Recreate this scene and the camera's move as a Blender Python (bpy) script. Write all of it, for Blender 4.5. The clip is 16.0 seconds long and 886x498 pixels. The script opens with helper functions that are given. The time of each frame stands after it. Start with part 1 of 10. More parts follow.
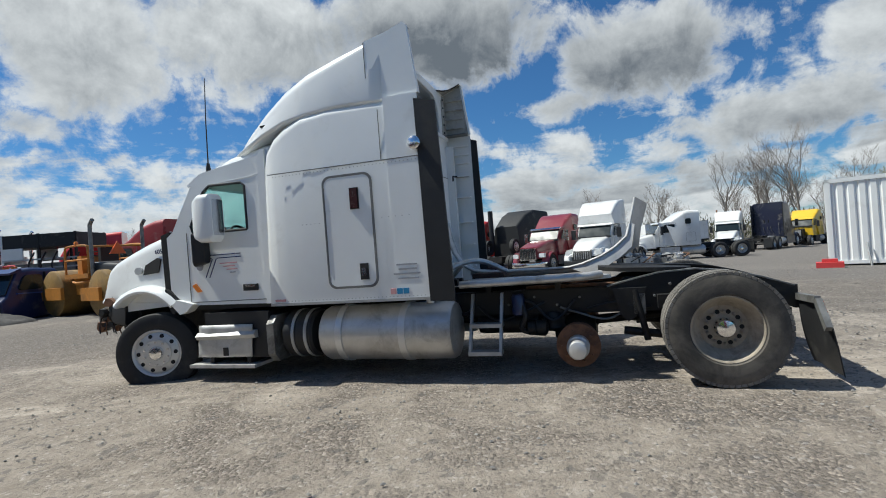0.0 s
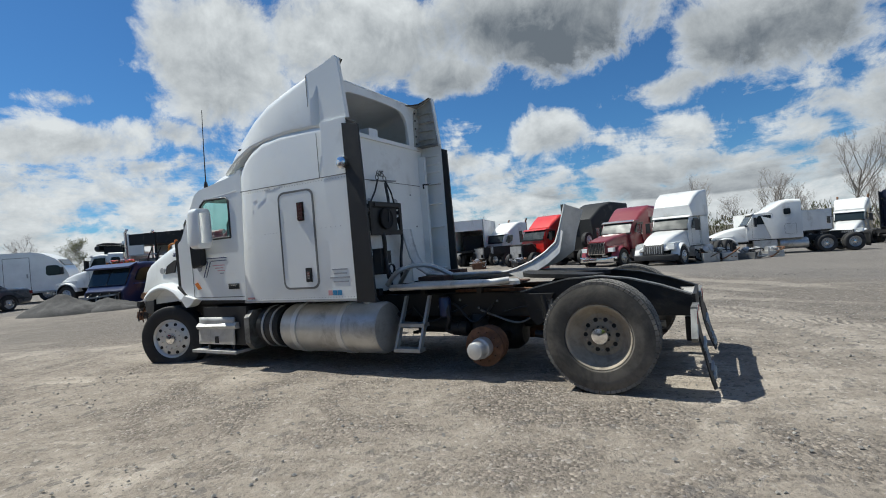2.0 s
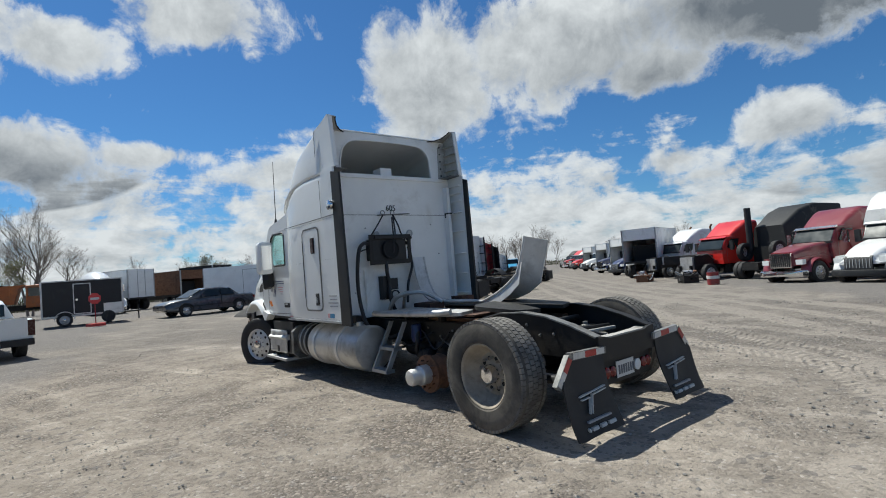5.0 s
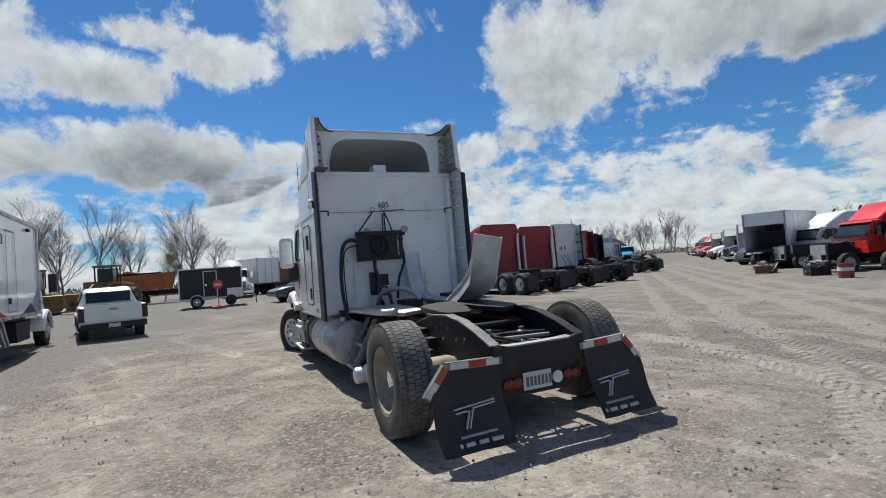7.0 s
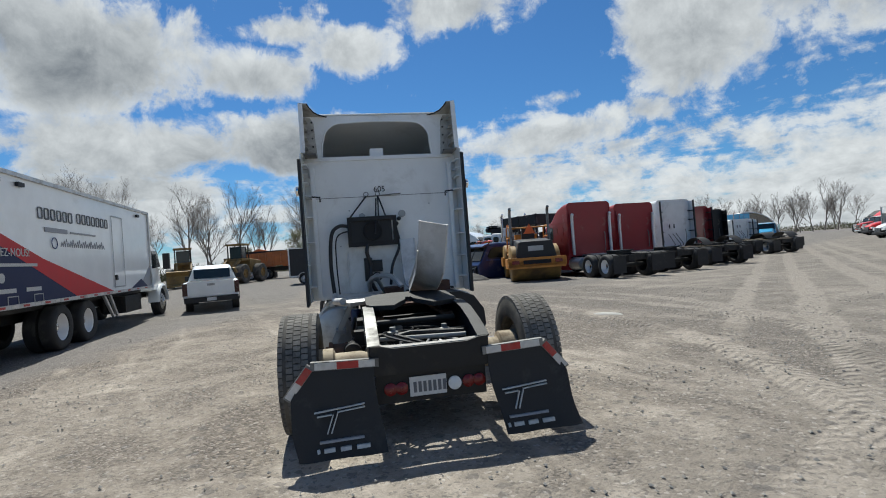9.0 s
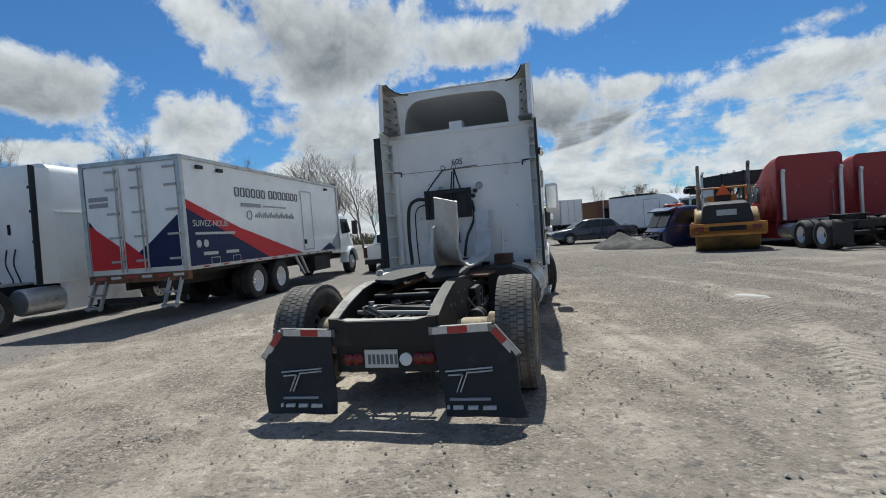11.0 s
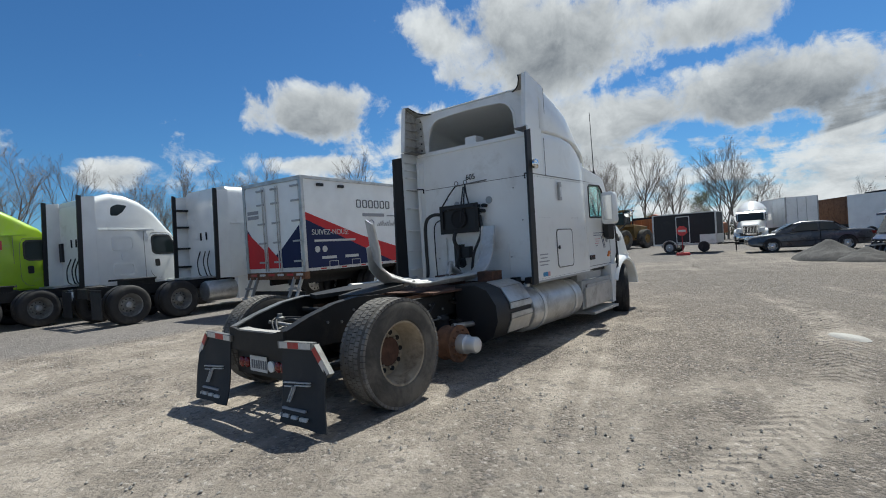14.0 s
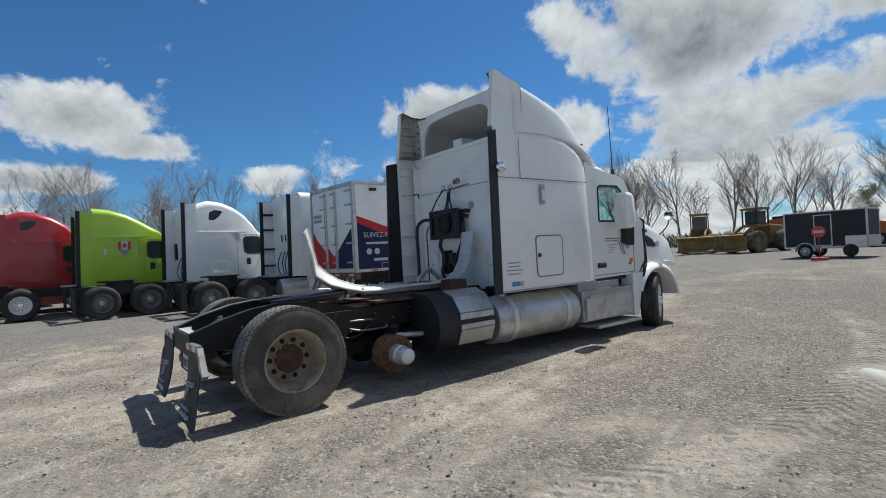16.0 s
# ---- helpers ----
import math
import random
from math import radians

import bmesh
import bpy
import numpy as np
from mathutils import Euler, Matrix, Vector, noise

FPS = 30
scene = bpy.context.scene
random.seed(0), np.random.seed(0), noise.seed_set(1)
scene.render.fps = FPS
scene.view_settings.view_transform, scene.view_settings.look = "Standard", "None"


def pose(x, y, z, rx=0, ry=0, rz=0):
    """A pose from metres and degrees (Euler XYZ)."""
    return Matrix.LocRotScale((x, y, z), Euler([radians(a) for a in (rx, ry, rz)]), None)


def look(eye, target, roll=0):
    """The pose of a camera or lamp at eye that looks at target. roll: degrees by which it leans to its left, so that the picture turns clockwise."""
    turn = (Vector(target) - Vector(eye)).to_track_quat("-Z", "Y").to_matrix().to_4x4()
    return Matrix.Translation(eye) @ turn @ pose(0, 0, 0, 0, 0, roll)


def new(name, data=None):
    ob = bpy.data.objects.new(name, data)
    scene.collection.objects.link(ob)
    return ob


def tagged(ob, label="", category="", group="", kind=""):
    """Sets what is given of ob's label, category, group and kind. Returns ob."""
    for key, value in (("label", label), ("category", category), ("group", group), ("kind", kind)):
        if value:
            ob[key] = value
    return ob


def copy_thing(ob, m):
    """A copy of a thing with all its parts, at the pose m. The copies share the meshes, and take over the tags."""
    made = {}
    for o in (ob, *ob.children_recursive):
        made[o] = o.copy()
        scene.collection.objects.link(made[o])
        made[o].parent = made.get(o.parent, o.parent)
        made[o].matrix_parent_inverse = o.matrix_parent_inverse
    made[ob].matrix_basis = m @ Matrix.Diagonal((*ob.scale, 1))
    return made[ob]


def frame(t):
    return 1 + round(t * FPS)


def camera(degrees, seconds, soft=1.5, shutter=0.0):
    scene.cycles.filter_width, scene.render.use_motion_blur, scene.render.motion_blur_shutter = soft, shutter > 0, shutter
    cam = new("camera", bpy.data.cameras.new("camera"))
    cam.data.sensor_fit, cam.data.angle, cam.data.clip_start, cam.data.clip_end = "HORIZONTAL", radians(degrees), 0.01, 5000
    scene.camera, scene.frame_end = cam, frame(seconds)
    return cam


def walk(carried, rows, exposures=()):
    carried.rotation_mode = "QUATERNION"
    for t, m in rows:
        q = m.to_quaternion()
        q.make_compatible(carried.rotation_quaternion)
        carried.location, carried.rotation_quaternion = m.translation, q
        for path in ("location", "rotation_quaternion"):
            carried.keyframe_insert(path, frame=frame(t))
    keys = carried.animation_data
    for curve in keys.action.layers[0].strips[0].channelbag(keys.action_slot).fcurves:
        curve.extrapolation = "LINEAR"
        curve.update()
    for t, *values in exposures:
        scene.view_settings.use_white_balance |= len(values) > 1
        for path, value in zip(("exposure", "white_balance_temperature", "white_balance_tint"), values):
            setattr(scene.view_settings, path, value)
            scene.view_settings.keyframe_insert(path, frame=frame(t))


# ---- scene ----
cam = camera(83.4, 16.0, 1.0)
METRES, EYE, TILT, LEAN, TURN = 17.045, 1.47, 1.0, 0.0, 0.0
ROWS = [
    (0.0, 0.0, 0.0, 0.0, -0.09, -1.2, 4.36),
    (0.5, 0.0295, -0.0055, 0.0007, 2.42, -1.41, 4.47),
    (1.0, 0.0576, -0.0142, 0.0026, 4.74, -1.33, 4.48),
    (1.5, 0.0903, -0.0158, 0.0019, 8.4, -1.29, 4.62),
    (2.0, 0.1235, -0.0205, 0.002, 11.66, -1.28, 4.74),
    (2.5, 0.1534, -0.0236, 0.0041, 14.1, -0.8, 4.78),
    (3.0, 0.1828, -0.0197, 0.0049, 17.78, 0.31, 4.81),
    (5.5, 0.316, 0.0403, 0.0055, 39.18, 1.77, 5.31),
    (6.0, 0.3385, 0.0594, 0.003, 43.8, 2.12, 5.34),
    (6.5, 0.3599, 0.0816, 0.0027, 46.8, 1.79, 5.3),
    (7.0, 0.3779, 0.1097, 0.0028, 48.47, 1.3, 5.25),
    (7.5, 0.3965, 0.1346, 0.0018, 50.02, 1.29, 5.14),
    (8.0, 0.4053, 0.1626, -0.0, 52.46, 0.86, 5.04),
    (8.5, 0.4155, 0.1913, -0.0006, 57.15, 0.41, 5.08),
    (9.0, 0.4259, 0.2183, -0.0002, 62.51, -0.01, 5.13),
    (9.5, 0.4304, 0.2501, -0.0009, 67.88, -0.74, 5.12),
    (10.0, 0.444, 0.2776, -0.0018, 74.56, -1.42, 5.18),
    (12.5, 0.4637, 0.4362, -0.0048, 99.6, -1.25, 4.98),
    (13.0, 0.4605, 0.4657, -0.0059, 102.86, -0.64, 4.78),
    (13.5, 0.4494, 0.4971, -0.0044, 107.53, -0.4, 4.68),
    (14.0, 0.4405, 0.5272, -0.0053, 111.42, -0.01, 4.58),
    (14.5, 0.4244, 0.5568, -0.0073, 116.56, 0.2, 4.38),
    (15.0, 0.4102, 0.5894, -0.0092, 120.25, 0.37, 4.33),
    (15.5, 0.3934, 0.6161, -0.0097, 123.2, 0.81, 4.15),
    (16.0, 0.3685, 0.6401, -0.0087, 126.23, 0.99, 3.97),
]
walk(cam, [(t, pose(0, 0, EYE, TILT, LEAN, TURN) @ pose(METRES * x, METRES * y, METRES * z, 90 + pitch, roll, yaw)) for t, x, y, z, yaw, pitch, roll in ROWS], [(0.0, 0.27, 6180, 5), (16.0, 0.27, 6180, 5)])

# ---- sun and sky ----
SUN_FROM = Vector((-0.5230, 0.0980, 0.8460)).normalized()
sun = new("sun", bpy.data.lights.new("sun", "SUN"))
sun.data.energy, sun.data.angle, sun.data.color = 5.0, radians(0.53), (1.0, 0.945, 0.85)
sun.matrix_world = look(SUN_FROM * 200, (0, 0, 0))

world = bpy.data.worlds.new("yard_sky")
scene.world = world
world.use_nodes = True


class Nodes:
    """Short way to write node trees."""

    def __init__(self, tree):
        self.tree = tree
        tree.nodes.clear()

    def link(self, a, b):
        self.tree.links.new(a, b)

    def math(self, op, a, b=0.0, clamp=False):
        node = self.tree.nodes.new("ShaderNodeMath")
        node.operation, node.use_clamp = op, clamp
        for n, v in enumerate((a, b)):
            if hasattr(v, "links"):
                self.link(v, node.inputs[n])
            else:
                node.inputs[n].default_value = v
        return node.outputs[0]

    def noise(self, vector, scale, detail=4.0, rough=0.55, warp=0.0):
        node = self.tree.nodes.new("ShaderNodeTexNoise")
        node.inputs["Scale"].default_value = scale
        node.inputs["Detail"].default_value = detail
        node.inputs["Roughness"].default_value = rough
        node.inputs["Distortion"].default_value = warp
        self.link(vector, node.inputs["Vector"])
        return node.outputs[0]

    def ramp(self, fac, *stops):
        node = self.tree.nodes.new("ShaderNodeValToRGB")
        els = node.color_ramp.elements
        while len(els) < len(stops):
            els.new(0.5)
        for el, (at, col) in zip(els, stops):
            el.position = at
            el.color = (col, col, col, 1) if isinstance(col, (int, float)) else (*col, 1)
        self.link(fac, node.inputs[0])
        return node.outputs[0]

    def mix(self, fac, a, b, blend="MIX"):
        node = self.tree.nodes.new("ShaderNodeMixRGB")
        node.blend_type = blend
        for n, v in enumerate((fac, a, b)):
            if hasattr(v, "links"):
                self.link(v, node.inputs[n])
            elif n:
                node.inputs[n].default_value = (*v, 1)
            else:
                node.inputs[n].default_value = v
        return node.outputs[0]

    def map(self, vector, scale=(1, 1, 1), turn=(0, 0, 0), move=(0, 0, 0)):
        node = self.tree.nodes.new("ShaderNodeMapping")
        node.inputs["Scale"].default_value = scale
        node.inputs["Rotation"].default_value = [radians(a) for a in turn]
        node.inputs["Location"].default_value = move
        self.link(vector, node.inputs["Vector"])
        return node.outputs[0]


# fair-weather cumulus: azimuth from the middle of the yard, height, half-width, half-height (degrees), weight, greyness of the base
CLOUDS_EAST = [
    (-28, 20.5, 7.5, 7.0, 1.05, 0.30), (-23, 13.5, 6, 2.2, 0.65, 0.2), (-44, 22.5, 11, 6.0, 1.0, 0.25), (-63, 23, 13, 5.6, 1.15, 1.0),
    (-54, 18.5, 8, 3.0, 0.9, 0.6), (-87, 18.8, 8.5, 5.0, 1.15, 0.8), (-76, 14.2, 5, 1.8, 0.85, 0.45), (-107, 17, 6, 4.5, 1.0, 0.2),
    (-98, 10.3, 10, 3.2, 0.85, 0.55), (-64, 11.3, 5.2, 3.0, 1.0, 0.2), (-54, 9.3, 5, 2.0, 0.7, 0.2), (-80, 6.3, 14, 2.2, 0.7, 0.5),
    (-15, 16, 5.0, 0.9, 0.45, 0.1), (-14, 12.2, 9, 1.9, 0.75, 0.15),
]
CLOUDS_WEST = [
    (-5, 27, 8, 4.2, 0.95, 0.15), (8, 22.6, 5.5, 2.4, 0.95, 0.25), (19, 20, 6, 2.7, 1.0, 0.4), (15, 13, 9.5, 3.6, 1.05, 0.75),
    (1, 13.6, 7, 1.4, 0.7, 0.1), (35, 21, 11.5, 5.4, 1.1, 0.6), (47, 23, 5, 3.2, 0.9, 0.1), (28, 12.3, 13, 3.4, 0.85, 0.3),
    (62, 15.6, 7.2, 3.2, 1.15, 0.65), (49, 12.3, 5.5, 3.6, 0.95, 0.2), (63, 9.8, 6, 1.2, 0.8, 0.2), (16, 24.2, 5, 1.5, 0.7, 0.05),
    (99, 14.5, 6.5, 2.7, 1.05, 0.3), (93.5, 12, 4.5, 1.5, 0.9, 0.3), (102, 8.5, 7, 1.4, 0.8, 0.6), (82, 9, 4, 1.7, 0.85, 0.2),
]


def build_sky():
    n = Nodes(world.node_tree)
    sky = n.tree.nodes.new("ShaderNodeTexSky")
    sky.sky_type = "NISHITA"
    sky.sun_disc, sky.sun_elevation, sky.sun_rotation = False, radians(57.6), radians(280.6)
    sky.air_density, sky.dust_density, sky.ozone_density = 1.0, 0.2, 3.0
    deep = n.mix(1.0, sky.outputs[0], SKY_TINT, "MULTIPLY")
    clear = n.tree.nodes.new("ShaderNodeBackground")
    clear.inputs[1].default_value = 0.059
    n.link(deep, clear.inputs[0])
    way = n.tree.nodes.new("ShaderNodeTexCoord").outputs["Generated"]
    sep = n.tree.nodes.new("ShaderNodeSeparateXYZ")
    n.link(way, sep.inputs[0])
    turned = n.tree.nodes.new("ShaderNodeSeparateXYZ")
    n.link(n.map(way, turn=(0, 0, -153)), turned.inputs[0])
    azim = n.math("MULTIPLY", n.math("ARCTAN2", turned.outputs[1], turned.outputs[0]), 180 / math.pi)
    elev = n.math("MULTIPLY", n.math("ARCSINE", sep.outputs[2]), 180 / math.pi)
    dome = n.tree.nodes.new("ShaderNodeCombineXYZ")
    n.link(azim, dome.inputs[0])
    n.link(elev, dome.inputs[1])
    # billows get flatter towards the horizon
    up = n.math("MAXIMUM", sep.outputs[2], 0.0)
    puff = n.tree.nodes.new("ShaderNodeCombineXYZ")
    n.link(sep.outputs[0], puff.inputs[0])
    n.link(sep.outputs[1], puff.inputs[1])
    n.link(n.math("MULTIPLY", n.math("SQRT", n.math("ADD", up, 0.01)), 1.1), puff.inputs[2])
    mass = total = grey = None
    for az, el, wide, high, weight, dull in CLOUDS_EAST + CLOUDS_WEST:
        spot = n.tree.nodes.new("ShaderNodeMapping")
        spot.vector_type = "TEXTURE"
        spot.inputs["Location"].default_value = (az, el, 0)
        spot.inputs["Scale"].default_value = (wide * 1.5, high * 1.5, 1)
        n.link(dome.outputs[0], spot.inputs["Vector"])
        far = n.tree.nodes.new("ShaderNodeVectorMath")
        far.operation = "LENGTH"
        n.link(spot.outputs[0], far.inputs[0])
        local = n.tree.nodes.new("ShaderNodeSeparateXYZ")
        n.link(spot.outputs[0], local.inputs[0])
        lump = n.math("MULTIPLY", n.math("SUBTRACT", 1.0, far.outputs["Value"], True), weight)
        base = n.math("MULTIPLY", n.math("SUBTRACT", 0.62, n.math("MULTIPLY", local.outputs[1], 0.9), True), dull)
        shade = n.math("MULTIPLY", lump, base)
        mass = lump if mass is None else n.math("MAXIMUM", mass, lump)
        total = lump if total is None else n.math("ADD", total, lump)
        grey = shade if grey is None else n.math("ADD", grey, shade)
    grey = n.math("DIVIDE", grey, n.math("MAXIMUM", total, 0.05))
    # low banks near the horizon, scattered cloud high overhead
    bank = n.ramp(n.math("DIVIDE", elev, 90.0), (0.0, 0.66), (0.06, 0.52), (0.12, 0.30), (0.18, 0.10), (0.38, 0.06), (0.50, 0.34))
    clearer = n.ramp(n.math("DIVIDE", azim, 180.0), (0.26, 1.0), (0.38, 0.35))
    streak = n.math("MULTIPLY", n.math("SUBTRACT", n.noise(n.map(dome.outputs[0], (0.055, 0.36, 1.0), (0, 0, 4)), 1.0, 7.0, 0.6, 0.4), 0.5), 1.1)
    bank = n.math("ADD", bank, n.math("MULTIPLY", streak, n.ramp(n.math("DIVIDE", elev, 90.0), (0.0, 0.4), (0.06, 1.0), (0.14, 1.0), (0.20, 0.35))))
    mass = n.math("MAXIMUM", mass, n.math("MULTIPLY", bank, clearer))

    def billow(vector):
        coarse = n.noise(vector, 4.2, 3.0, 0.5, 0.3)
        fine = n.noise(vector, 12.0, 13.0, 0.64, 0.25)
        return n.math("ADD", n.math("MULTIPLY", n.math("SUBTRACT", coarse, 0.5), 1.5), n.math("MULTIPLY", n.math("SUBTRACT", fine, 0.5), 2.2))

    here = n.map(puff.outputs[0], move=CLOUD_MOVE)
    toward = n.map(puff.outputs[0], move=(CLOUD_MOVE[0] - 0.010, CLOUD_MOVE[1], CLOUD_MOVE[2] + 0.035))
    form = billow(here)
    dens = n.math("ADD", mass, n.math("MULTIPLY", form, 0.66))
    mask = n.ramp(dens, (0.24, 0.0), (0.33, 0.30), (0.43, 0.82), (0.58, 1.0))
    lit = n.math("MULTIPLY", n.math("SUBTRACT", form, billow(toward)), 0.55)
    thick = n.ramp(dens, (0.34, 0.10), (0.60, 0.70), (0.95, 1.0))
    glow = n.math("ADD", n.math("SUBTRACT", 0.92, n.math("MULTIPLY", thick, n.math("ADD", n.math("MULTIPLY", grey, 1.2), 0.12))), lit, True)
    col = n.mix(glow, (0.20, 0.225, 0.26), (1.0, 1.0, 1.0))
    cloud = n.tree.nodes.new("ShaderNodeBackground")
    cloud.inputs[1].default_value = 0.62
    n.link(col, cloud.inputs[0])
    mixed = n.tree.nodes.new("ShaderNodeMixShader")
    n.link(mask, mixed.inputs[0])
    n.link(clear.outputs[0], mixed.inputs[1])
    n.link(cloud.outputs[0], mixed.inputs[2])
    out = n.tree.nodes.new("ShaderNodeOutputWorld")
    n.link(mixed.outputs[0], out.inputs[0])


CLOUD_MOVE = (3.1, 7.4, 1.3)
SKY_TINT = (0.52, 0.89, 1.22)
build_sky()

# ---- materials ----


def mat(name, col, rough=0.5, metal=0.0, var=0.12, scale=3.0, fine=70.0, bump=0.08, dirt=None, dirty=0.0, coat=0.0, dirt_scale=1.4, spec=0.5):
    """A surface with broad and fine variation and, if dirty, blotches of another colour."""
    m = bpy.data.materials.new(name)
    m.use_nodes = True
    n = Nodes(m.node_tree)
    at = n.tree.nodes.new("ShaderNodeTexCoord").outputs["Object"]
    broad = n.noise(at, scale, 5.0, 0.6)
    grain = n.noise(at, fine, 3.0, 0.6)
    base = n.mix(n.ramp(broad, (0.3, 0.0), (0.7, 1.0)), [c * (1 - var) for c in col], [min(1.0, c * (1 + var)) for c in col])
    base = n.mix(n.math("MULTIPLY", grain, var), base, [c * 0.6 for c in col])
    rg = n.math("ADD", n.math("MULTIPLY", broad, 0.25), rough - 0.12, True)
    if dirt:
        blot = n.noise(at, dirt_scale, 8.0, 0.68, 0.4)
        spot = n.ramp(blot, (0.62 - 0.32 * dirty, 0.0), (0.80 - 0.25 * dirty, min(1.0, 0.35 + dirty)))
        base = n.mix(spot, base, dirt)
        rg = n.math("ADD", rg, n.math("MULTIPLY", spot, 0.35), True)
    p = n.tree.nodes.new("ShaderNodeBsdfPrincipled")
    p.inputs["Metallic"].default_value = metal
    p.inputs["Specular IOR Level"].default_value = spec
    p.inputs["Coat Weight"].default_value = coat
    p.inputs["Coat Roughness"].default_value = 0.08
    n.link(base, p.inputs["Base Color"])
    n.link(rg, p.inputs["Roughness"])
    if bump:
        b = n.tree.nodes.new("ShaderNodeBump")
        b.inputs["Strength"].default_value = bump
        b.inputs["Distance"].default_value = 0.01
        n.link(grain, b.inputs["Height"])
        n.link(b.outputs[0], p.inputs["Normal"])
    out = n.tree.nodes.new("ShaderNodeOutputMaterial")
    n.link(p.outputs[0], out.inputs[0])
    return m


def tinted_glass(name, tint, gloss=0.6):
    m = bpy.data.materials.new(name)
    m.use_nodes = True
    n = Nodes(m.node_tree)
    clear = n.tree.nodes.new("ShaderNodeBsdfTransparent")
    clear.inputs[0].default_value = (*tint, 1)
    shine = n.tree.nodes.new("ShaderNodeBsdfGlossy")
    shine.inputs["Roughness"].default_value = 0.03
    facing = n.tree.nodes.new("ShaderNodeLayerWeight")
    facing.inputs[0].default_value = 0.5
    amount = n.math("ADD", n.math("MULTIPLY", n.math("POWER", facing.outputs["Facing"], 3.0), gloss), 0.04, True)
    mixed = n.tree.nodes.new("ShaderNodeMixShader")
    n.link(amount, mixed.inputs[0])
    n.link(clear.outputs[0], mixed.inputs[1])
    n.link(shine.outputs[0], mixed.inputs[2])
    out = n.tree.nodes.new("ShaderNodeOutputMaterial")
    n.link(mixed.outputs[0], out.inputs[0])
    return m


DUST = (0.36, 0.33, 0.28)
WHITE = mat("white_paint", (0.80, 0.815, 0.80), 0.32, 0, 0.04, 1.2, 90, 0.02, (0.58, 0.57, 0.53), 0.16, 0.5)
WHITE_DULL = mat("weathered_white_panel", (0.84, 0.845, 0.825), 0.5, 0, 0.06, 1.0, 60, 0.03, (0.50, 0.48, 0.43), 0.26)
FIBRE = mat("raw_fibreglass", (0.52, 0.51, 0.47), 0.7, 0, 0.2, 3.0, 60, 0.15, (0.12, 0.10, 0.08), 0.45, 0, 3.0)
BLACK = mat("black_rubber_trim", (0.012, 0.013, 0.015), 0.55, 0, 0.3, 4, 80, 0.1, (0.06, 0.057, 0.05), 0.15)
CHASSIS = mat("greasy_black_frame", (0.011, 0.011, 0.011), 0.6, 0.1, 0.4, 5, 60, 0.25, (0.08, 0.065, 0.05), 0.28, 0, 3.5)
WORN_STEEL = mat("worn_grey_steel", (0.23, 0.23, 0.22), 0.5, 0.5, 0.3, 6, 60, 0.2, (0.07, 0.06, 0.05), 0.4, 0, 4)
RUSTY = mat("rusty_iron", (0.20, 0.10, 0.055), 0.85, 0.1, 0.4, 9, 70, 0.5, (0.05, 0.035, 0.03), 0.45, 0, 6)
TYRE = mat("dusty_tyre_rubber", (0.056, 0.052, 0.046), 0.85, 0, 0.3, 5, 80, 0.2, (0.155, 0.14, 0.118), 0.62, 0, 2.5)
TYRE_GREY = mat("dust_caked_tread", (0.13, 0.122, 0.11), 0.9, 0, 0.3, 7, 80, 0.3, (0.24, 0.225, 0.20), 0.6, 0, 4)
TYRE_DARK = mat("dark_tyre_rubber", (0.022, 0.022, 0.023), 0.75, 0, 0.3, 5, 80, 0.2, (0.10, 0.095, 0.085), 0.3, 0, 3)
ALU = mat("polished_aluminium", (0.66, 0.66, 0.65), 0.40, 0.6, 0.06, 4, 80, 0.06, (0.38, 0.36, 0.33), 0.22, 0, 2.5)
RIM_BRIGHT = mat("bright_wheel_alloy", (0.74, 0.74, 0.73), 0.45, 0.25, 0.06, 4, 80, 0.04, (0.40, 0.38, 0.35), 0.15, 0, 2.5)
ALU_DULL = mat("dull_aluminium", (0.58, 0.58, 0.57), 0.48, 0.85, 0.14, 5, 60, 0.12, (0.30, 0.28, 0.25), 0.35, 0, 3)
CHROME = mat("chrome", (0.82, 0.82, 0.82), 0.13, 1.0, 0.03, 4, 60, 0.0, (0.3, 0.28, 0.25), 0.12)
RIM_DIRTY = mat("tan_dirty_steel_rim", (0.38, 0.32, 0.235), 0.8, 0.1, 0.3, 6, 60, 0.25, (0.10, 0.065, 0.04), 0.4, 0, 5)
RIM_DUSTY = mat("dusty_tan_rim", (0.38, 0.33, 0.26), 0.75, 0.1, 0.3, 6, 60, 0.25, (0.11, 0.09, 0.07), 0.32, 0, 5)
RED_LENS = mat("red_lamp_lens", (0.16, 0.010, 0.009), 0.25, 0, 0.1, 20, 90, 0.05)
WHITE_LENS = mat("clear_lamp_lens", (0.75, 0.77, 0.76), 0.2, 0, 0.05, 20, 90, 0.05)
AMBER = mat("amber_lens", (0.75, 0.22, 0.03), 0.3, 0, 0.1, 20, 90, 0.05)
TAPE_RED = mat("red_reflective_tape", (0.42, 0.03, 0.025), 0.4, 0, 0.15, 20, 90, 0.05, (0.25, 0.2, 0.17), 0.25)
TAPE_WHITE = mat("white_reflective_tape", (0.62, 0.60, 0.56), 0.4, 0, 0.1, 20, 90, 0.05, (0.3, 0.27, 0.24), 0.3)
FLAP = mat("mud_flap_rubber", (0.013, 0.014, 0.016), 0.6, 0, 0.25, 4, 60, 0.15, (0.10, 0.095, 0.085), 0.2, 0, 3)
PRINT_WHITE = mat("white_print", (0.55, 0.55, 0.53), 0.6, 0, 0.15, 30, 90, 0.02)
PRINT_NAVY = mat("navy_print", (0.035, 0.045, 0.13), 0.5, 0, 0.1, 20, 90, 0.02)
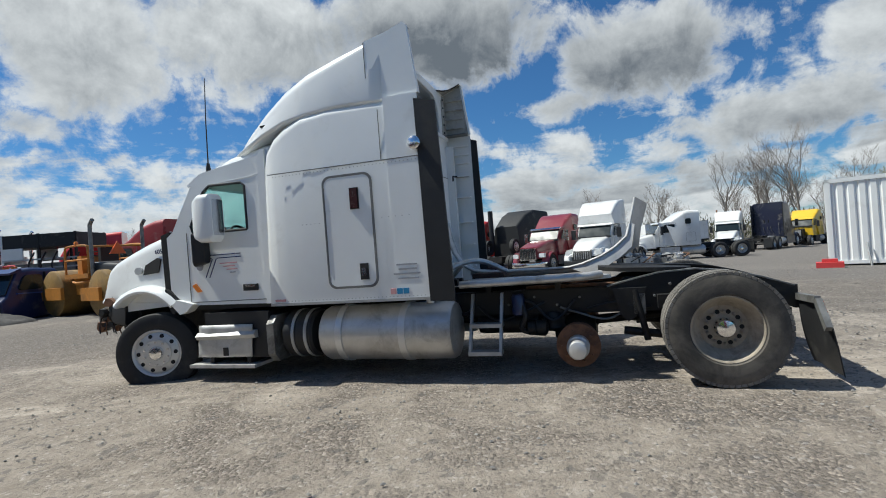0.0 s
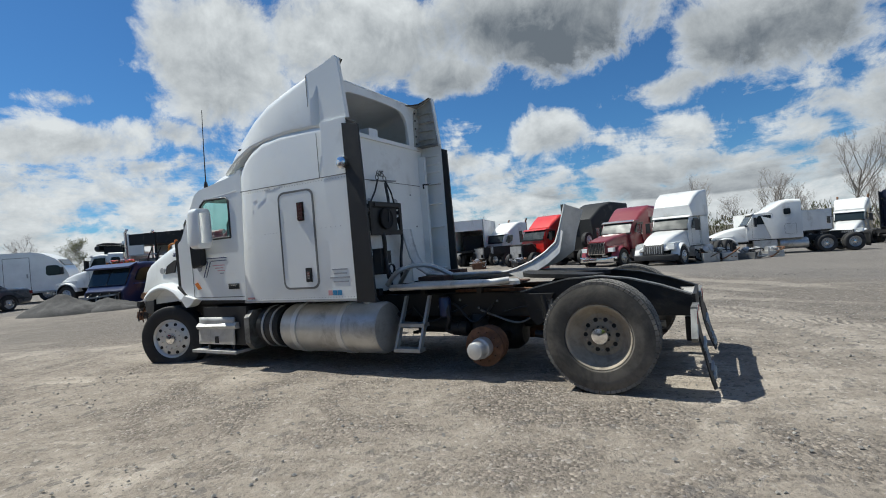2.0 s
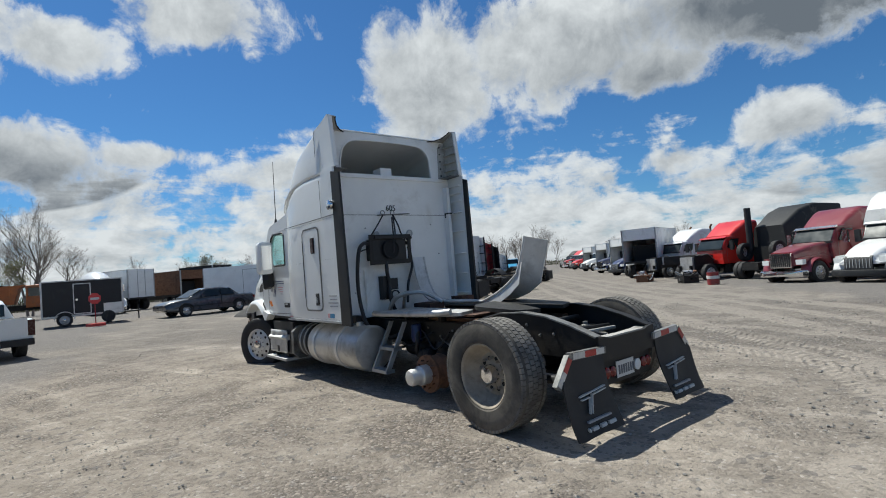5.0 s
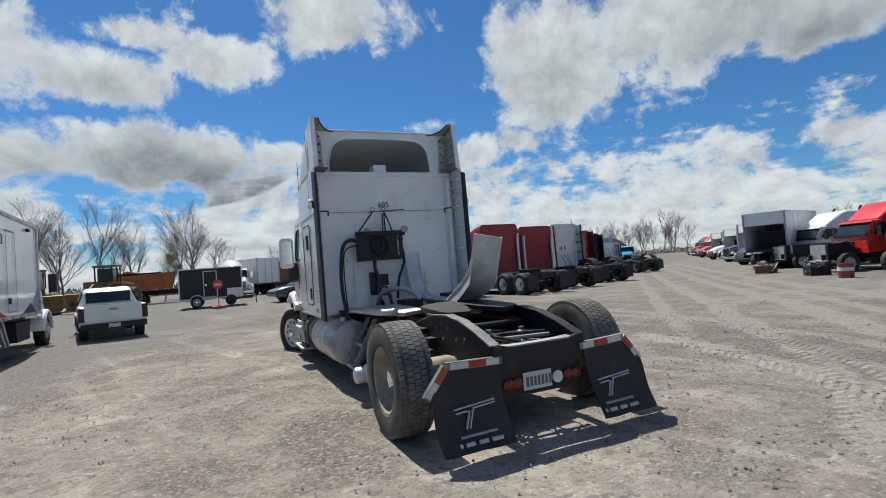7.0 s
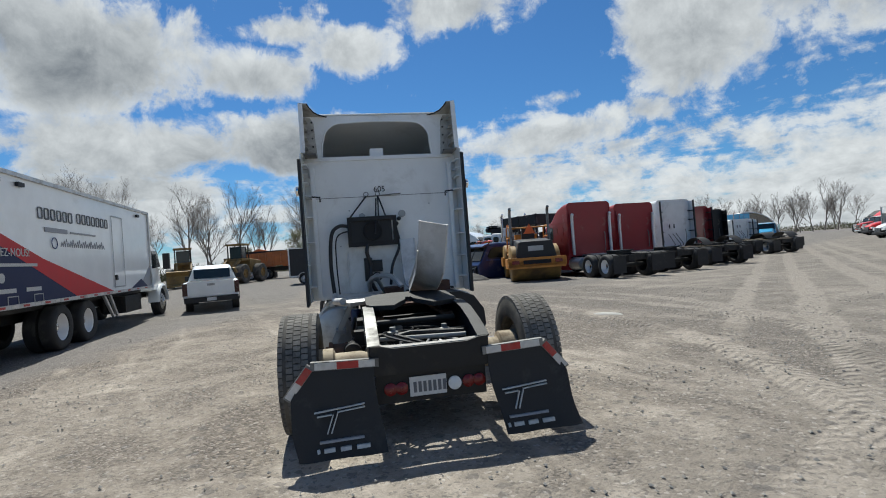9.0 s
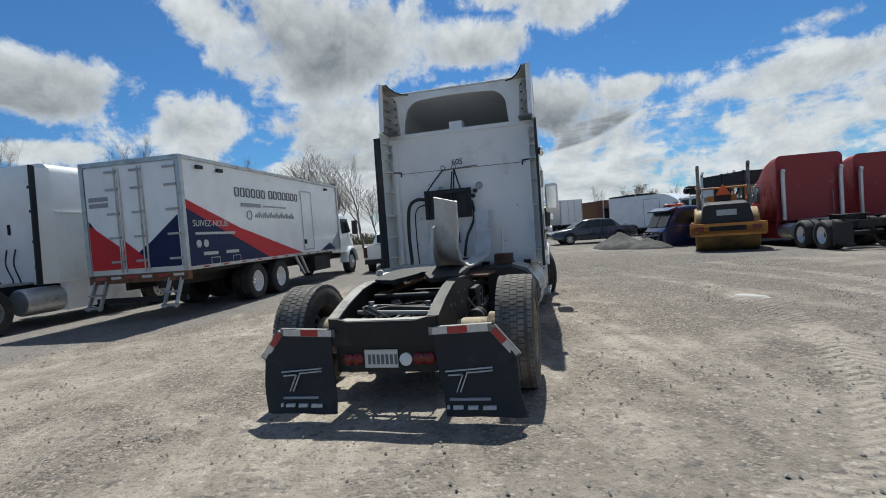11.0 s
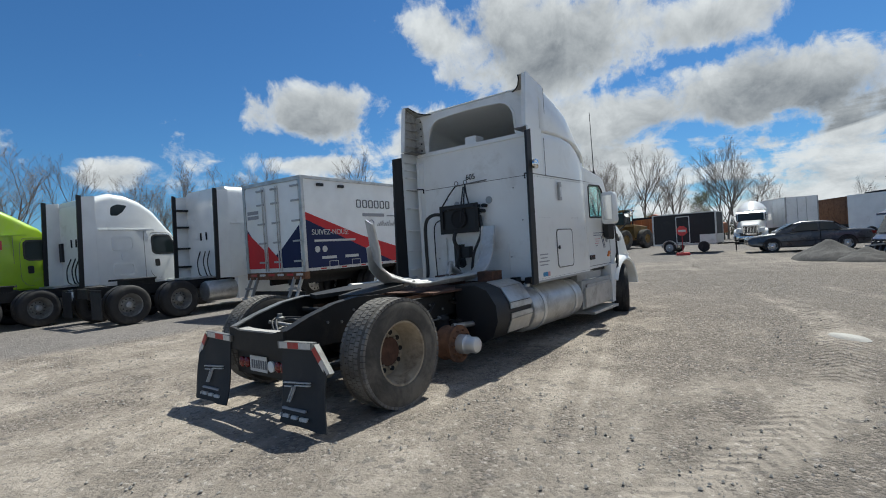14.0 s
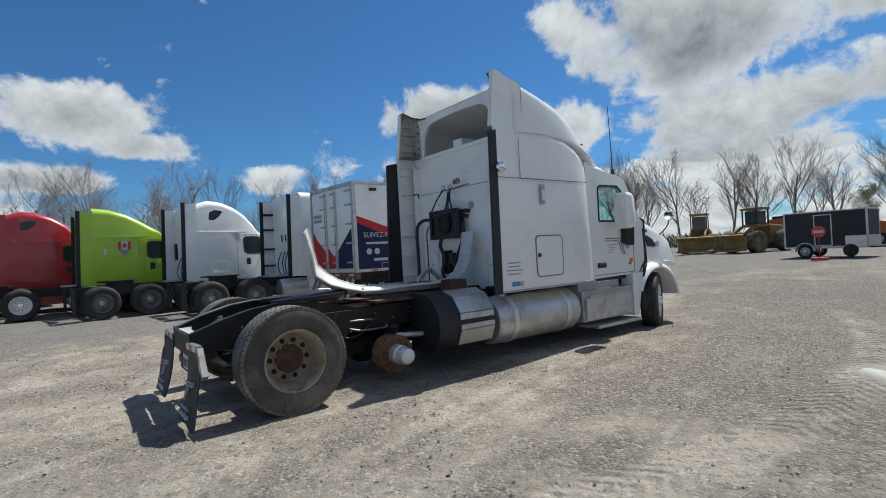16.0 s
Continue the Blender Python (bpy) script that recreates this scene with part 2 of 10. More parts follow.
PRINT_GREY = mat("faded_grey_print", (0.30, 0.31, 0.33), 0.5, 0, 0.1, 20, 90, 0.02)
PRINT_BLUE = mat("blue_sticker", (0.03, 0.22, 0.42), 0.4, 0, 0.1, 20, 90, 0.02)
PRINT_PINK = mat("pink_sticker", (0.60, 0.32, 0.32), 0.4, 0, 0.1, 20, 90, 0.02)
PRINT_RED = mat("red_print", (0.55, 0.05, 0.05), 0.5, 0, 0.1, 20, 90, 0.02)
PLATE_WHITE = mat("licence_plate_white", (0.6, 0.6, 0.58), 0.45, 0, 0.08, 20, 90, 0.05, (0.3, 0.28, 0.25), 0.3)
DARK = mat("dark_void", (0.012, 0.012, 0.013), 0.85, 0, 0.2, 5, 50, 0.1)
SEAT = mat("dark_seat_cloth", (0.03, 0.03, 0.034), 0.85, 0, 0.2, 8, 90, 0.2)
GLASS = tinted_glass("teal_tinted_glass", (0.80, 0.94, 0.93), 0.6)
GLASS_DARK = mat("dark_window_glass", (0.014, 0.022, 0.024), 0.16, 0, 0.1, 1.5, 10, 0.0)
SCUFFED = mat("scuffed_step_metal", (0.50, 0.50, 0.49), 0.55, 0.55, 0.15, 5, 60, 0.12, (0.27, 0.255, 0.235), 0.35, 0, 3)
DECK_RUST = mat("dark_rusty_sheet", (0.105, 0.052, 0.034), 0.85, 0.1, 0.4, 9, 70, 0.4, (0.04, 0.03, 0.027), 0.45, 0, 6)
DUSTY_STEEL = mat("dust_caked_steel", (0.40, 0.385, 0.36), 0.8, 0.1, 0.2, 6, 60, 0.2, (0.16, 0.145, 0.13), 0.4, 0, 5)
HOSE = mat("black_air_hose", (0.015, 0.015, 0.017), 0.45, 0, 0.2, 10, 60, 0.1)
LINE_GREY = mat("seam_sealer", (0.16, 0.16, 0.155), 0.7, 0, 0.2, 10, 60, 0.1)


def paint(name, col, dirty=0.2, coat=0.6, rough=0.33):
    return mat(name, col, rough, 0, 0.08, 1.2, 90, 0.02, DUST, dirty, coat)


RED = paint("red_truck_paint", (0.27, 0.012, 0.016), 0.03, 0.15, 0.5)
BRIGHT_RED = paint("bright_red_paint", (0.62, 0.025, 0.02), 0.15)
CRIMSON = paint("crimson_paint", (0.42, 0.012, 0.022), 0.1)
DARK_RED = paint("oxblood_paint", (0.22, 0.012, 0.018))
MAROON = paint("maroon_paint", (0.20, 0.022, 0.032))
LIME = paint("lime_green_paint", (0.36, 0.56, 0.02), 0.12)
NAVY = paint("navy_paint", (0.012, 0.022, 0.085), 0.12)
BLUE = paint("blue_paint", (0.02, 0.08, 0.32), 0.25)
SKY_BLUE = paint("light_blue_paint", (0.06, 0.36, 0.62), 0.2)
BLACK_PAINT = paint("black_paint", (0.008, 0.009, 0.010), 0.05, 0.0, 0.6)
LIVERY_NAVY = mat("navy_livery_film", (0.014, 0.022, 0.075), 0.45, 0, 0.1, 2, 80, 0.02, spec=0.2)
LIVERY_RED = mat("red_livery_film", (0.52, 0.035, 0.04), 0.45, 0, 0.1, 2, 80, 0.02, spec=0.2)
LIVERY_GREY = mat("dark_grey_livery_print", (0.15, 0.155, 0.165), 0.5, 0, 0.1, 2, 80, 0.02, spec=0.2)
NIGHT = paint("midnight_blue_paint", (0.012, 0.016, 0.04), 0.15)
YELLOW_PAINT = paint("yellow_paint", (0.72, 0.45, 0.02), 0.15)
CLEAN_WHITE = paint("clean_white_paint", (0.83, 0.845, 0.835), 0.06)
TRUCK_WHITE = paint("dusty_white_paint", (0.75, 0.755, 0.735), 0.22)
CAR_GREY = paint("charcoal_car_paint", (0.055, 0.058, 0.062), 0.2, 0.8, 0.28)
MACHINE = mat("machine_yellow", (0.52, 0.21, 0.03), 0.55, 0, 0.2, 3, 60, 0.1, (0.16, 0.10, 0.05), 0.4)
MACHINE_OLD = mat("old_machine_yellow", (0.24, 0.145, 0.04), 0.6, 0, 0.25, 3, 60, 0.1, (0.10, 0.07, 0.04), 0.5)
ORANGE = mat("orange_dump_paint", (0.44, 0.13, 0.03), 0.5, 0, 0.2, 2, 60, 0.1, (0.22, 0.12, 0.07), 0.4)
GREY_METAL = mat("galvanised_grey", (0.42, 0.43, 0.43), 0.5, 0.5, 0.15, 4, 60, 0.1, (0.25, 0.23, 0.2), 0.3)

# ---- mesh helpers ----


def part(name, bm, material, parent=None, label="", bevel=0.0, smooth=40, m=None, seg=2):
    """One mesh object out of a bmesh, under a thing or a part."""
    if bevel:
        edges = [e for e in bm.edges if len(e.link_faces) == 2 and e.calc_face_angle(0) > radians(25)]
        bmesh.ops.bevel(bm, geom=edges, offset=bevel, segments=seg, affect="EDGES", profile=0.5, clamp_overlap=True)
    bmesh.ops.recalc_face_normals(bm, faces=bm.faces[:])
    me = bpy.data.meshes.new(name)
    bm.to_mesh(me)
    bm.free()
    me.materials.append(material)
    if smooth:
        me.shade_smooth()
        me.set_sharp_from_angle(angle=radians(smooth))
    return linked(name, me, parent, label, m)


def linked(name, me, parent=None, label="", m=None):
    ob = new(name, me)
    if parent:
        ob.parent = parent
    if m is not None:
        ob.matrix_basis = m
    if label:
        ob["label"] = label
    return ob


def box(bm, x0, x1, y0, y1, z0, z1, m=None):
    vs = [bm.verts.new((x, y, z)) for x in (x0, x1) for y in (y0, y1) for z in (z0, z1)]
    for f in ((0, 1, 3, 2), (4, 6, 7, 5), (0, 4, 5, 1), (2, 3, 7, 6), (0, 2, 6, 4), (1, 5, 7, 3)):
        bm.faces.new([vs[i] for i in f])
    if m is not None:
        bmesh.ops.transform(bm, matrix=m, verts=vs)
    return bm


def boxes(*rows, m=None):
    bm = bmesh.new()
    for r in rows:
        box(bm, *r, m=m)
    return bm


AXES = {"xz": lambda u, v, w: (u, w, v), "xy": lambda u, v, w: (u, v, w), "yz": lambda u, v, w: (w, u, v)}


def prism(pts, plane, a, b, bm=None):
    """A polygon in a plane, drawn out from a to b along the third axis."""
    bm = bm or bmesh.new()
    f = AXES[plane]
    lo, hi = [[bm.verts.new(f(u, v, w)) for u, v in pts] for w in (a, b)]
    bm.faces.new(lo)
    bm.faces.new(hi[::-1])
    for i in range(len(pts)):
        j = (i + 1) % len(pts)
        bm.faces.new((lo[i], lo[j], hi[j], hi[i]))
    return bm


def loft(rings, cap=(True, True), bm=None):
    bm = bm or bmesh.new()
    rows = [[bm.verts.new(p) for p in r] for r in rings]
    n = len(rows[0])
    for a, b in zip(rows, rows[1:]):
        for i in range(n):
            j = (i + 1) % n
            bm.faces.new((a[i], a[j], b[j], b[i]))
    if cap[0]:
        bm.faces.new(rows[0][::-1])
    if cap[1]:
        bm.faces.new(rows[-1])
    return bm


def section(x, wb, wt, z0, z1, rt=0.1, rb=0.03, n=5, yc=0.0):
    """A ring across the x axis: a rounded upright box, wb and wt its half widths below and above."""
    ring = []
    for sy, sz, r in ((1, -1, rb), (1, 1, rt), (-1, 1, rt), (-1, -1, rb)):
        w = wt if sz > 0 else wb
        cy, cz = sy * (w - r), (z1 - r) if sz > 0 else (z0 + r)
        first = {(1, -1): -90, (1, 1): 0, (-1, 1): 90, (-1, -1): 180}[sy, sz]
        for k in range(n + 1):
            a = radians(first + 90 * k / n)
            ring.append((x, yc + cy + r * math.cos(a), cz + r * math.sin(a)))
    return ring


def body(stations, cap=(True, True), n=5, bm=None):
    return loft([section(*s, n=n) for s in stations], cap, bm)


def lathe(prof, axis="y", n=36, at=(0, 0, 0), bm=None, close=False, lid=True):
    """Turn a profile of (radius, along) about an axis."""
    bm = bm or bmesh.new()
    rows = []
    for r, h in prof:
        row = []
        for k in range(n):
            a = 2 * math.pi * k / n
            c, s = r * math.cos(a), r * math.sin(a)
            p = {"y": (c, h, s), "x": (h, c, s), "z": (c, s, h)}[axis]
            row.append(bm.verts.new((p[0] + at[0], p[1] + at[1], p[2] + at[2])))
        rows.append(row)
    pairs = list(zip(rows, rows[1:])) + ([(rows[-1], rows[0])] if close else [])
    for a, b in pairs:
        for i in range(n):
            j = (i + 1) % n
            bm.faces.new((a[i], a[j], b[j], b[i]))
    if not close and lid:
        bm.faces.new(rows[0][::-1])
    if not close:
        bm.faces.new(rows[-1])
    return bm


def smooth_path(pts, steps=6):
    """Points of a soft curve through the given ones."""
    pts = [Vector(p) for p in pts]
    out = []
    for i in range(len(pts) - 1):
        p0, p1, p2, p3 = pts[max(i - 1, 0)], pts[i], pts[i + 1], pts[min(i + 2, len(pts) - 1)]
        for k in range(steps):
            t = k / steps
            out.append(0.5 * (2 * p1 + (p2 - p0) * t + (2 * p0 - 5 * p1 + 4 * p2 - p3) * t * t + (3 * p1 - p0 - 3 * p2 + p3) * t ** 3))
    return out + [pts[-1]]


def tube(pts, r, n=8, bm=None, ends=None):
    """A round bar along points; ends gives the radius at its end where it tapers."""
    pts = [Vector(p) for p in pts]
    rings = []
    side = None
    for i, p in enumerate(pts):
        d = (pts[min(i + 1, len(pts) - 1)] - pts[max(i - 1, 0)]).normalized()
        if side is None:
            side = d.orthogonal().normalized()
        side = (side - d * side.dot(d)).normalized()
        up = d.cross(side)
        q = r if ends is None else r + (ends - r) * i / (len(pts) - 1)
        rings.append([p + q * (math.cos(2 * math.pi * k / n) * side + math.sin(2 * math.pi * k / n) * up) for k in range(n)])
    return loft(rings, bm=bm)


def plate(outer, holes, place, thick, bm=None):
    """A flat sheet with holes in it: 2D outlines, place(u, v) puts them in space, thick is a vector."""
    bm = bm or bmesh.new()
    edges = []
    for ring in (outer, *holes):
        vs = [bm.verts.new(place(u, v)) for u, v in ring]
        edges += [bm.edges.new((vs[i], vs[(i + 1) % len(vs)])) for i in range(len(vs))]
    made = bmesh.ops.triangle_fill(bm, use_beauty=True, edges=edges)
    faces = [g for g in made["geom"] if isinstance(g, bmesh.types.BMFace)]
    ext = bmesh.ops.extrude_face_region(bm, geom=faces, use_keep_orig=True)
    bmesh.ops.translate(bm, vec=thick, verts=[g for g in ext["geom"] if isinstance(g, bmesh.types.BMVert)])
    return bm


def arc(cx, cz, r, a0, a1, n=12, rz=None):
    return [(cx + r * math.cos(radians(a0 + (a1 - a0) * k / n)), cz + (rz or r) * math.sin(radians(a0 + (a1 - a0) * k / n))) for k in range(n + 1)]


def rounded(x0, x1, z0, z1, r, n=4):
    return arc(x1 - r, z0 + r, r, -90, 0, n) + arc(x1 - r, z1 - r, r, 0, 90, n) + arc(x0 + r, z1 - r, r, 90, 180, n) + arc(x0 + r, z0 + r, r, 180, 270, n)


def lettering(text, size, m, material, parent, name="lettering", depth=0.002):
    cu = bpy.data.curves.new(name, "FONT")
    cu.body, cu.size, cu.align_x, cu.align_y, cu.extrude = text, size, "CENTER", "CENTER", depth
    ob = bpy.data.objects.new(name, cu)
    scene.collection.objects.link(ob)
    me = bpy.data.meshes.new_from_object(ob.evaluated_get(bpy.context.evaluated_depsgraph_get()))
    bpy.data.objects.remove(ob)
    me.materials.clear()
    me.materials.append(material)
    return linked(name, me, parent, "", m)


def thing(name, m, label, category, group=""):
    """An Empty at the base of a thing, which carries its parts."""
    ob = tagged(new(name), label, category, group)
    ob.matrix_basis = m
    return ob


# faces of a vehicle on which print lies: left (+y), right (-y), back (-x)
def on_left(x, y, z):
    return Matrix.Translation((x, y, z)) @ Matrix(((-1, 0, 0, 0), (0, 0, 1, 0), (0, 1, 0, 0), (0, 0, 0, 1)))


def on_right(x, y, z):
    return Matrix.Translation((x, y, z)) @ Matrix(((1, 0, 0, 0), (0, 0, -1, 0), (0, 1, 0, 0), (0, 0, 0, 1)))


def on_back(x, y, z):
    return Matrix.Translation((x, y, z)) @ Matrix(((0, 0, -1, 0), (-1, 0, 0, 0), (0, 1, 0, 0), (0, 0, 0, 1)))


# ---- the ground's height ----


def step(a, b, v):
    u = min(1.0, max(0.0, (v - a) / (b - a)))
    return u * u * (3 - 2 * u)


def ground_z(x, y):
    r = math.hypot(x - 2, y - 5)
    cx, cy = min(60, max(-40, x)), min(60, max(-60, y))
    across = (-0.008 * step(-3, 6, y) if x < 0 else -0.014) * cx
    return step(9, 24, r) * (across - 0.009 * cy)


def stand(x, y, heading, lift=0.0):
    return pose(x, y, ground_z(x, y) + lift, 0, 0, heading)


# ---- wheels ----
WHEELS = {}


def wheel_meshes(kind):
    """Meshes for a wheel that faces +y, made once for each kind: (part name, mesh)."""
    if kind in WHEELS:
        return WHEELS[kind]
    made = []

    def keep(name, bm, material, smooth=40):
        ob = part(name, bm, material, smooth=smooth)
        made.append((name, ob.data))
        bpy.data.objects.remove(ob)

    spec = {
        # r, half width, rim radius, dish depth, tyre, rim, hub
        "hero_rear": (0.53, 0.165, 0.305, 0.235, TYRE, RIM_DIRTY, CHROME),
        "hero_left": (0.53, 0.165, 0.305, 0.16, TYRE, RIM_DUSTY, CHROME),
        "hero_front": (0.515, 0.145, 0.30, 0.03, TYRE_DARK, ALU, CHROME),
        "dual": (0.515, 0.29, 0.295, 0.16, TYRE_DARK, ALU_DULL, CHROME),
        "dual_bright": (0.515, 0.29, 0.295, 0.16, TYRE_DARK, RIM_BRIGHT, CHROME),
        "dual_grey": (0.515, 0.29, 0.295, 0.16, TYRE_DARK, WORN_STEEL, GREY_METAL),
        "front": (0.515, 0.145, 0.30, -0.02, TYRE_DARK, ALU_DULL, CHROME),
        "car": (0.33, 0.105, 0.215, 0.02, TYRE_DARK, ALU_DULL, CHROME),
        "pickup": (0.40, 0.13, 0.25, 0.02, TYRE_DARK, GREY_METAL, CHROME),
        "machine": (0.80, 0.30, 0.38, 0.10, TYRE, MACHINE_OLD, MACHINE_OLD),
    }[kind]
    r, w, rr, dish, tyre, rim, hub = spec
    side = [(rr, -w * 0.86), (rr + 0.02, -w * 0.98), (r - 0.12, -w * 1.02), (r - 0.045, -w * 0.98), (r - 0.012, -w * 0.88), (r, -w * 0.7)]
    if kind.startswith("dual"):
        prof = side + [(r, -0.03), (r - 0.12, -0.022), (r - 0.12, 0.022), (r, 0.03)] + [(q, -h) for q, h in side[::-1]]
    else:
        grooves = []
        for g in (-0.45, 0.0, 0.45):
            grooves += [(r, w * (g - 0.05)), (r - 0.012, w * (g - 0.04)), (r - 0.012, w * (g + 0.04)), (r, w * (g + 0.05))]
        prof = side + grooves + [(q, -h) for q, h in side[::-1]]
    bm = lathe(prof, n=48, close=True)
    keep("tyre", bm, tyre)
    y1 = w * 0.88
    yd = y1 - dish
    hub_r = 0.31 * rr
    if dish > 0.06:
        prof = [(rr + 0.004, y1 - 0.06), (rr + 0.012, y1), (rr, y1 + 0.006), (rr - 0.012, y1), (rr - 0.022, y1 - 0.02), (rr - 0.034, y1 - 0.05), (rr - 0.08, yd + 0.02), (rr - 0.098, yd + 0.002), (hub_r * 1.5, yd + 0.008), (hub_r, yd + 0.02), (0.01, yd + 0.02)]
    else:
        prof = [(rr + 0.004, y1 - 0.06), (rr + 0.012, y1), (rr, y1 + 0.006), (rr - 0.018, y1 - 0.008), (rr - 0.03, yd), (rr - 0.05, yd + 0.012), (hub_r * 2.0, yd + 0.022), (hub_r * 1.9, yd + 0.034), (hub_r * 1.2, yd + 0.036), (0.01, yd + 0.036)]
    if kind == "hero_rear":
        prof = prof[:4] + [(rr - 0.02, y1 - 0.03), (rr - 0.034, y1 - 0.06), (rr - 0.045, y1 - 0.12), (rr - 0.062, yd), (rr - 0.07, yd - 0.01)]
    keep("rim", lathe(prof, n=40, lid=False), rim)
    if kind == "hero_rear":
        keep("wheel_disc", lathe([(rr - 0.064, yd - 0.004), (rr - 0.07, yd + 0.003), (rr - 0.11, yd + 0.008), (0.13, yd + 0.03), (0.01, yd + 0.035)], n=36), RIM_DIRTY)
    if kind in ("hero_rear", "hero_left", "dual", "dual_bright", "dual_grey", "front", "hero_front"):
        big, around = (0.027, rr - 0.072) if kind in ("front", "hero_front") else (0.024, rr - 0.118) if kind == "hero_rear" else (0.021, rr - 0.155) if kind == "hero_left" else (0.017, rr - 0.135)
        many = [Matrix.Rotation(2 * math.pi * k / 10, 4, "Y") @ Matrix.Translation((around, 0, 0)) for k in range(10)]
        lip = 0.026 if kind == "hero_rear" else 0.0185 if kind in ("front", "hero_front") else 0.012
        keep("hand_hole", lathe([(big, yd - 0.006), (big, yd + lip), (big * 0.8, yd + lip + 0.001)], n=14), DARK)
        made[-1] += (many,)
    if kind in ("front", "hero_front", "hero_rear", "hero_left"):
        many = [Matrix.Rotation(2 * math.pi * (k + 0.5) / 10, 4, "Y") @ Matrix.Translation((hub_r * 1.6, 0, 0)) for k in range(10)]
        keep("lug_nut", lathe([(0.015, yd), (0.015, yd + 0.05), (0.008, yd + 0.058)], n=6), CHROME if kind == "hero_front" else rim)
        made[-1] += (many,)
    reach = 0.11 if kind in ("hero_left",) else 0.075
    if kind == "hero_rear":
        keep("hub", lathe([(0.145, yd), (0.145, yd + 0.04), (0.135, yd + 0.05), (0.06, yd + 0.054), (0.01, yd + 0.06)], n=24), DECK_RUST)
    else:
        keep("hub", lathe([(hub_r, yd), (hub_r, yd + reach * 0.6), (hub_r * 0.8, yd + reach), (0.01, yd + reach + 0.012)], n=20), hub)
    if kind in ("hero_rear", "hero_left"):
        bm = bmesh.new()
        for k in range(64):
            for row, (lo, hi) in enumerate(((-0.95, -0.60), (-0.54, -0.22), (-0.17, 0.17), (0.22, 0.54), (0.60, 0.95))):
                turn = Matrix.Rotation(2 * math.pi * (k + 0.5 * (row % 2)) / 64, 4, "Y")
                drop = 0.006 if row in (0, 4) else 0.0
                box(bm, -0.021, 0.021, w * lo, w * hi, r - 0.03, r + 0.0035 - drop, turn)
        keep("tread", bm, TYRE_GREY, 0)
    WHEELS[kind] = made
    return made


def wheel(parent, kind, x, y, z, left=True, steer=0.0, name="wheel", scale=1.0):
    """A wheel: its tyre is the part, rim, hub and the rest lie under it."""
    m = Matrix.Translation((x, y, z)) @ Matrix.Rotation(radians(steer + (0 if left else 180)), 4, "Z") @ Matrix.Scale(scale, 4)
    meshes = wheel_meshes(kind)
    top = linked(name, meshes[0][1], parent, "", m)
    for sub, me, *many in meshes[1:]:
        for at in many[0] if many else (None,):
            linked(sub, me, top, "", at)
    return top

# ---- ground ----
# sweeping tyre tracks: centre, radius, width
TRACKS = [(-2.9, -0.4, 12.0, 0.50), (-3.3, 5.7, 8.94, 0.36), (-4.3, 3.45, 11.25, 0.34), (-2.9, -0.4, 13.9, 0.40)]


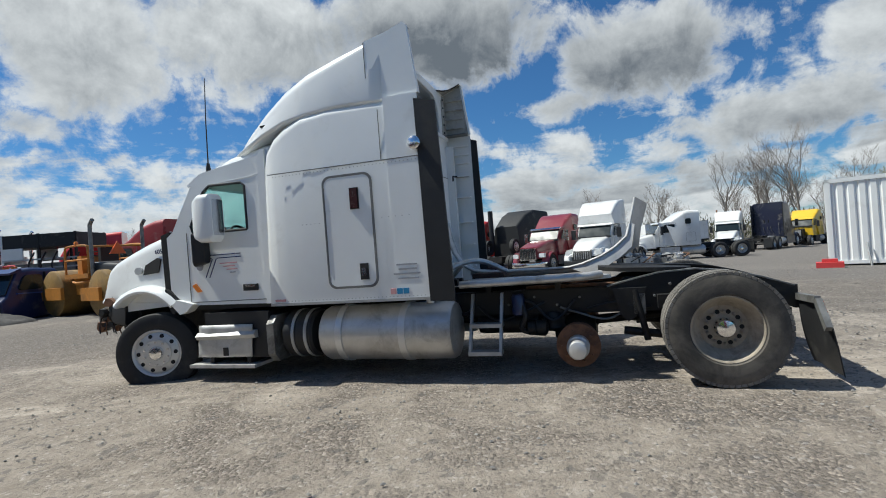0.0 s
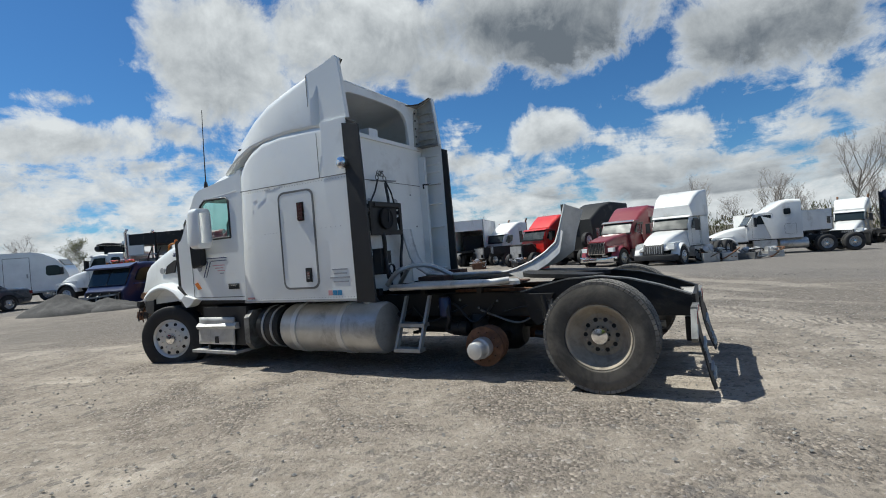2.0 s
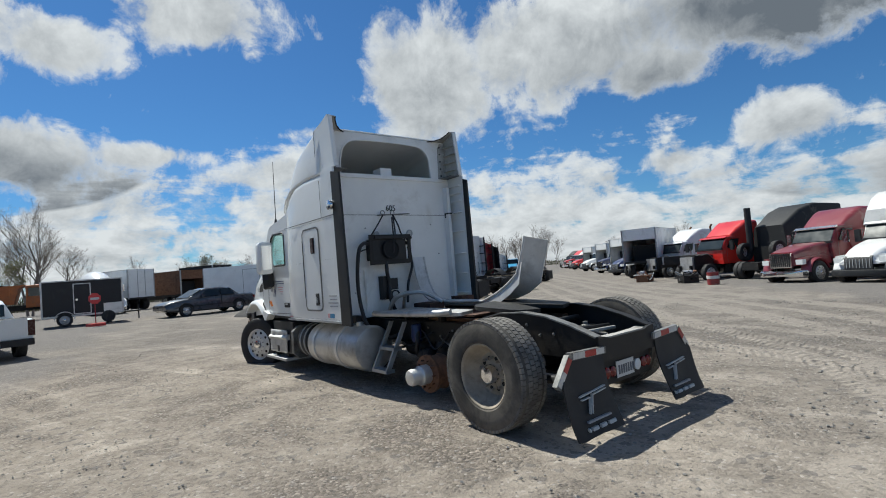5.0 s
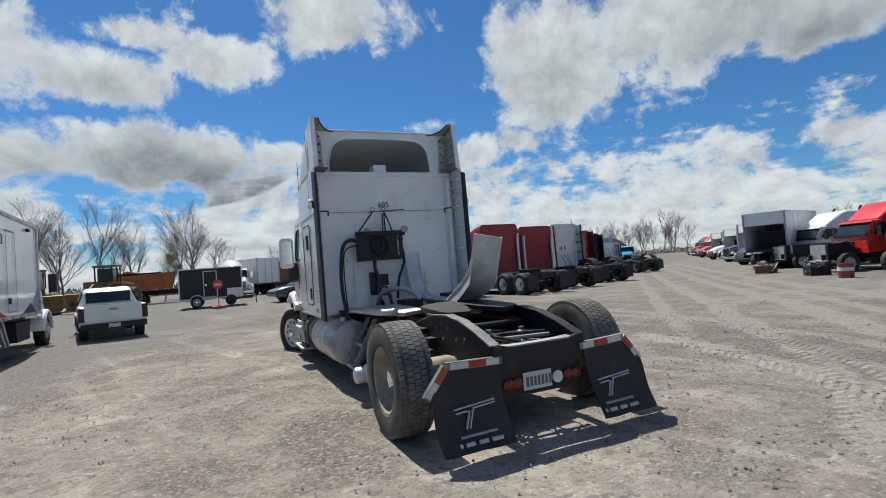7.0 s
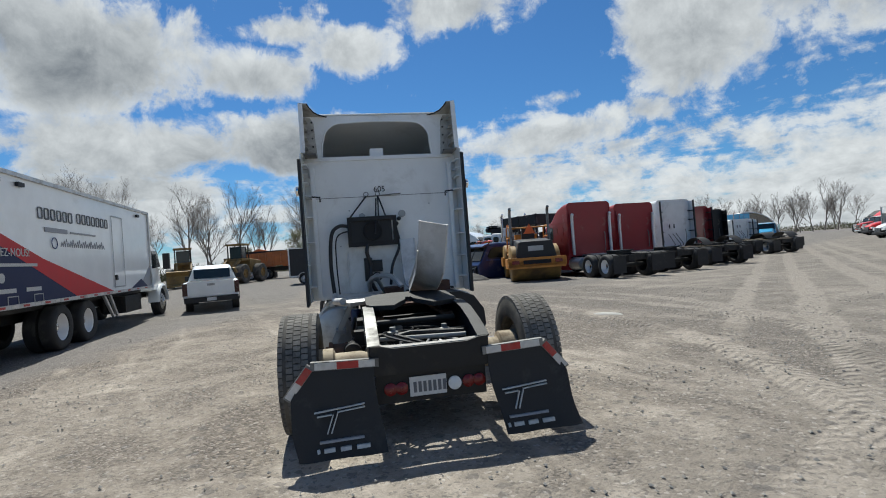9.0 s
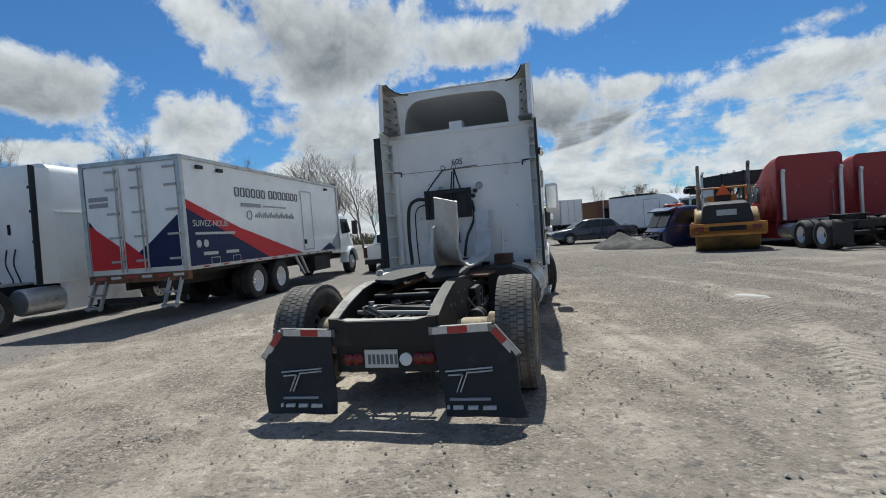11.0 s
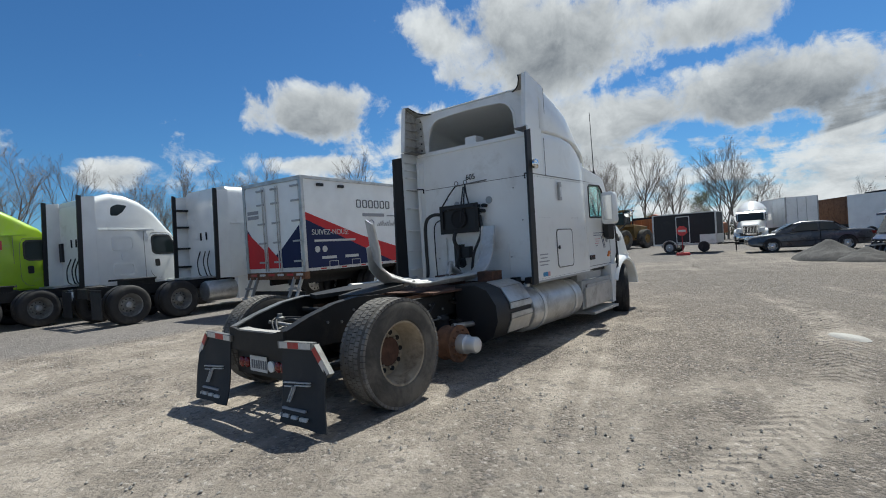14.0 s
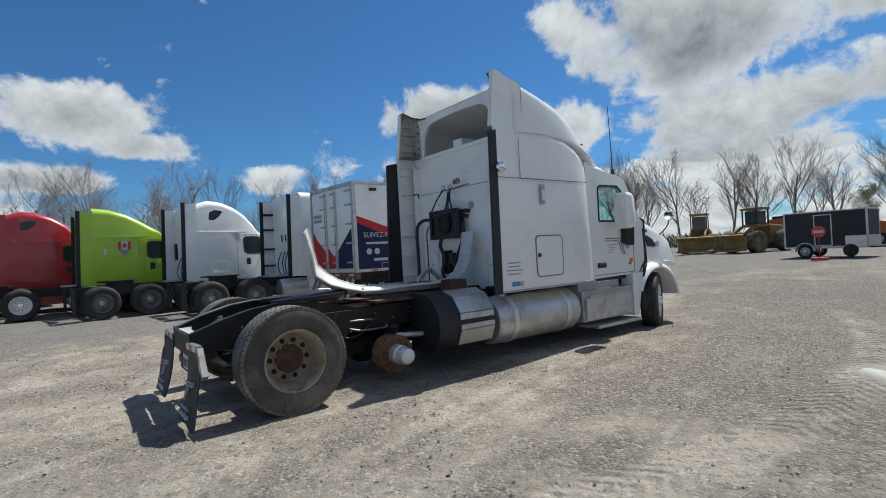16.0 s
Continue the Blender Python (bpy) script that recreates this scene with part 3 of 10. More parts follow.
def ground_material():
    m = bpy.data.materials.new("packed_gravel")
    m.use_nodes = True
    n = Nodes(m.node_tree)
    at = n.tree.nodes.new("ShaderNodeNewGeometry").outputs["Position"]
    sep = n.tree.nodes.new("ShaderNodeSeparateXYZ")
    n.link(at, sep.inputs[0])

    def polar(cx, cy):
        away = n.tree.nodes.new("ShaderNodeSeparateXYZ")
        n.link(n.map(at, move=(-cx, -cy, 0)), away.inputs[0])
        x, y = away.outputs[0], away.outputs[1]
        return n.math("SQRT", n.math("ADD", n.math("MULTIPLY", x, x), n.math("MULTIPLY", y, y))), n.math("ARCTAN2", y, x)

    # tracks run along the yard road and sweep round the truck
    north = n.map(at, (1.5, 0.05, 1.0), (0, 0, -29))
    streak_n = n.noise(north, 1.0, 5.0, 0.62, 0.25)
    lanes = n.map(at, (0.07, 1.6, 1.0), (0, 0, -15))
    streak = n.noise(lanes, 1.0, 5.0, 0.62, 0.3)
    broad = n.noise(at, 0.20, 5.0, 0.62, 0.6)
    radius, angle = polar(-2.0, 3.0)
    turn = n.tree.nodes.new("ShaderNodeCombineXYZ")
    n.link(n.math("ADD", n.math("MULTIPLY", radius, 1.6), n.math("MULTIPLY", broad, 5.0)), turn.inputs[0])
    n.link(n.math("MULTIPLY", angle, 1.1), turn.inputs[1])
    sweep = n.noise(turn.outputs[0], 1.0, 6.0, 0.66, 0.35)
    patch = n.noise(at, 0.75, 8.0, 0.68, 0.7)
    mottle = n.noise(at, 4.5, 6.0, 0.7, 0.5)
    pebble = n.noise(at, 24.0, 4.0, 0.7)
    grit = n.noise(at, 85.0, 2.0, 0.6)
    cells = n.tree.nodes.new("ShaderNodeTexVoronoi")
    cells.inputs["Scale"].default_value = 38.0
    n.link(at, cells.inputs["Vector"])
    lump = n.tree.nodes.new("ShaderNodeTexVoronoi")
    lump.inputs["Scale"].default_value = 13.0
    n.link(at, lump.inputs["Vector"])
    shade = n.tree.nodes.new("ShaderNodeSeparateXYZ")
    n.link(cells.outputs["Color"], shade.inputs[0])
    shade_big = n.tree.nodes.new("ShaderNodeSeparateXYZ")
    n.link(lump.outputs["Color"], shade_big.inputs[0])
    # packed fines, tan to pale grey
    fines = n.mix(n.ramp(mottle, (0.36, 0.0), (0.64, 1.0)), (0.250, 0.214, 0.175), (0.355, 0.312, 0.260))
    # open dark gravel
    stone = n.ramp(shade.outputs[0], (0.0, (0.118, 0.101, 0.084)), (0.55, (0.196, 0.168, 0.142)), (0.9, (0.309, 0.266, 0.224)), (1.0, (0.426, 0.366, 0.306)))
    loose = n.math("ADD", n.math("SUBTRACT", n.math("MULTIPLY", patch, 1.0), 0.13), n.math("ADD", n.math("MULTIPLY", broad, 0.34), n.math("MULTIPLY", mottle, 0.16)))
    swept = n.math("MULTIPLY", n.math("SUBTRACT", sweep, 0.5), n.ramp(n.math("DIVIDE", radius, 40.0), (0.10, 0.0), (0.20, 0.62), (0.42, 0.10)))
    loose = n.math("SUBTRACT", loose, swept)
    far = n.ramp(n.math("DIVIDE", sep.outputs[1], 60.0), (0.18, 0.0), (0.33, 1.0))
    road = n.math("MULTIPLY", far, n.ramp(streak_n, (0.46, 0.0), (0.64, 0.16)))
    cross = n.ramp(streak, (0.50, 0.0), (0.68, 0.16))
    loose = n.math("SUBTRACT", n.math("SUBTRACT", loose, road), cross)
    # straight wheel tracks up the yard road
    line = n.math("ADD", n.math("MULTIPLY", n.math("SUBTRACT", sep.outputs[0], 1.99), 0.877), n.math("MULTIPLY", n.math("SUBTRACT", sep.outputs[1], 14.42), 0.48))
    line = n.math("ADD", line, n.math("MULTIPLY", n.math("SUBTRACT", broad, 0.5), 0.7))
    rut = None
    for shift, wide in ((0.0, 0.30), (1.55, 0.36), (2.6, 0.25), (-1.2, 0.25), (3.9, 0.4)):
        one = n.ramp(n.math("DIVIDE", n.math("ABSOLUTE", n.math("SUBTRACT", line, shift)), wide), (0.4, 1.0), (1.0, 0.0))
        rut = one if rut is None else n.math("MAXIMUM", rut, one)
    rut = n.math("MULTIPLY", rut, n.ramp(n.math("DIVIDE", sep.outputs[1], 60.0), (0.15, 0.0), (0.22, 1.0)))
    loose = n.math("SUBTRACT", loose, n.math("MULTIPLY", rut, 0.36))
    worn = lugs = None
    for cx, cy, ring, wide in TRACKS:
        r, a = polar(cx, cy)
        off = n.math("SUBTRACT", n.math("ADD", r, n.math("MULTIPLY", n.math("SUBTRACT", broad, 0.5), 0.25)), ring)
        side = n.math("ABSOLUTE", off)
        band = n.ramp(n.math("DIVIDE", side, wide), (0.35, 1.0), (0.62, 0.0))
        band = n.math("MULTIPLY", band, n.ramp(n.math("ABSOLUTE", n.math("SUBTRACT", a, 1.0)), (0.75, 1.0), (1.0, 0.0)))
        bar = n.math("SINE", n.math("MULTIPLY", n.math("ADD", a, n.math("ADD", n.math("MULTIPLY", side, 0.09), n.math("MULTIPLY", mottle, 0.012))), ring * 40.0))
        lug = n.math("MULTIPLY", bar, n.math("MULTIPLY", band, n.ramp(patch, (0.40, 0.15), (0.58, 1.0))))
        worn = band if worn is None else n.math("MAXIMUM", worn, band)
        lugs = lug if lugs is None else n.math("ADD", lugs, lug)
    loose = n.math("SUBTRACT", loose, n.math("MULTIPLY", worn, 0.10))
    # coarser dark gravel north of the truck, pale scraped ground round it
    for px, py, rx, ry, more in ((2.6, 10.9, 3.4, 2.2, 0.13), (7.5, 9.5, 3.0, 3.0, 0.08), (-5.5, 1.0, 4.0, 2.0, 0.06), (-7.5, 12.5, 8.0, 5.0, 0.20), (-1.5, 10.2, 4.5, 2.6, 0.10), (6.2, 9.8, 3.6, 2.2, 0.07), (8.5, 14.0, 5.0, 5.0, 0.10), (4.6, 5.4, 2.6, 2.6, -0.07), (-0.6, 2.6, 1.8, 1.2, -0.05)):
        spot = n.tree.nodes.new("ShaderNodeMapping")
        spot.vector_type = "TEXTURE"
        spot.inputs["Location"].default_value = (px, py, 0)
        spot.inputs["Scale"].default_value = (rx, ry, 100)
        n.link(at, spot.inputs["Vector"])
        away = n.tree.nodes.new("ShaderNodeVectorMath")
        away.operation = "LENGTH"
        n.link(spot.outputs[0], away.inputs[0])
        loose = n.math("ADD", loose, n.math("MULTIPLY", n.ramp(away.outputs["Value"], (0.35, 1.0), (1.0, 0.0)), more))
    loose = n.math("SUBTRACT", loose, n.math("MULTIPLY", worn, 0.12))
    open_gravel = n.ramp(loose, (0.585, 0.0), (0.655, 0.7), (0.73, 1.0))
    base = n.mix(open_gravel, fines, stone)
    base = n.mix(n.ramp(loose, (0.42, 0.9), (0.54, 0.0)), base, (0.469, 0.412, 0.345))
    base = n.mix(n.math("MULTIPLY", lugs, 0.24, True), base, (0.198, 0.175, 0.154))
    # old grey asphalt under the parked rows
    wob = n.math("MULTIPLY", n.math("SUBTRACT", broad, 0.5), 5.0)
    south = n.math("SUBTRACT", n.math("MULTIPLY", n.math("ADD", sep.outputs[0], 0.9), -0.55), sep.outputs[1])
    east = n.math("ADD", n.math("SUBTRACT", sep.outputs[0], 2.6), n.math("MULTIPLY", n.math("SUBTRACT", sep.outputs[1], 27.0), 0.42))
    west = n.math("SUBTRACT", n.math("MULTIPLY", n.math("SUBTRACT", sep.outputs[1], 14.0), -0.30), n.math("ADD", sep.outputs[0], 6.0))
    west = n.math("MINIMUM", west, n.math("SUBTRACT", sep.outputs[1], 16.0))
    old = None
    for edge in (south, east, west):
        side = n.ramp(n.math("ADD", n.math("DIVIDE", n.math("ADD", edge, wob), 8.0), 0.4), (0.36, 0.0), (0.52, 0.8))
        old = side if old is None else n.math("MAXIMUM", old, side)
    tar = n.mix(n.ramp(patch, (0.35, 0.0), (0.65, 1.0)), (0.143, 0.137, 0.137), (0.233, 0.219, 0.212))
    base = n.mix(old, base, tar)
    # farther off the base colour is blended towards a darker grey-brown
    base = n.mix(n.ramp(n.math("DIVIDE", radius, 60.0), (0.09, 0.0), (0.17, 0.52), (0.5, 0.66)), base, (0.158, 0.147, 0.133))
    # oil and damp spots, scattered single stones
    damp = n.noise(at, 0.55, 8.0, 0.72, 1.3)
    base = n.mix(n.ramp(damp, (0.62, 0.0), (0.70, 0.6)), base, (0.109, 0.101, 0.095))
    base = n.mix(n.ramp(shade_big.outputs[1], (0.955, 0.0), (0.97, 0.6)), base, (0.129, 0.120, 0.116))
    base = n.mix(n.ramp(shade.outputs[1], (0.90, 0.0), (0.94, 0.5)), base, (0.099, 0.092, 0.088))
    base = n.mix(n.ramp(shade.outputs[2], (0.95, 0.0), (0.97, 0.4)), base, (0.572, 0.530, 0.485))
    base = n.mix(n.math("MULTIPLY", grit, 0.34), base, (0.139, 0.120, 0.107))
    p = n.tree.nodes.new("ShaderNodeBsdfPrincipled")
    # hand-sized clods and worn spots, darker and paler than the rest
    clod = n.noise(at, 11.0, 7.0, 0.72, 0.6)
    base = n.mix(n.ramp(clod, (0.28, 0.55), (0.47, 0.0)), base, (0.085, 0.078, 0.071))
    base = n.mix(n.ramp(clod, (0.56, 0.0), (0.74, 0.55)), base, (0.44, 0.405, 0.355))
    p.inputs["Roughness"].default_value = 0.93
    p.inputs["Specular IOR Level"].default_value = 0.2
    n.link(base, p.inputs["Base Color"])
    rubble = n.math("MULTIPLY", n.math("SUBTRACT", 1.0, cells.outputs["Distance"]), n.math("ADD", n.math("MULTIPLY", open_gravel, 0.8), 0.35))
    hill = n.math("ADD", n.math("ADD", n.math("ADD", n.math("MULTIPLY", pebble, 0.8), n.math("MULTIPLY", clod, 1.6)), rubble), n.math("ADD", n.math("MULTIPLY", mottle, 1.3), n.math("MULTIPLY", lugs, -0.70)))
    b = n.tree.nodes.new("ShaderNodeBump")
    b.inputs["Strength"].default_value = 0.75
    b.inputs["Distance"].default_value = 0.028
    n.link(hill, b.inputs["Height"])
    n.link(b.outputs[0], p.inputs["Normal"])
    out = n.tree.nodes.new("ShaderNodeOutputMaterial")
    n.link(p.outputs[0], out.inputs[0])
    return m


GRAVEL = ground_material()


def build_ground():
    """One sheet: fine near the truck, coarse out to the horizon."""
    near = np.linspace(-1, 1, 401)
    lane = np.sign(near) * (np.abs(near) * 18 + np.abs(near) ** 9 * 1500)
    xs, ys = lane + 2.0, lane + 6.0
    verts, faces = [], []
    for y in ys:
        for x in xs:
            dist = math.hypot(x - 2, y - 6)
            calm = 1.0 / (1.0 + (dist / 30.0) ** 2)
            bump = 0.024 * noise.noise((x * 0.45, y * 0.45, 3.1)) + 0.016 * noise.noise((x * 1.7, y * 1.7, 8.2)) + 0.010 * noise.noise((x * 4.3, y * 4.3, 1.2))
            verts.append((x, y, ground_z(x, y) + bump * calm))
    n = len(xs)
    for j in range(n - 1):
        for i in range(n - 1):
            a = j * n + i
            faces.append((a, a + 1, a + n + 1, a + n))
    me = bpy.data.meshes.new("ground")
    me.from_pydata(verts, [], faces)
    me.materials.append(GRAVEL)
    me.shade_smooth()
    ob = new("ground", me)
    tagged(ob, "packed grey and tan gravel yard with tyre tracks", "ground", kind="structure")


build_ground()
PEBBLE = mat("crushed_stone", (0.235, 0.225, 0.21), 0.9, 0, 0.45, 2.0, 90, 0.3, (0.34, 0.325, 0.30), 0.5, 0, 5)


def build_pebbles():
    """Loose crushed stone lying on the yard."""
    rng = random.Random(77)
    core = [(1, 0, 0), (-1, 0, 0), (0, 1, 0), (0, -1, 0), (0, 0, 1), (0, 0, -0.6), (0.6, 0.6, 0.5), (-0.6, -0.6, 0.5)]
    tris = [(0, 2, 6), (2, 4, 6), (4, 0, 6), (1, 3, 7), (3, 4, 7), (4, 1, 7), (1, 4, 2), (3, 0, 4), (0, 5, 2), (2, 5, 1), (1, 5, 3), (3, 5, 0)]
    verts, faces = [], []
    while len(faces) < 12 * 15000:
        x, y = rng.uniform(-9, 13), rng.uniform(-1, 17)
        if noise.noise((x * 0.7, y * 0.7, 5.0)) + rng.uniform(-0.35, 0.35) < 0.05:
            continue
        size = 0.005 + 0.017 * rng.random() ** 3
        spin, base = rng.uniform(0, 6.28), len(verts)
        c, s = math.cos(spin) * size, math.sin(spin) * size
        flat = rng.uniform(0.5, 0.9)
        z = ground_z(x, y)
        for u, v, w in core:
            k = rng.uniform(0.75, 1.25)
            verts.append((x + (u * c - v * s) * k, y + (u * s + v * c) * k * flat, z + w * size * k * 0.7 + size * 0.3))
        faces += [tuple(base + i for i in f) for f in tris]
    me = bpy.data.meshes.new("loose_stones")
    me.from_pydata(verts, [], faces)
    me.materials.append(PEBBLE)
    ob = new("loose_stones", me)
    tagged(ob, "loose grey crushed stones scattered over the gravel", "stones", kind="stuff")


build_pebbles()

# ---- the wrecked white tractor unit ----
HERO = pose(2.87, 5.66, 0.0, 0, 0, 163)


OXBLOOD = mat("dark_red_reflector", (0.045, 0.008, 0.007), 0.25, 0, 0.2, 20, 90, 0.05)


def both(fn):
    for side in (1, -1):
        fn(side)


def ribbon(path, y0, y1, thick, bm=None):
    """A bent sheet: a path in x, z drawn out across y, with a thickness."""
    pts = [Vector((p[0], 0, p[1])) for p in path]
    up, down = [], []
    for i, p in enumerate(pts):
        d = (pts[min(i + 1, len(pts) - 1)] - pts[max(i - 1, 0)]).normalized()
        nrm = Vector((-d.z, 0, d.x))
        up.append((p.x + nrm.x * thick / 2, p.z + nrm.z * thick / 2))
        down.append((p.x - nrm.x * thick / 2, p.z - nrm.z * thick / 2))
    rings = []
    for (ux, uz), (dx, dz), k in zip(up, down, range(len(pts))):
        a, b = (y0[k], y1[k]) if isinstance(y0, (list, tuple)) else (y0, y1)
        rings.append([(ux, a, uz), (ux, b, uz), (dx, b, dz), (dx, a, dz)])
    return loft(rings, bm=bm)


def arch_sweep(cx, cz, ring, a0, a1, n=16):
    """Sweep a ring of (radius, y) round the wheel's centre from angle a0 to a1."""
    rings = []
    for k in range(n + 1):
        a = radians(a0 + (a1 - a0) * k / n)
        rings.append([(cx + r * math.cos(a), y, cz + r * math.sin(a)) for r, y in ring])
    return loft(rings)


def hero_chassis(root):
    def rail(s):
        y0, y1 = sorted((s * 0.40, s * 0.47))
        yw0, yw1 = sorted((s * 0.455, s * 0.47))
        part("frame_rail", boxes((0.9, 6.9, yw0, yw1, 0.62, 0.90), (0.9, 6.9, y0, y1, 0.888, 0.902), (0.9, 6.9, y0, y1, 0.618, 0.632)), CHASSIS, root, bevel=0.003)
        side = [(-0.78, 0.62), (-0.78, 0.83), (-0.5, 0.93), (-0.2, 1.01), (0.1, 1.045), (0.45, 1.03), (0.75, 0.965), (1.0, 0.90), (1.0, 0.62)]
        part("frame_end", prism(side, "xz", *sorted((s * 0.462, s * 0.488))), CHASSIS, root, bevel=0.003)
        part("frame_flange", ribbon(side[1:8], *sorted((s * 0.40, s * 0.50)), 0.014), WORN_STEEL if s > 0 else CHASSIS, root, "worn grey frame flange", bevel=0.002)
        for bx, bz in ((0.9, 0.83), (0.78, 0.76), (0.66, 0.86), (0.52, 0.78), (0.36, 0.9), (0.2, 0.8), (0.05, 0.92), (-0.12, 0.82), (-0.3, 0.84), (1.3, 0.8), (1.55, 0.72), (1.8, 0.82), (2.1, 0.74)):
            part("bolt", lathe([(0.016, 0), (0.016, 0.014), (0.009, 0.018)], n=6), WORN_STEEL, root, m=Matrix.Translation((bx, s * 0.486, bz)) @ Matrix.Rotation(0 if s > 0 else math.pi, 4, "Z"))

    both(rail)
    notch = [(-0.48, 0.60), (0.48, 0.60), (0.48, 0.835), (0.40, 0.83), (0.30, 0.805), (-0.30, 0.805), (-0.40, 0.83), (-0.48, 0.835)]
    part("rear_crossmember", prism(notch, "yz", -0.81, -0.775), CHASSIS, root, "black end plate of the frame", bevel=0.006)
    part("rear_ledge", prism([(-0.775, -0.46), (-0.775, 0.46), (-0.62, 0.46), (-0.67, 0.25), (-0.69, 0.0), (-0.67, -0.25), (-0.62, -0.46)], "xy", 0.79, 0.81), DUSTY_STEEL, root, "dust-caked ledge of the end plate", bevel=0.003)
    for x, z in ((-0.1, 0.72), (0.45, 0.78), (1.1, 0.74), (2.1, 0.74), (3.4, 0.74)):
        part("crossmember", boxes((x - 0.05, x + 0.05, -0.45, 0.45, z - 0.10, z + 0.10)), CHASSIS, root, bevel=0.01)
    part("light_bar", boxes((-0.755, -0.70, -0.45, 0.45, 0.36, 0.60)), CHASSIS, root, "dark bar with the tail lamps", bevel=0.008)
    for y in (0.34, 0.25, -0.30, -0.39):
        part("tail_lamp", lathe([(0.052, 0), (0.052, -0.02), (0.03, -0.032), (0.004, -0.036)], "x", 18, (-0.755, y, 0.475)), RED_LENS, root, "round red tail lamp")
    part("reversing_lamp", lathe([(0.055, 0), (0.055, -0.02), (0.03, -0.03), (0.004, -0.034)], "x", 20, (-0.755, -0.185, 0.47)), WHITE_LENS, root, "round clear lamp")
    plate_ob = part("licence_plate", boxes((-0.772, -0.765, -0.115, 0.185, 0.40, 0.555)), PLATE_WHITE, root, "white licence plate", bevel=0.003)
    for k in range(7):
        y = 0.155 - k * 0.04
        part("character_bar", boxes((-0.775, -0.771, y - 0.026, y, 0.43, 0.515)), LIVERY_GREY, plate_ob)
    part("badge", lathe([(0.035, 0), (0.035, -0.006)], "x", 18, (-0.81, -0.56, 0.60)), WHITE_LENS, root)
    # axles, suspension and driveline
    def axle(x, z, drum_y, name):
        part(name, tube([(x, -drum_y, z), (x, drum_y, z)], 0.065, 14), CHASSIS, root, bevel=0)
        part("differential", lathe([(0.02, -0.2), (0.14, -0.18), (0.21, -0.08), (0.22, 0.05), (0.16, 0.2), (0.08, 0.3)], "x", 20, (x, 0.0, z)), CHASSIS, root)

    axle(0.0, 0.53, 0.95, "rear_axle")
    axle(1.33, 0.34, 0.9, "drive_axle")

    def hubs(s):
        part("brake_drum", lathe([(0.10, 0.42), (0.14, 0.55), (0.14, 0.78), (0.19, 0.80), (0.19, 0.95)] if s > 0 else [(0.10, -0.42), (0.14, -0.55), (0.14, -0.78), (0.19, -0.80), (0.19, -0.95)], "y", 28, (0, 0, 0.53)), RIM_DIRTY, root, "tan dusty brake drum")
        prof = [(0.11, 0.66), (0.205, 0.67), (0.215, 0.70), (0.20, 0.73), (0.20, 0.86), (0.225, 0.87), (0.225, 0.905), (0.13, 0.91)]
        drum = part("bare_drum", lathe([(r, s * h) for r, h in prof], "y", 32, (1.33, 0, 0.34)), RUSTY, root, "rusty brake drum without a wheel")
        for k in range(10):
            a = 2 * math.pi * k / 10
            part("stud", lathe([(0.011, 0), (0.011, 0.05)], n=6), RUSTY, drum, m=Matrix.Translation((1.33 + 0.165 * math.cos(a), s * 0.90 - (0.05 if s < 0 else 0), 0.34 + 0.165 * math.sin(a))))
        cap = [(0.115, 0.90), (0.115, 1.02), (0.105, 1.03), (0.095, 1.06), (0.098, 1.14), (0.085, 1.165), (0.05, 1.178), (0.005, 1.18)]
        part("hub_cap", lathe([(r, s * h) for r, h in cap], "y", 28, (1.33, 0, 0.34)), ALU, root, "chrome hub cap")
        for x in (0.28, 1.6):
            part("air_bag", lathe([(0.09, 0.42), (0.125, 0.46), (0.11, 0.52), (0.13, 0.58), (0.10, 0.64)], "z", 20, (x, s * 0.40, 0.0)), BLACK, root)
        part("shock_absorber", tube([(0.62, s * 0.56, 0.32), (0.72, s * 0.54, 0.86)], 0.035, 10), CHASSIS, root)
        part("spring_hanger", prism([(0.6, 0.88), (0.95, 0.88), (0.88, 0.6), (0.80, 0.52), (0.72, 0.58)], "xz", *sorted((s * 0.49, s * 0.56))), CHASSIS, root, bevel=0.01)
        part("trailing_arm", tube([(0.85, s * 0.5, 0.42), (0.4, s * 0.5, 0.36), (-0.3, s * 0.48, 0.38)], 0.045, 8), CHASSIS, root)
        part("brake_chamber", lathe([(0.05, -0.12), (0.085, -0.10), (0.085, 0.0), (0.095, 0.01), (0.085, 0.02), (0.085, 0.10), (0.03, 0.13)], "x", 18, (1.78, s * 0.55, 0.48)), CHASSIS, root)
        part("brake_chamber", lathe([(0.05, -0.12), (0.085, -0.10), (0.085, 0.0), (0.095, 0.01), (0.085, 0.02), (0.085, 0.10), (0.03, 0.13)], "x", 18, (0.32, s * 0.62, 0.62)), CHASSIS, root)

    both(hubs)
    part("drive_shaft", tube([(0.1, 0, 0.55), (1.33, 0, 0.45), (4.5, 0, 0.6)], 0.055, 12), CHASSIS, root)
    part("air_tank", lathe([(0.02, 1.75), (0.11, 1.79), (0.12, 1.85), (0.12, 2.45), (0.11, 2.5), (0.02, 2.54)], "x", 20, (0, 0.30, 0.5)), CHASSIS, root)
    part("cross_pipe", tube([(0.05, -0.38, 0.9), (0.05, 0.38, 0.9)], 0.03, 10), CHASSIS, root)
    part("cross_pipe", tube([(-0.35, -0.38, 0.82), (-0.3, 0.1, 0.84), (-0.35, 0.38, 0.8)], 0.022, 8), CHASSIS, root)
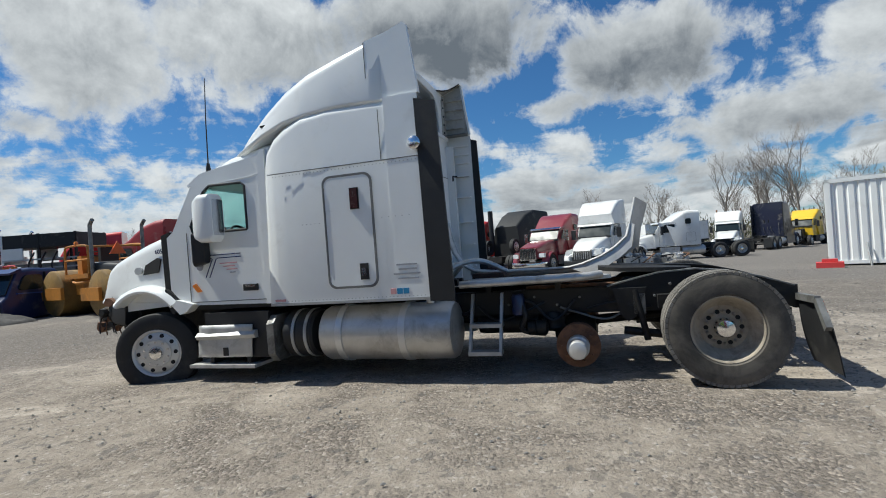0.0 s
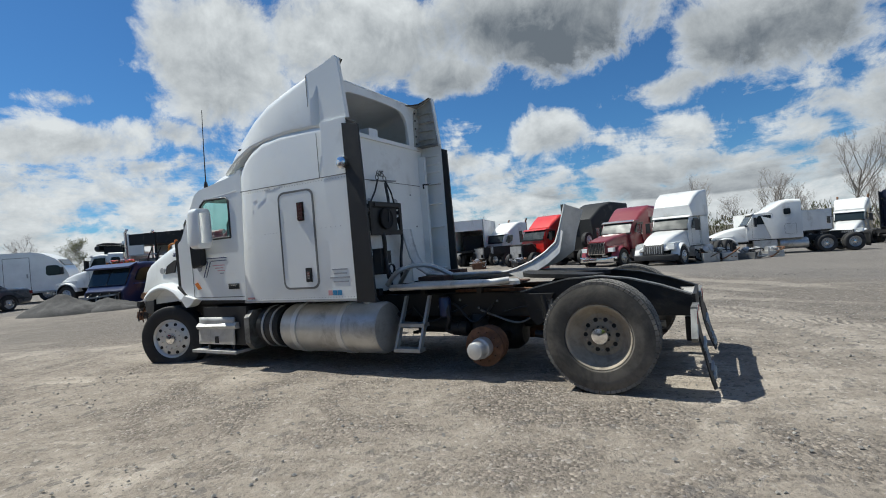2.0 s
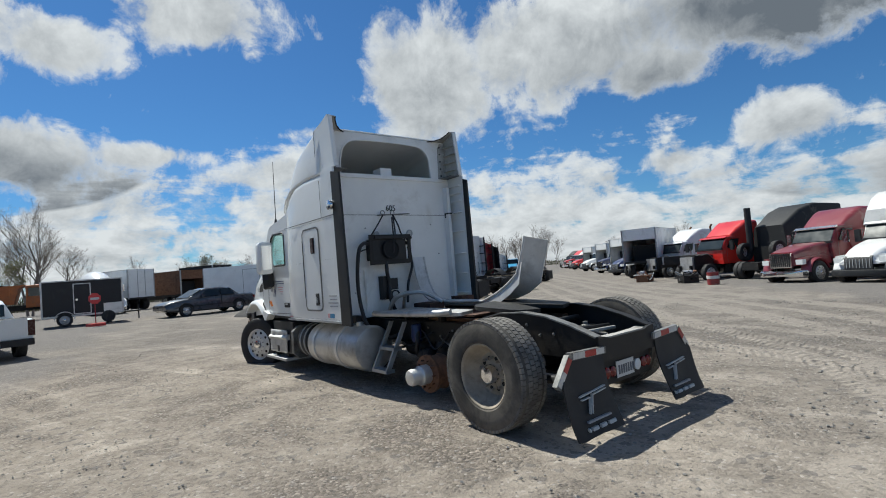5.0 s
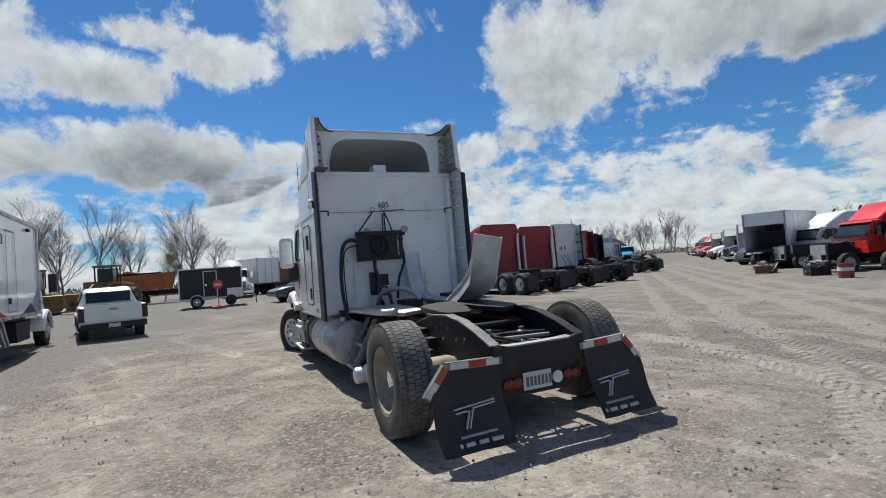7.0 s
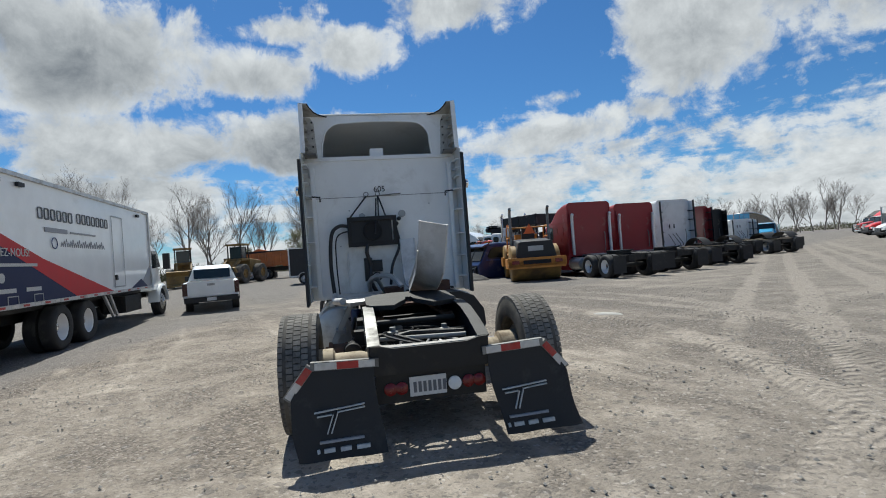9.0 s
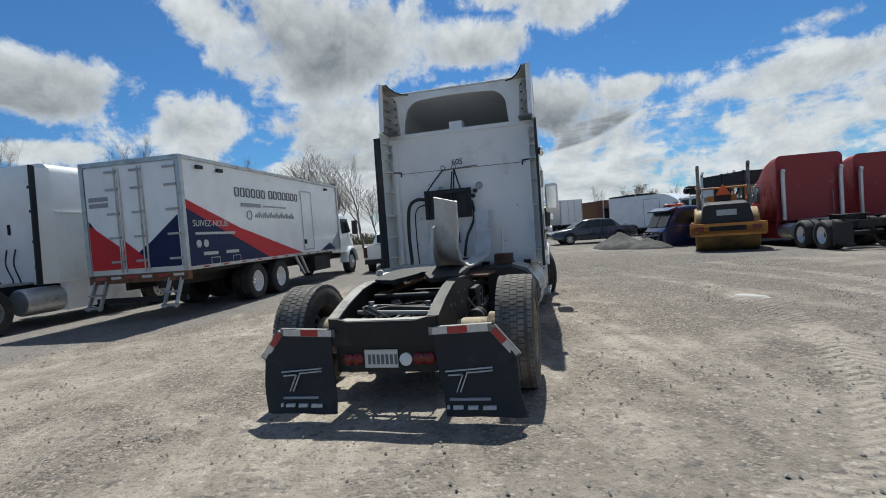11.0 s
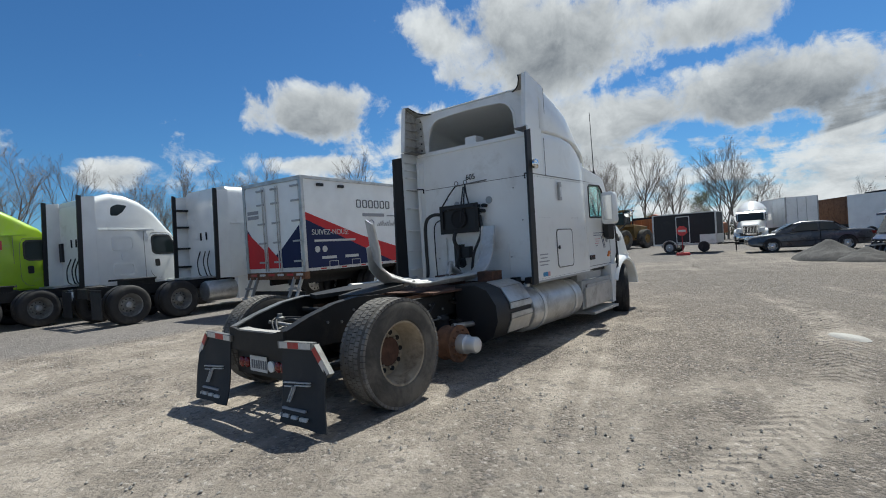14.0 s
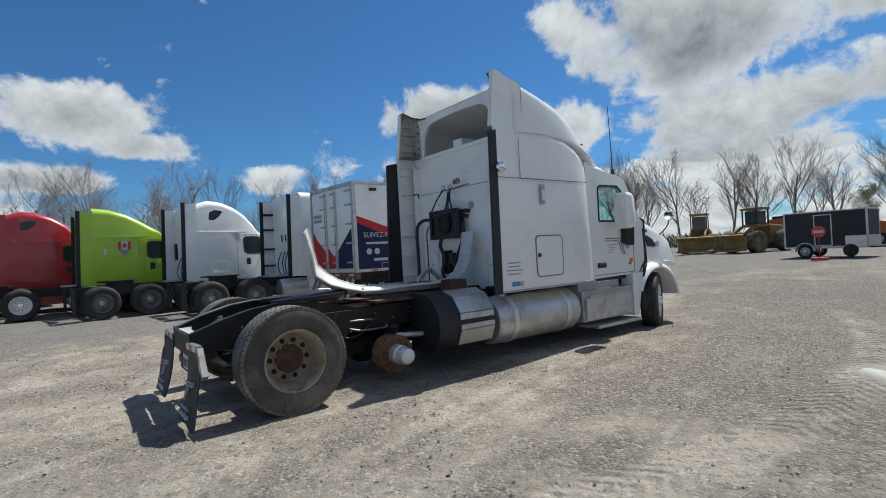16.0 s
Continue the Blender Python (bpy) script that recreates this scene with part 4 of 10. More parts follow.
    for y, z, bend in ((-0.22, 0.70, 0.1), (0.05, 0.66, -0.12), (0.24, 0.72, 0.05)):
        part("brake_hose", tube(smooth_path([(-0.55, y, z), (-0.2, y + bend, z + 0.1), (0.25, y - bend, z + 0.05), (0.7, y * 0.5, z), (1.2, y * 0.6, z)]), 0.014, 6), HOSE, root)
    # plate added under the frame only to make its cast shadow solid
    part("skid_plate", prism([(-0.45, -0.36), (0.3, -0.30), (0.42, 0.02), (0.28, 0.33), (-0.2, 0.36), (-0.5, 0.2)], "xy", 0.40, 0.43), CHASSIS, root, bevel=0.004)
    rng = random.Random(21)
    for k in range(9):
        y = 0.52 if k % 2 else -0.52
        x = rng.uniform(0.2, 1.7)
        p = [(x, y * 0.97, rng.uniform(0.66, 0.86)), (x + rng.uniform(0.1, 0.3), y * 1.06, rng.uniform(0.52, 0.8)), (x + rng.uniform(0.35, 0.6), y * 1.04, rng.uniform(0.5, 0.8)), (x + rng.uniform(0.6, 0.9), y * 0.97, rng.uniform(0.62, 0.84))]
        part("air_line", tube(smooth_path(p, 5), rng.uniform(0.009, 0.016), 6), HOSE if k % 3 else WORN_STEEL, root)
    for x, y, z in ((-0.35, 0.26, 0.84), (-0.15, -0.24, 0.80), (0.1, 0.18, 0.82), (-0.42, -0.1, 0.70), (-0.3, 0.34, 0.72)):
        part("brake_valve", lathe([(0.03, -0.05), (0.05, -0.04), (0.05, 0.03), (0.028, 0.04), (0.028, 0.07)], "z", 14, (x, y, z)), WORN_STEEL, root, "grey brake valve")
    for k in range(7):
        p = [(-0.62, rng.uniform(-0.36, 0.36), 0.74), (-0.35, rng.uniform(-0.36, 0.36), rng.uniform(0.70, 0.86)), (0.0, rng.uniform(-0.36, 0.36), rng.uniform(0.66, 0.84)), (0.45, rng.uniform(-0.3, 0.3), 0.78)]
        part("brake_hose", tube(smooth_path(p, 5), rng.uniform(0.008, 0.014), 6), HOSE if k % 3 else DUSTY_STEEL, root)
    part("skid_bar", tube([(-0.42, -0.38, 0.80), (-0.40, 0.38, 0.82)], 0.02, 8), DUSTY_STEEL, root, "dusty cross bar")
    part("valve_block", boxes((0.35, 0.5, 0.50, 0.60, 0.66, 0.80)), CHASSIS, root, bevel=0.01)
    part("levelling_valve", boxes((0.62, 0.74, 0.49, 0.56, 0.60, 0.82)), WORN_STEEL, root, bevel=0.01)
    # fifth wheel
    shoe = [(0.18, -0.42), (0.30, -0.46), (0.85, -0.46), (1.0, -0.36), (1.08, -0.15), (1.08, 0.15), (1.0, 0.36), (0.85, 0.46), (0.30, 0.46), (0.18, 0.42), (0.10, 0.20), (0.48, 0.045), (0.62, 0.03), (0.62, -0.03), (0.48, -0.045), (0.10, -0.20)]
    lift = Matrix.Translation((0, 0, 1.01)) @ Matrix.Rotation(radians(-3), 4, "Y")
    part("fifth_wheel", prism(shoe, "xy", 0, 0.045), CHASSIS, root, "greasy black fifth wheel plate", bevel=0.006, m=lift)
    for s in (1, -1):
        part("fifth_wheel_bracket", prism([(0.35, 0.89), (0.95, 0.89), (0.80, 0.99), (0.5, 0.99)], "xz", *sorted((s * 0.33, s * 0.38))), CHASSIS, root, bevel=0.006)
        part("slide_rail", boxes((0.2, 1.9, *sorted((s * 0.30, s * 0.40)), 0.90, 0.935)), RUSTY, root, bevel=0.004)


def flap_x(z):
    """How far back a mud flap hangs at a height."""
    u = max(0.0, 0.75 - z) / 0.75
    return -0.815 - 0.06 * u - 0.09 * u ** 2.2


def hero_flaps(root):
    def side(s):
        ys = [0.46, 0.60, 0.75, 0.92, 1.04, 1.11]
        tops = [0.68, 0.69, 0.70, 0.705, 0.61, 0.50]
        rows = 11
        bm = bmesh.new()
        front, back = [], []
        for j in range(rows):
            for i, (y, top) in enumerate(zip(ys, tops)):
                t = j / (rows - 1)
                z = top + (0.055 - top) * t
                yy = s * (y - 0.05 * t * (1 if s > 0 else -1.6)) + 0.012 * math.sin(5 * t + i)
                x = flap_x(z) + 0.012 * math.sin(2.1 * i + 3 * t)
                front.append(bm.verts.new((x, yy, z)))
                back.append(bm.verts.new((x + 0.012, yy, z)))
        n = len(ys)
        for j in range(rows - 1):
            for i in range(n - 1):
                a = j * n + i
                bm.faces.new((front[a], front[a + 1], front[a + n + 1], front[a + n]))
                bm.faces.new((back[a], back[a + n], back[a + n + 1], back[a + 1]))
        rim = [j * n for j in range(rows)] + [(rows - 1) * n + i for i in range(1, n)] + [j * n + n - 1 for j in range(rows - 2, -1, -1)] + list(range(n - 2, 0, -1))
        for a, b in zip(rim, rim[1:] + rim[:1]):
            bm.faces.new((front[a], back[a], back[b], front[b]))
        flap = part("mud_flap", bm, FLAP, root, "black rubber mud flap with a white logo")

        def stripe(y0, z0, y1, z1, wide, material, name):
            d = Vector((y1 - y0, z1 - z0)).normalized()
            nx, nz = -d.y * wide / 2, d.x * wide / 2
            bm = bmesh.new()
            lo = []
            for k in range(7):
                t = k / 6
                y, z = y0 + (y1 - y0) * t, z0 + (z1 - z0) * t
                lo.append([(flap_x(z + q * nz) - 0.017 - 0.008, s * (y + q * nx), z + q * nz) for q in (1, -1)])
            loft([[a, b, (b[0] + 0.022, b[1], b[2]), (a[0] + 0.022, a[1], a[2])] for a, b in lo], bm=bm)
            part(name, bm, material, flap)

        mid = 0.74
        def at(u):
            return s * (mid * s - u)
        stripe(at(-0.19), 0.395, at(0.19), 0.425, 0.008, PRINT_WHITE, "logo_line")
        stripe(at(-0.17), 0.365, at(-0.06), 0.372, 0.008, PRINT_WHITE, "logo_line")
        stripe(at(-0.02), 0.385, at(0.19), 0.402, 0.008, PRINT_WHITE, "logo_line")
        stripe(at(-0.05), 0.37, at(-0.10), 0.24, 0.008, PRINT_WHITE, "logo_line")
        stripe(at(-0.015), 0.38, at(-0.07), 0.24, 0.008, PRINT_WHITE, "logo_line")
        stripe(at(-0.16), 0.185, at(0.17), 0.190, 0.016, PRINT_GREY, "web_address_bar")
        for u0, u1 in ((-0.18, -0.16), (-0.13, -0.05), (-0.01, 0.07), (0.11, 0.21)):
            stripe(at(u0), 0.125, at(u1), 0.128, 0.026, PRINT_WHITE, "number_bar")
        path = [(-0.80, s * 0.42, 0.715), (-0.80, s * 0.94, 0.735), (-0.80, s * 1.13, 0.50)]
        bar = bmesh.new()
        for a, b in zip(path, path[1:]):
            d = (Vector(b) - Vector(a)).normalized()
            up = Vector((1, 0, 0)).cross(d) * s
            ring = [[Vector(p) + Vector((q, 0, 0)) + up * w for q, w in ((-0.032, -0.032), (0.02, -0.032), (0.02, 0.032), (-0.032, 0.032))] for p in (a, b)]
            loft(ring, bm=bar)
        hanger = part("flap_hanger", bar, WORN_STEEL, root, "bent grey flap hanger with reflective tape", bevel=0.003)
        cuts = [(0, 0.06, 0.30), (0, 0.30, 0.62), (0, 0.62, 0.94), (1, 0.06, 0.5), (1, 0.5, 0.95)]
        for k, (leg, t0, t1) in enumerate(cuts):
            a, b = Vector(path[leg]), Vector(path[leg + 1])
            d = (b - a).normalized()
            up = Vector((1, 0, 0)).cross(d) * s
            p, q = a.lerp(b, t0), a.lerp(b, t1)
            ring = [[r + Vector((e, 0, 0)) + up * w for e, w in ((-0.036, -0.027), (-0.030, -0.027), (-0.030, 0.027), (-0.036, 0.027))] for r in (p, q)]
            part("tape", loft(ring), TAPE_RED if k % 2 == 1 else TAPE_WHITE, hanger)

    both(side)


def hero_wheels(root):
    wheel(root, "hero_left", 0.0, 1.075, 0.53, True)
    wheel(root, "hero_rear", 0.0, -1.075, 0.53, False)
    wheel(root, "hero_front", 6.74, -0.99, 0.43, False, 24)
    # the near front tyre is flat
    src = wheel_meshes("hero_front")
    me = src[0][1].copy()
    for v in me.vertices:
        if v.co.z < -0.33:
            push = (-0.33 - v.co.z) / 0.19
            v.co.y *= 1 + 0.25 * push
            v.co.z = max(v.co.z, -0.405 + 0.01 * abs(v.co.x))
            v.co.x *= 1 + 0.08 * push
    top = linked("wheel", me, root, "flat front tyre on an aluminium rim", Matrix.Translation((6.70, 1.05, 0.375)) @ Matrix.Rotation(radians(24), 4, "Z"))
    for sub, sub_me, *many in src[1:]:
        for at in many[0] if many else (None,):
            linked(sub, sub_me, top, "", at)


def fuel_tank(root, x0, x1, y, z, r, straps):
    tank = part("fuel_tank", lathe([(0.02, x0), (r * 0.75, x0 + 0.005), (r * 0.93, x0 + 0.025), (r, x0 + 0.07), (r, x1 - 0.07), (r * 0.93, x1 - 0.025), (r * 0.75, x1 - 0.005), (0.02, x1)], "x", 44, (0, y, z)), ALU_DULL, root, "round brushed aluminium fuel tank")
    for x in straps:
        part("strap", lathe([(r + 0.002, x - 0.04), (r + 0.012, x - 0.04), (r + 0.012, x + 0.04), (r + 0.002, x + 0.04)], "x", 44, (0, y, z)), ALU, tank, "shiny strap")
    part("filler_cap", lathe([(0.05, 0), (0.05, 0.05), (0.04, 0.06)], "z", 18, (x0 + 0.3, y + 0.05 * (1 if y > 0 else -1), z + r * 0.97)), ALU, tank)
    for x in straps:
        part("tank_bracket", boxes((x - 0.04, x + 0.04, *sorted((0.46 * (1 if y > 0 else -1), y)), z - r - 0.015, z - r + 0.02)), CHASSIS, root, bevel=0.005)


def hero_underside(root):
    fuel_tank(root, 2.62, 4.27, 0.845, 0.535, 0.325, (3.2, 3.98))
    fuel_tank(root, 2.78, 4.52, -0.845, 0.535, 0.325, (3.1, 4.2))
    # left: round black reservoir, battery box, step
    part("reservoir", lathe([(0.02, 4.36), (0.26, 4.37), (0.29, 4.40), (0.29, 4.74), (0.26, 4.78), (0.02, 4.79)], "x", 36, (0, 0.83, 0.545)), BLACK, root, "round black plastic reservoir")
    for x in (4.45, 4.62):
        part("reservoir_band", lathe([(0.291, x - 0.02), (0.299, x - 0.02), (0.299, x + 0.02), (0.291, x + 0.02)], "x", 36, (0, 0.83, 0.545)), GREY_METAL, root)
    part("battery_box", boxes((4.95, 5.90, 0.50, 1.10, 0.30, 0.86)), BLACK, root, bevel=0.02)
    # dented chrome cover of the battery box
    bm = bmesh.new()
    grid = []
    for j in range(9):
        row = []
        for i in range(15):
            x, z = 5.16 + 0.80 * i / 14, 0.31 + 0.40 * j / 8
            dent = 0.022 * noise.noise((x * 3.3, z * 3.1, 4.4)) + 0.012 * noise.noise((x * 7, z * 7, 1.1))
            row.append(bm.verts.new((x + 0.04 * (1 - j / 8), 1.135 + dent, z)))
        grid.append(row)
    for j in range(8):
        for i in range(14):
            bm.faces.new((grid[j][i], grid[j][i + 1], grid[j + 1][i + 1], grid[j + 1][i]))
    cover = part("box_cover", bm, SCUFFED, root, "dented aluminium battery box cover")
    solid = cover.modifiers.new("thick", "SOLIDIFY")
    solid.thickness, solid.offset = 0.02, 0
    part("cover_lip", prism([(0.98, 0.70), (1.16, 0.715), (1.185, 0.76), (1.14, 0.80), (0.98, 0.82)], "yz", 5.10, 5.98), SCUFFED, root, "crumpled metal upper step", bevel=0.012, m=Matrix.Translation((0, 0, -0.06)) @ Matrix.Rotation(radians(1.2), 4, "Y"))
    part("cover_badge", boxes((5.53, 5.60, 1.15, 1.162, 0.33, 0.43)), BLACK, root, bevel=0.004)
    part("box_side", prism([(0.52, 0.26), (1.05, 0.24), (1.14, 0.34), (1.14, 0.70), (1.05, 0.80), (0.52, 0.80)], "yz", 4.86, 4.96), WORN_STEEL, root, bevel=0.02)
    part("step_plate", boxes((5.12, 6.10, 0.74, 1.20, 0.185, 0.225)), SCUFFED, root, "bright step plate", bevel=0.01)
    for x in (5.25, 5.8):
        part("step_bracket", boxes((x, x + 0.05, 0.7, 1.1, 0.20, 0.34)), CHASSIS, root, bevel=0.005)
    # left ladder step behind the sleeper
    for x in (2.13, 2.47):
        part("ladder_side", prism([(0.60, 0.90), (0.66, 0.90), (0.98, 0.30), (0.98, 0.255), (0.93, 0.255)], "yz", x, x + 0.03), GREY_METAL, root, bevel=0.004)
    for z, y in ((0.56, 0.83), (0.28, 0.97)):
        part("ladder_tread", boxes((2.13, 2.50, y - 0.11, y + 0.02, z - 0.022, z + 0.022)), GREY_METAL, root, bevel=0.004)
    part("cable_bundle", tube(smooth_path([(1.95, 0.55, 0.82), (1.9, 0.62, 0.62), (1.95, 0.58, 0.46), (1.7, 0.5, 0.4)]), 0.03, 8), HOSE, root)
    part("filter_canister", lathe([(0.05, 0.62), (0.075, 0.64), (0.075, 0.84), (0.06, 0.87)], "z", 18, (1.98, 0.56, 0)), NAVY, root)
    # right: black housing with bright corner plates
    oct_ring = [(-0.52, 1.0), (-0.84, 1.0), (-1.02, 0.93), (-1.15, 0.74), (-1.165, 0.54), (-1.08, 0.34), (-0.93, 0.26), (-0.52, 0.26)]
    part("exhaust_housing", prism(oct_ring, "yz", 1.80, 2.68), BLACK, root, "black octagonal exhaust housing", bevel=0.015)
    for a, b in (((-0.82, 1.004), (-1.02, 0.934)), ((-1.024, 0.93), (-1.154, 0.74)), ((-1.155, 0.735), (-1.164, 0.66)), ((-1.168, 0.60), (-1.168, 0.54)), ((-1.168, 0.535), (-1.09, 0.35))):
        d = Vector((b[0] - a[0], b[1] - a[1])).normalized()
        nn = Vector((d.y, -d.x))
        if nn.x > 0:
            nn = -nn
        quad = [a, b, (b[0] + nn.x * 0.015, b[1] + nn.y * 0.015), (a[0] + nn.x * 0.015, a[1] + nn.y * 0.015)]
        part("housing_plate", prism(quad, "yz", 2.12, 2.68), ALU_DULL, root, "dull metal heat shield plate", bevel=0.003)
    part("exhaust_pipe", tube([(1.45, -0.72, 0.52), (1.85, -0.78, 0.50)], 0.035, 12), ALU_DULL, root)
    # right: tool box and steps
    part("tool_box", boxes((4.60, 5.95, -1.10, -0.5, 0.30, 0.78)), GREY_METAL, root, "grey metal step box", bevel=0.02)
    part("tool_box_lid", boxes((4.66, 5.90, -1.14, -1.08, 0.33, 0.66)), ALU_DULL, root, bevel=0.012)
    part("upper_step", boxes((4.75, 5.85, -1.13, -0.9, 0.66, 0.71)), SCUFFED, root, bevel=0.01)
    part("upper_box", boxes((4.62, 5.70, -1.02, -0.55, 0.76, 0.90)), GREY_METAL, root, bevel=0.015)
    part("step_plate", boxes((4.85, 6.05, -1.20, -0.8, 0.18, 0.225)), SCUFFED, root, "bright step plate", bevel=0.01)
    part("engine_block", boxes((5.5, 7.2, -0.38, 0.38, 0.55, 1.35)), CHASSIS, root, bevel=0.05)
    part("front_axle", tube([(6.72, -0.95, 0.38), (6.72, -0.6, 0.32), (6.72, 0.6, 0.32), (6.72, 0.95, 0.36)], 0.06, 10), CHASSIS, root)
    part("radiator", boxes((7.25, 7.45, -0.5, 0.5, 0.6, 1.4)), CHASSIS, root, bevel=0.02)
    part("floor_pan", boxes((4.86, 6.3, -1.0, 1.0, 0.90, 0.955)), BLACK, root, bevel=0.01)


def sleeper_marks(root):
    """Seams, doors, lamps and print on the sleeper's sides."""
    for s in (1, -1):
        y0, y1 = sorted((s * 1.2195, s * 1.224))
        part("seam", boxes((2.80, 4.72, y0, y1, 2.468, 2.478)), LINE_GREY, root)
        part("seam", boxes((3.255, 3.263, y0, y1, 2.478, 3.03)), LINE_GREY, root)
        bm = bmesh.new()
        for k in range(40):
            for z in (2.44, 0.975):
                lathe([(0.006, s * 1.219), (0.006, s * 1.222), (0.003, s * 1.2235)], "y", 6, (2.86 + k * 0.046, 0, z), bm=bm)
        for k in range(10):
            lathe([(0.006, s * 1.219), (0.006, s * 1.222), (0.003, s * 1.2235)], "y", 6, (4.3 - k * 0.055 if k < 5 else 3.3 - (k - 5) * 0.08, 0, 1.85), bm=bm)
        tagged(part("rivets", bm, GREY_METAL, root), kind="stuff")
        part("marker_base", lathe([(0.02, s * 1.20), (0.055, s * 1.21), (0.06, s * 1.25), (0.075, s * 1.27), (0.07, s * 1.30), (0.04, s * 1.315), (0.005, s * 1.32)], "y", 22, (2.84, 0, 2.60)), CHROME, root, "round chrome load lamp")
        part("lower_trim", boxes((2.80, 4.80, *sorted((s * 1.215, s * 1.228)), 0.925, 0.955)), GREY_METAL, root, bevel=0.003)
    # tall bunk door on the left
    ring = rounded(3.39, 4.01, 1.09, 2.37, 0.10, 6)
    inner = rounded(3.415, 3.985, 1.115, 2.345, 0.085, 6)
    part("door_seal", plate(ring, [inner], lambda x, z: (x, 1.219, z), (0, 0.010, 0)), LINE_GREY, root, "grey rubber door seal")
    door = part("bunk_door", prism(inner, "xz", 1.20, 1.227), WHITE, root, "white side door of the sleeper", bevel=0.003)
    part("reflector", boxes((3.57, 3.66, 1.225, 1.25, 1.98, 2.20)), OXBLOOD, door, "dark red reflector", bevel=0.012)
    part("reflector_base", boxes((3.56, 3.67, 1.225, 1.235, 1.97, 2.21)), BLACK, door, bevel=0.004)
    part("latch", boxes((3.50, 3.60, 1.224, 1.24, 1.18, 1.36)), BLACK, door, "black door latch", bevel=0.012)
    part("latch_lever", boxes((3.525, 3.575, 1.24, 1.252, 1.22, 1.31)), CHROME, door, bevel=0.006)
    part("hinge_strip", boxes((3.995, 4.005, 1.226, 1.235, 1.3, 2.2)), LINE_GREY, door)
    # small hatch and lamp on the right
    ring = rounded(3.49, 4.06, 1.09, 1.68, 0.07, 6)
    inner = rounded(3.505, 4.045, 1.105, 1.665, 0.06, 6)
    part("hatch_seal", plate(ring, [inner], lambda x, z: (x, -1.219, z), (0, -0.010, 0)), LINE_GREY, root, "dark hatch seal")
    hatch = part("luggage_hatch", prism(inner, "xz", -1.20, -1.227), WHITE, root, "white luggage hatch", bevel=0.003)
    part("hatch_latch", lathe([(0.03, -1.226), (0.03, -1.24), (0.012, -1.245)], "y", 14, (3.55, 0, 1.40)), BLACK, hatch)
    part("side_lamp", boxes((3.63, 3.71, -1.25, -1.215, 2.12, 2.40)), GREY_METAL, root, "grey side lamp", bevel=0.012)
    part("side_lamp_lens", boxes((3.645, 3.695, -1.26, -1.248, 2.17, 2.32)), WHITE_LENS, root, bevel=0.006)
    # faded print and stickers
    for k, (a, b) in enumerate(((2.93, 3.17), (2.94, 3.15), (2.90, 3.21), (2.92, 3.16))):
        z = 1.31 - k * 0.05
        for s in (1, -1):
            part("print_bar", boxes((a, b, *sorted((s * 1.219, s * 1.224)), z, z + 0.017)), PRINT_GREY, root)
    for k, m in enumerate((PRINT_PINK, PRINT_BLUE, PRINT_BLUE)):
        for s in (1, -1):
            x = 3.26 - k * 0.075 - (0.05 if s < 0 else 0)
            part("sticker", boxes((x - 0.066, x, *sorted((s * 1.219, s * 1.224)), 1.0, 1.062)), m, root)
    part("maker_label", boxes((4.60, 4.74, 1.219, 1.224, 0.975, 1.0)), PRINT_PINK, root)


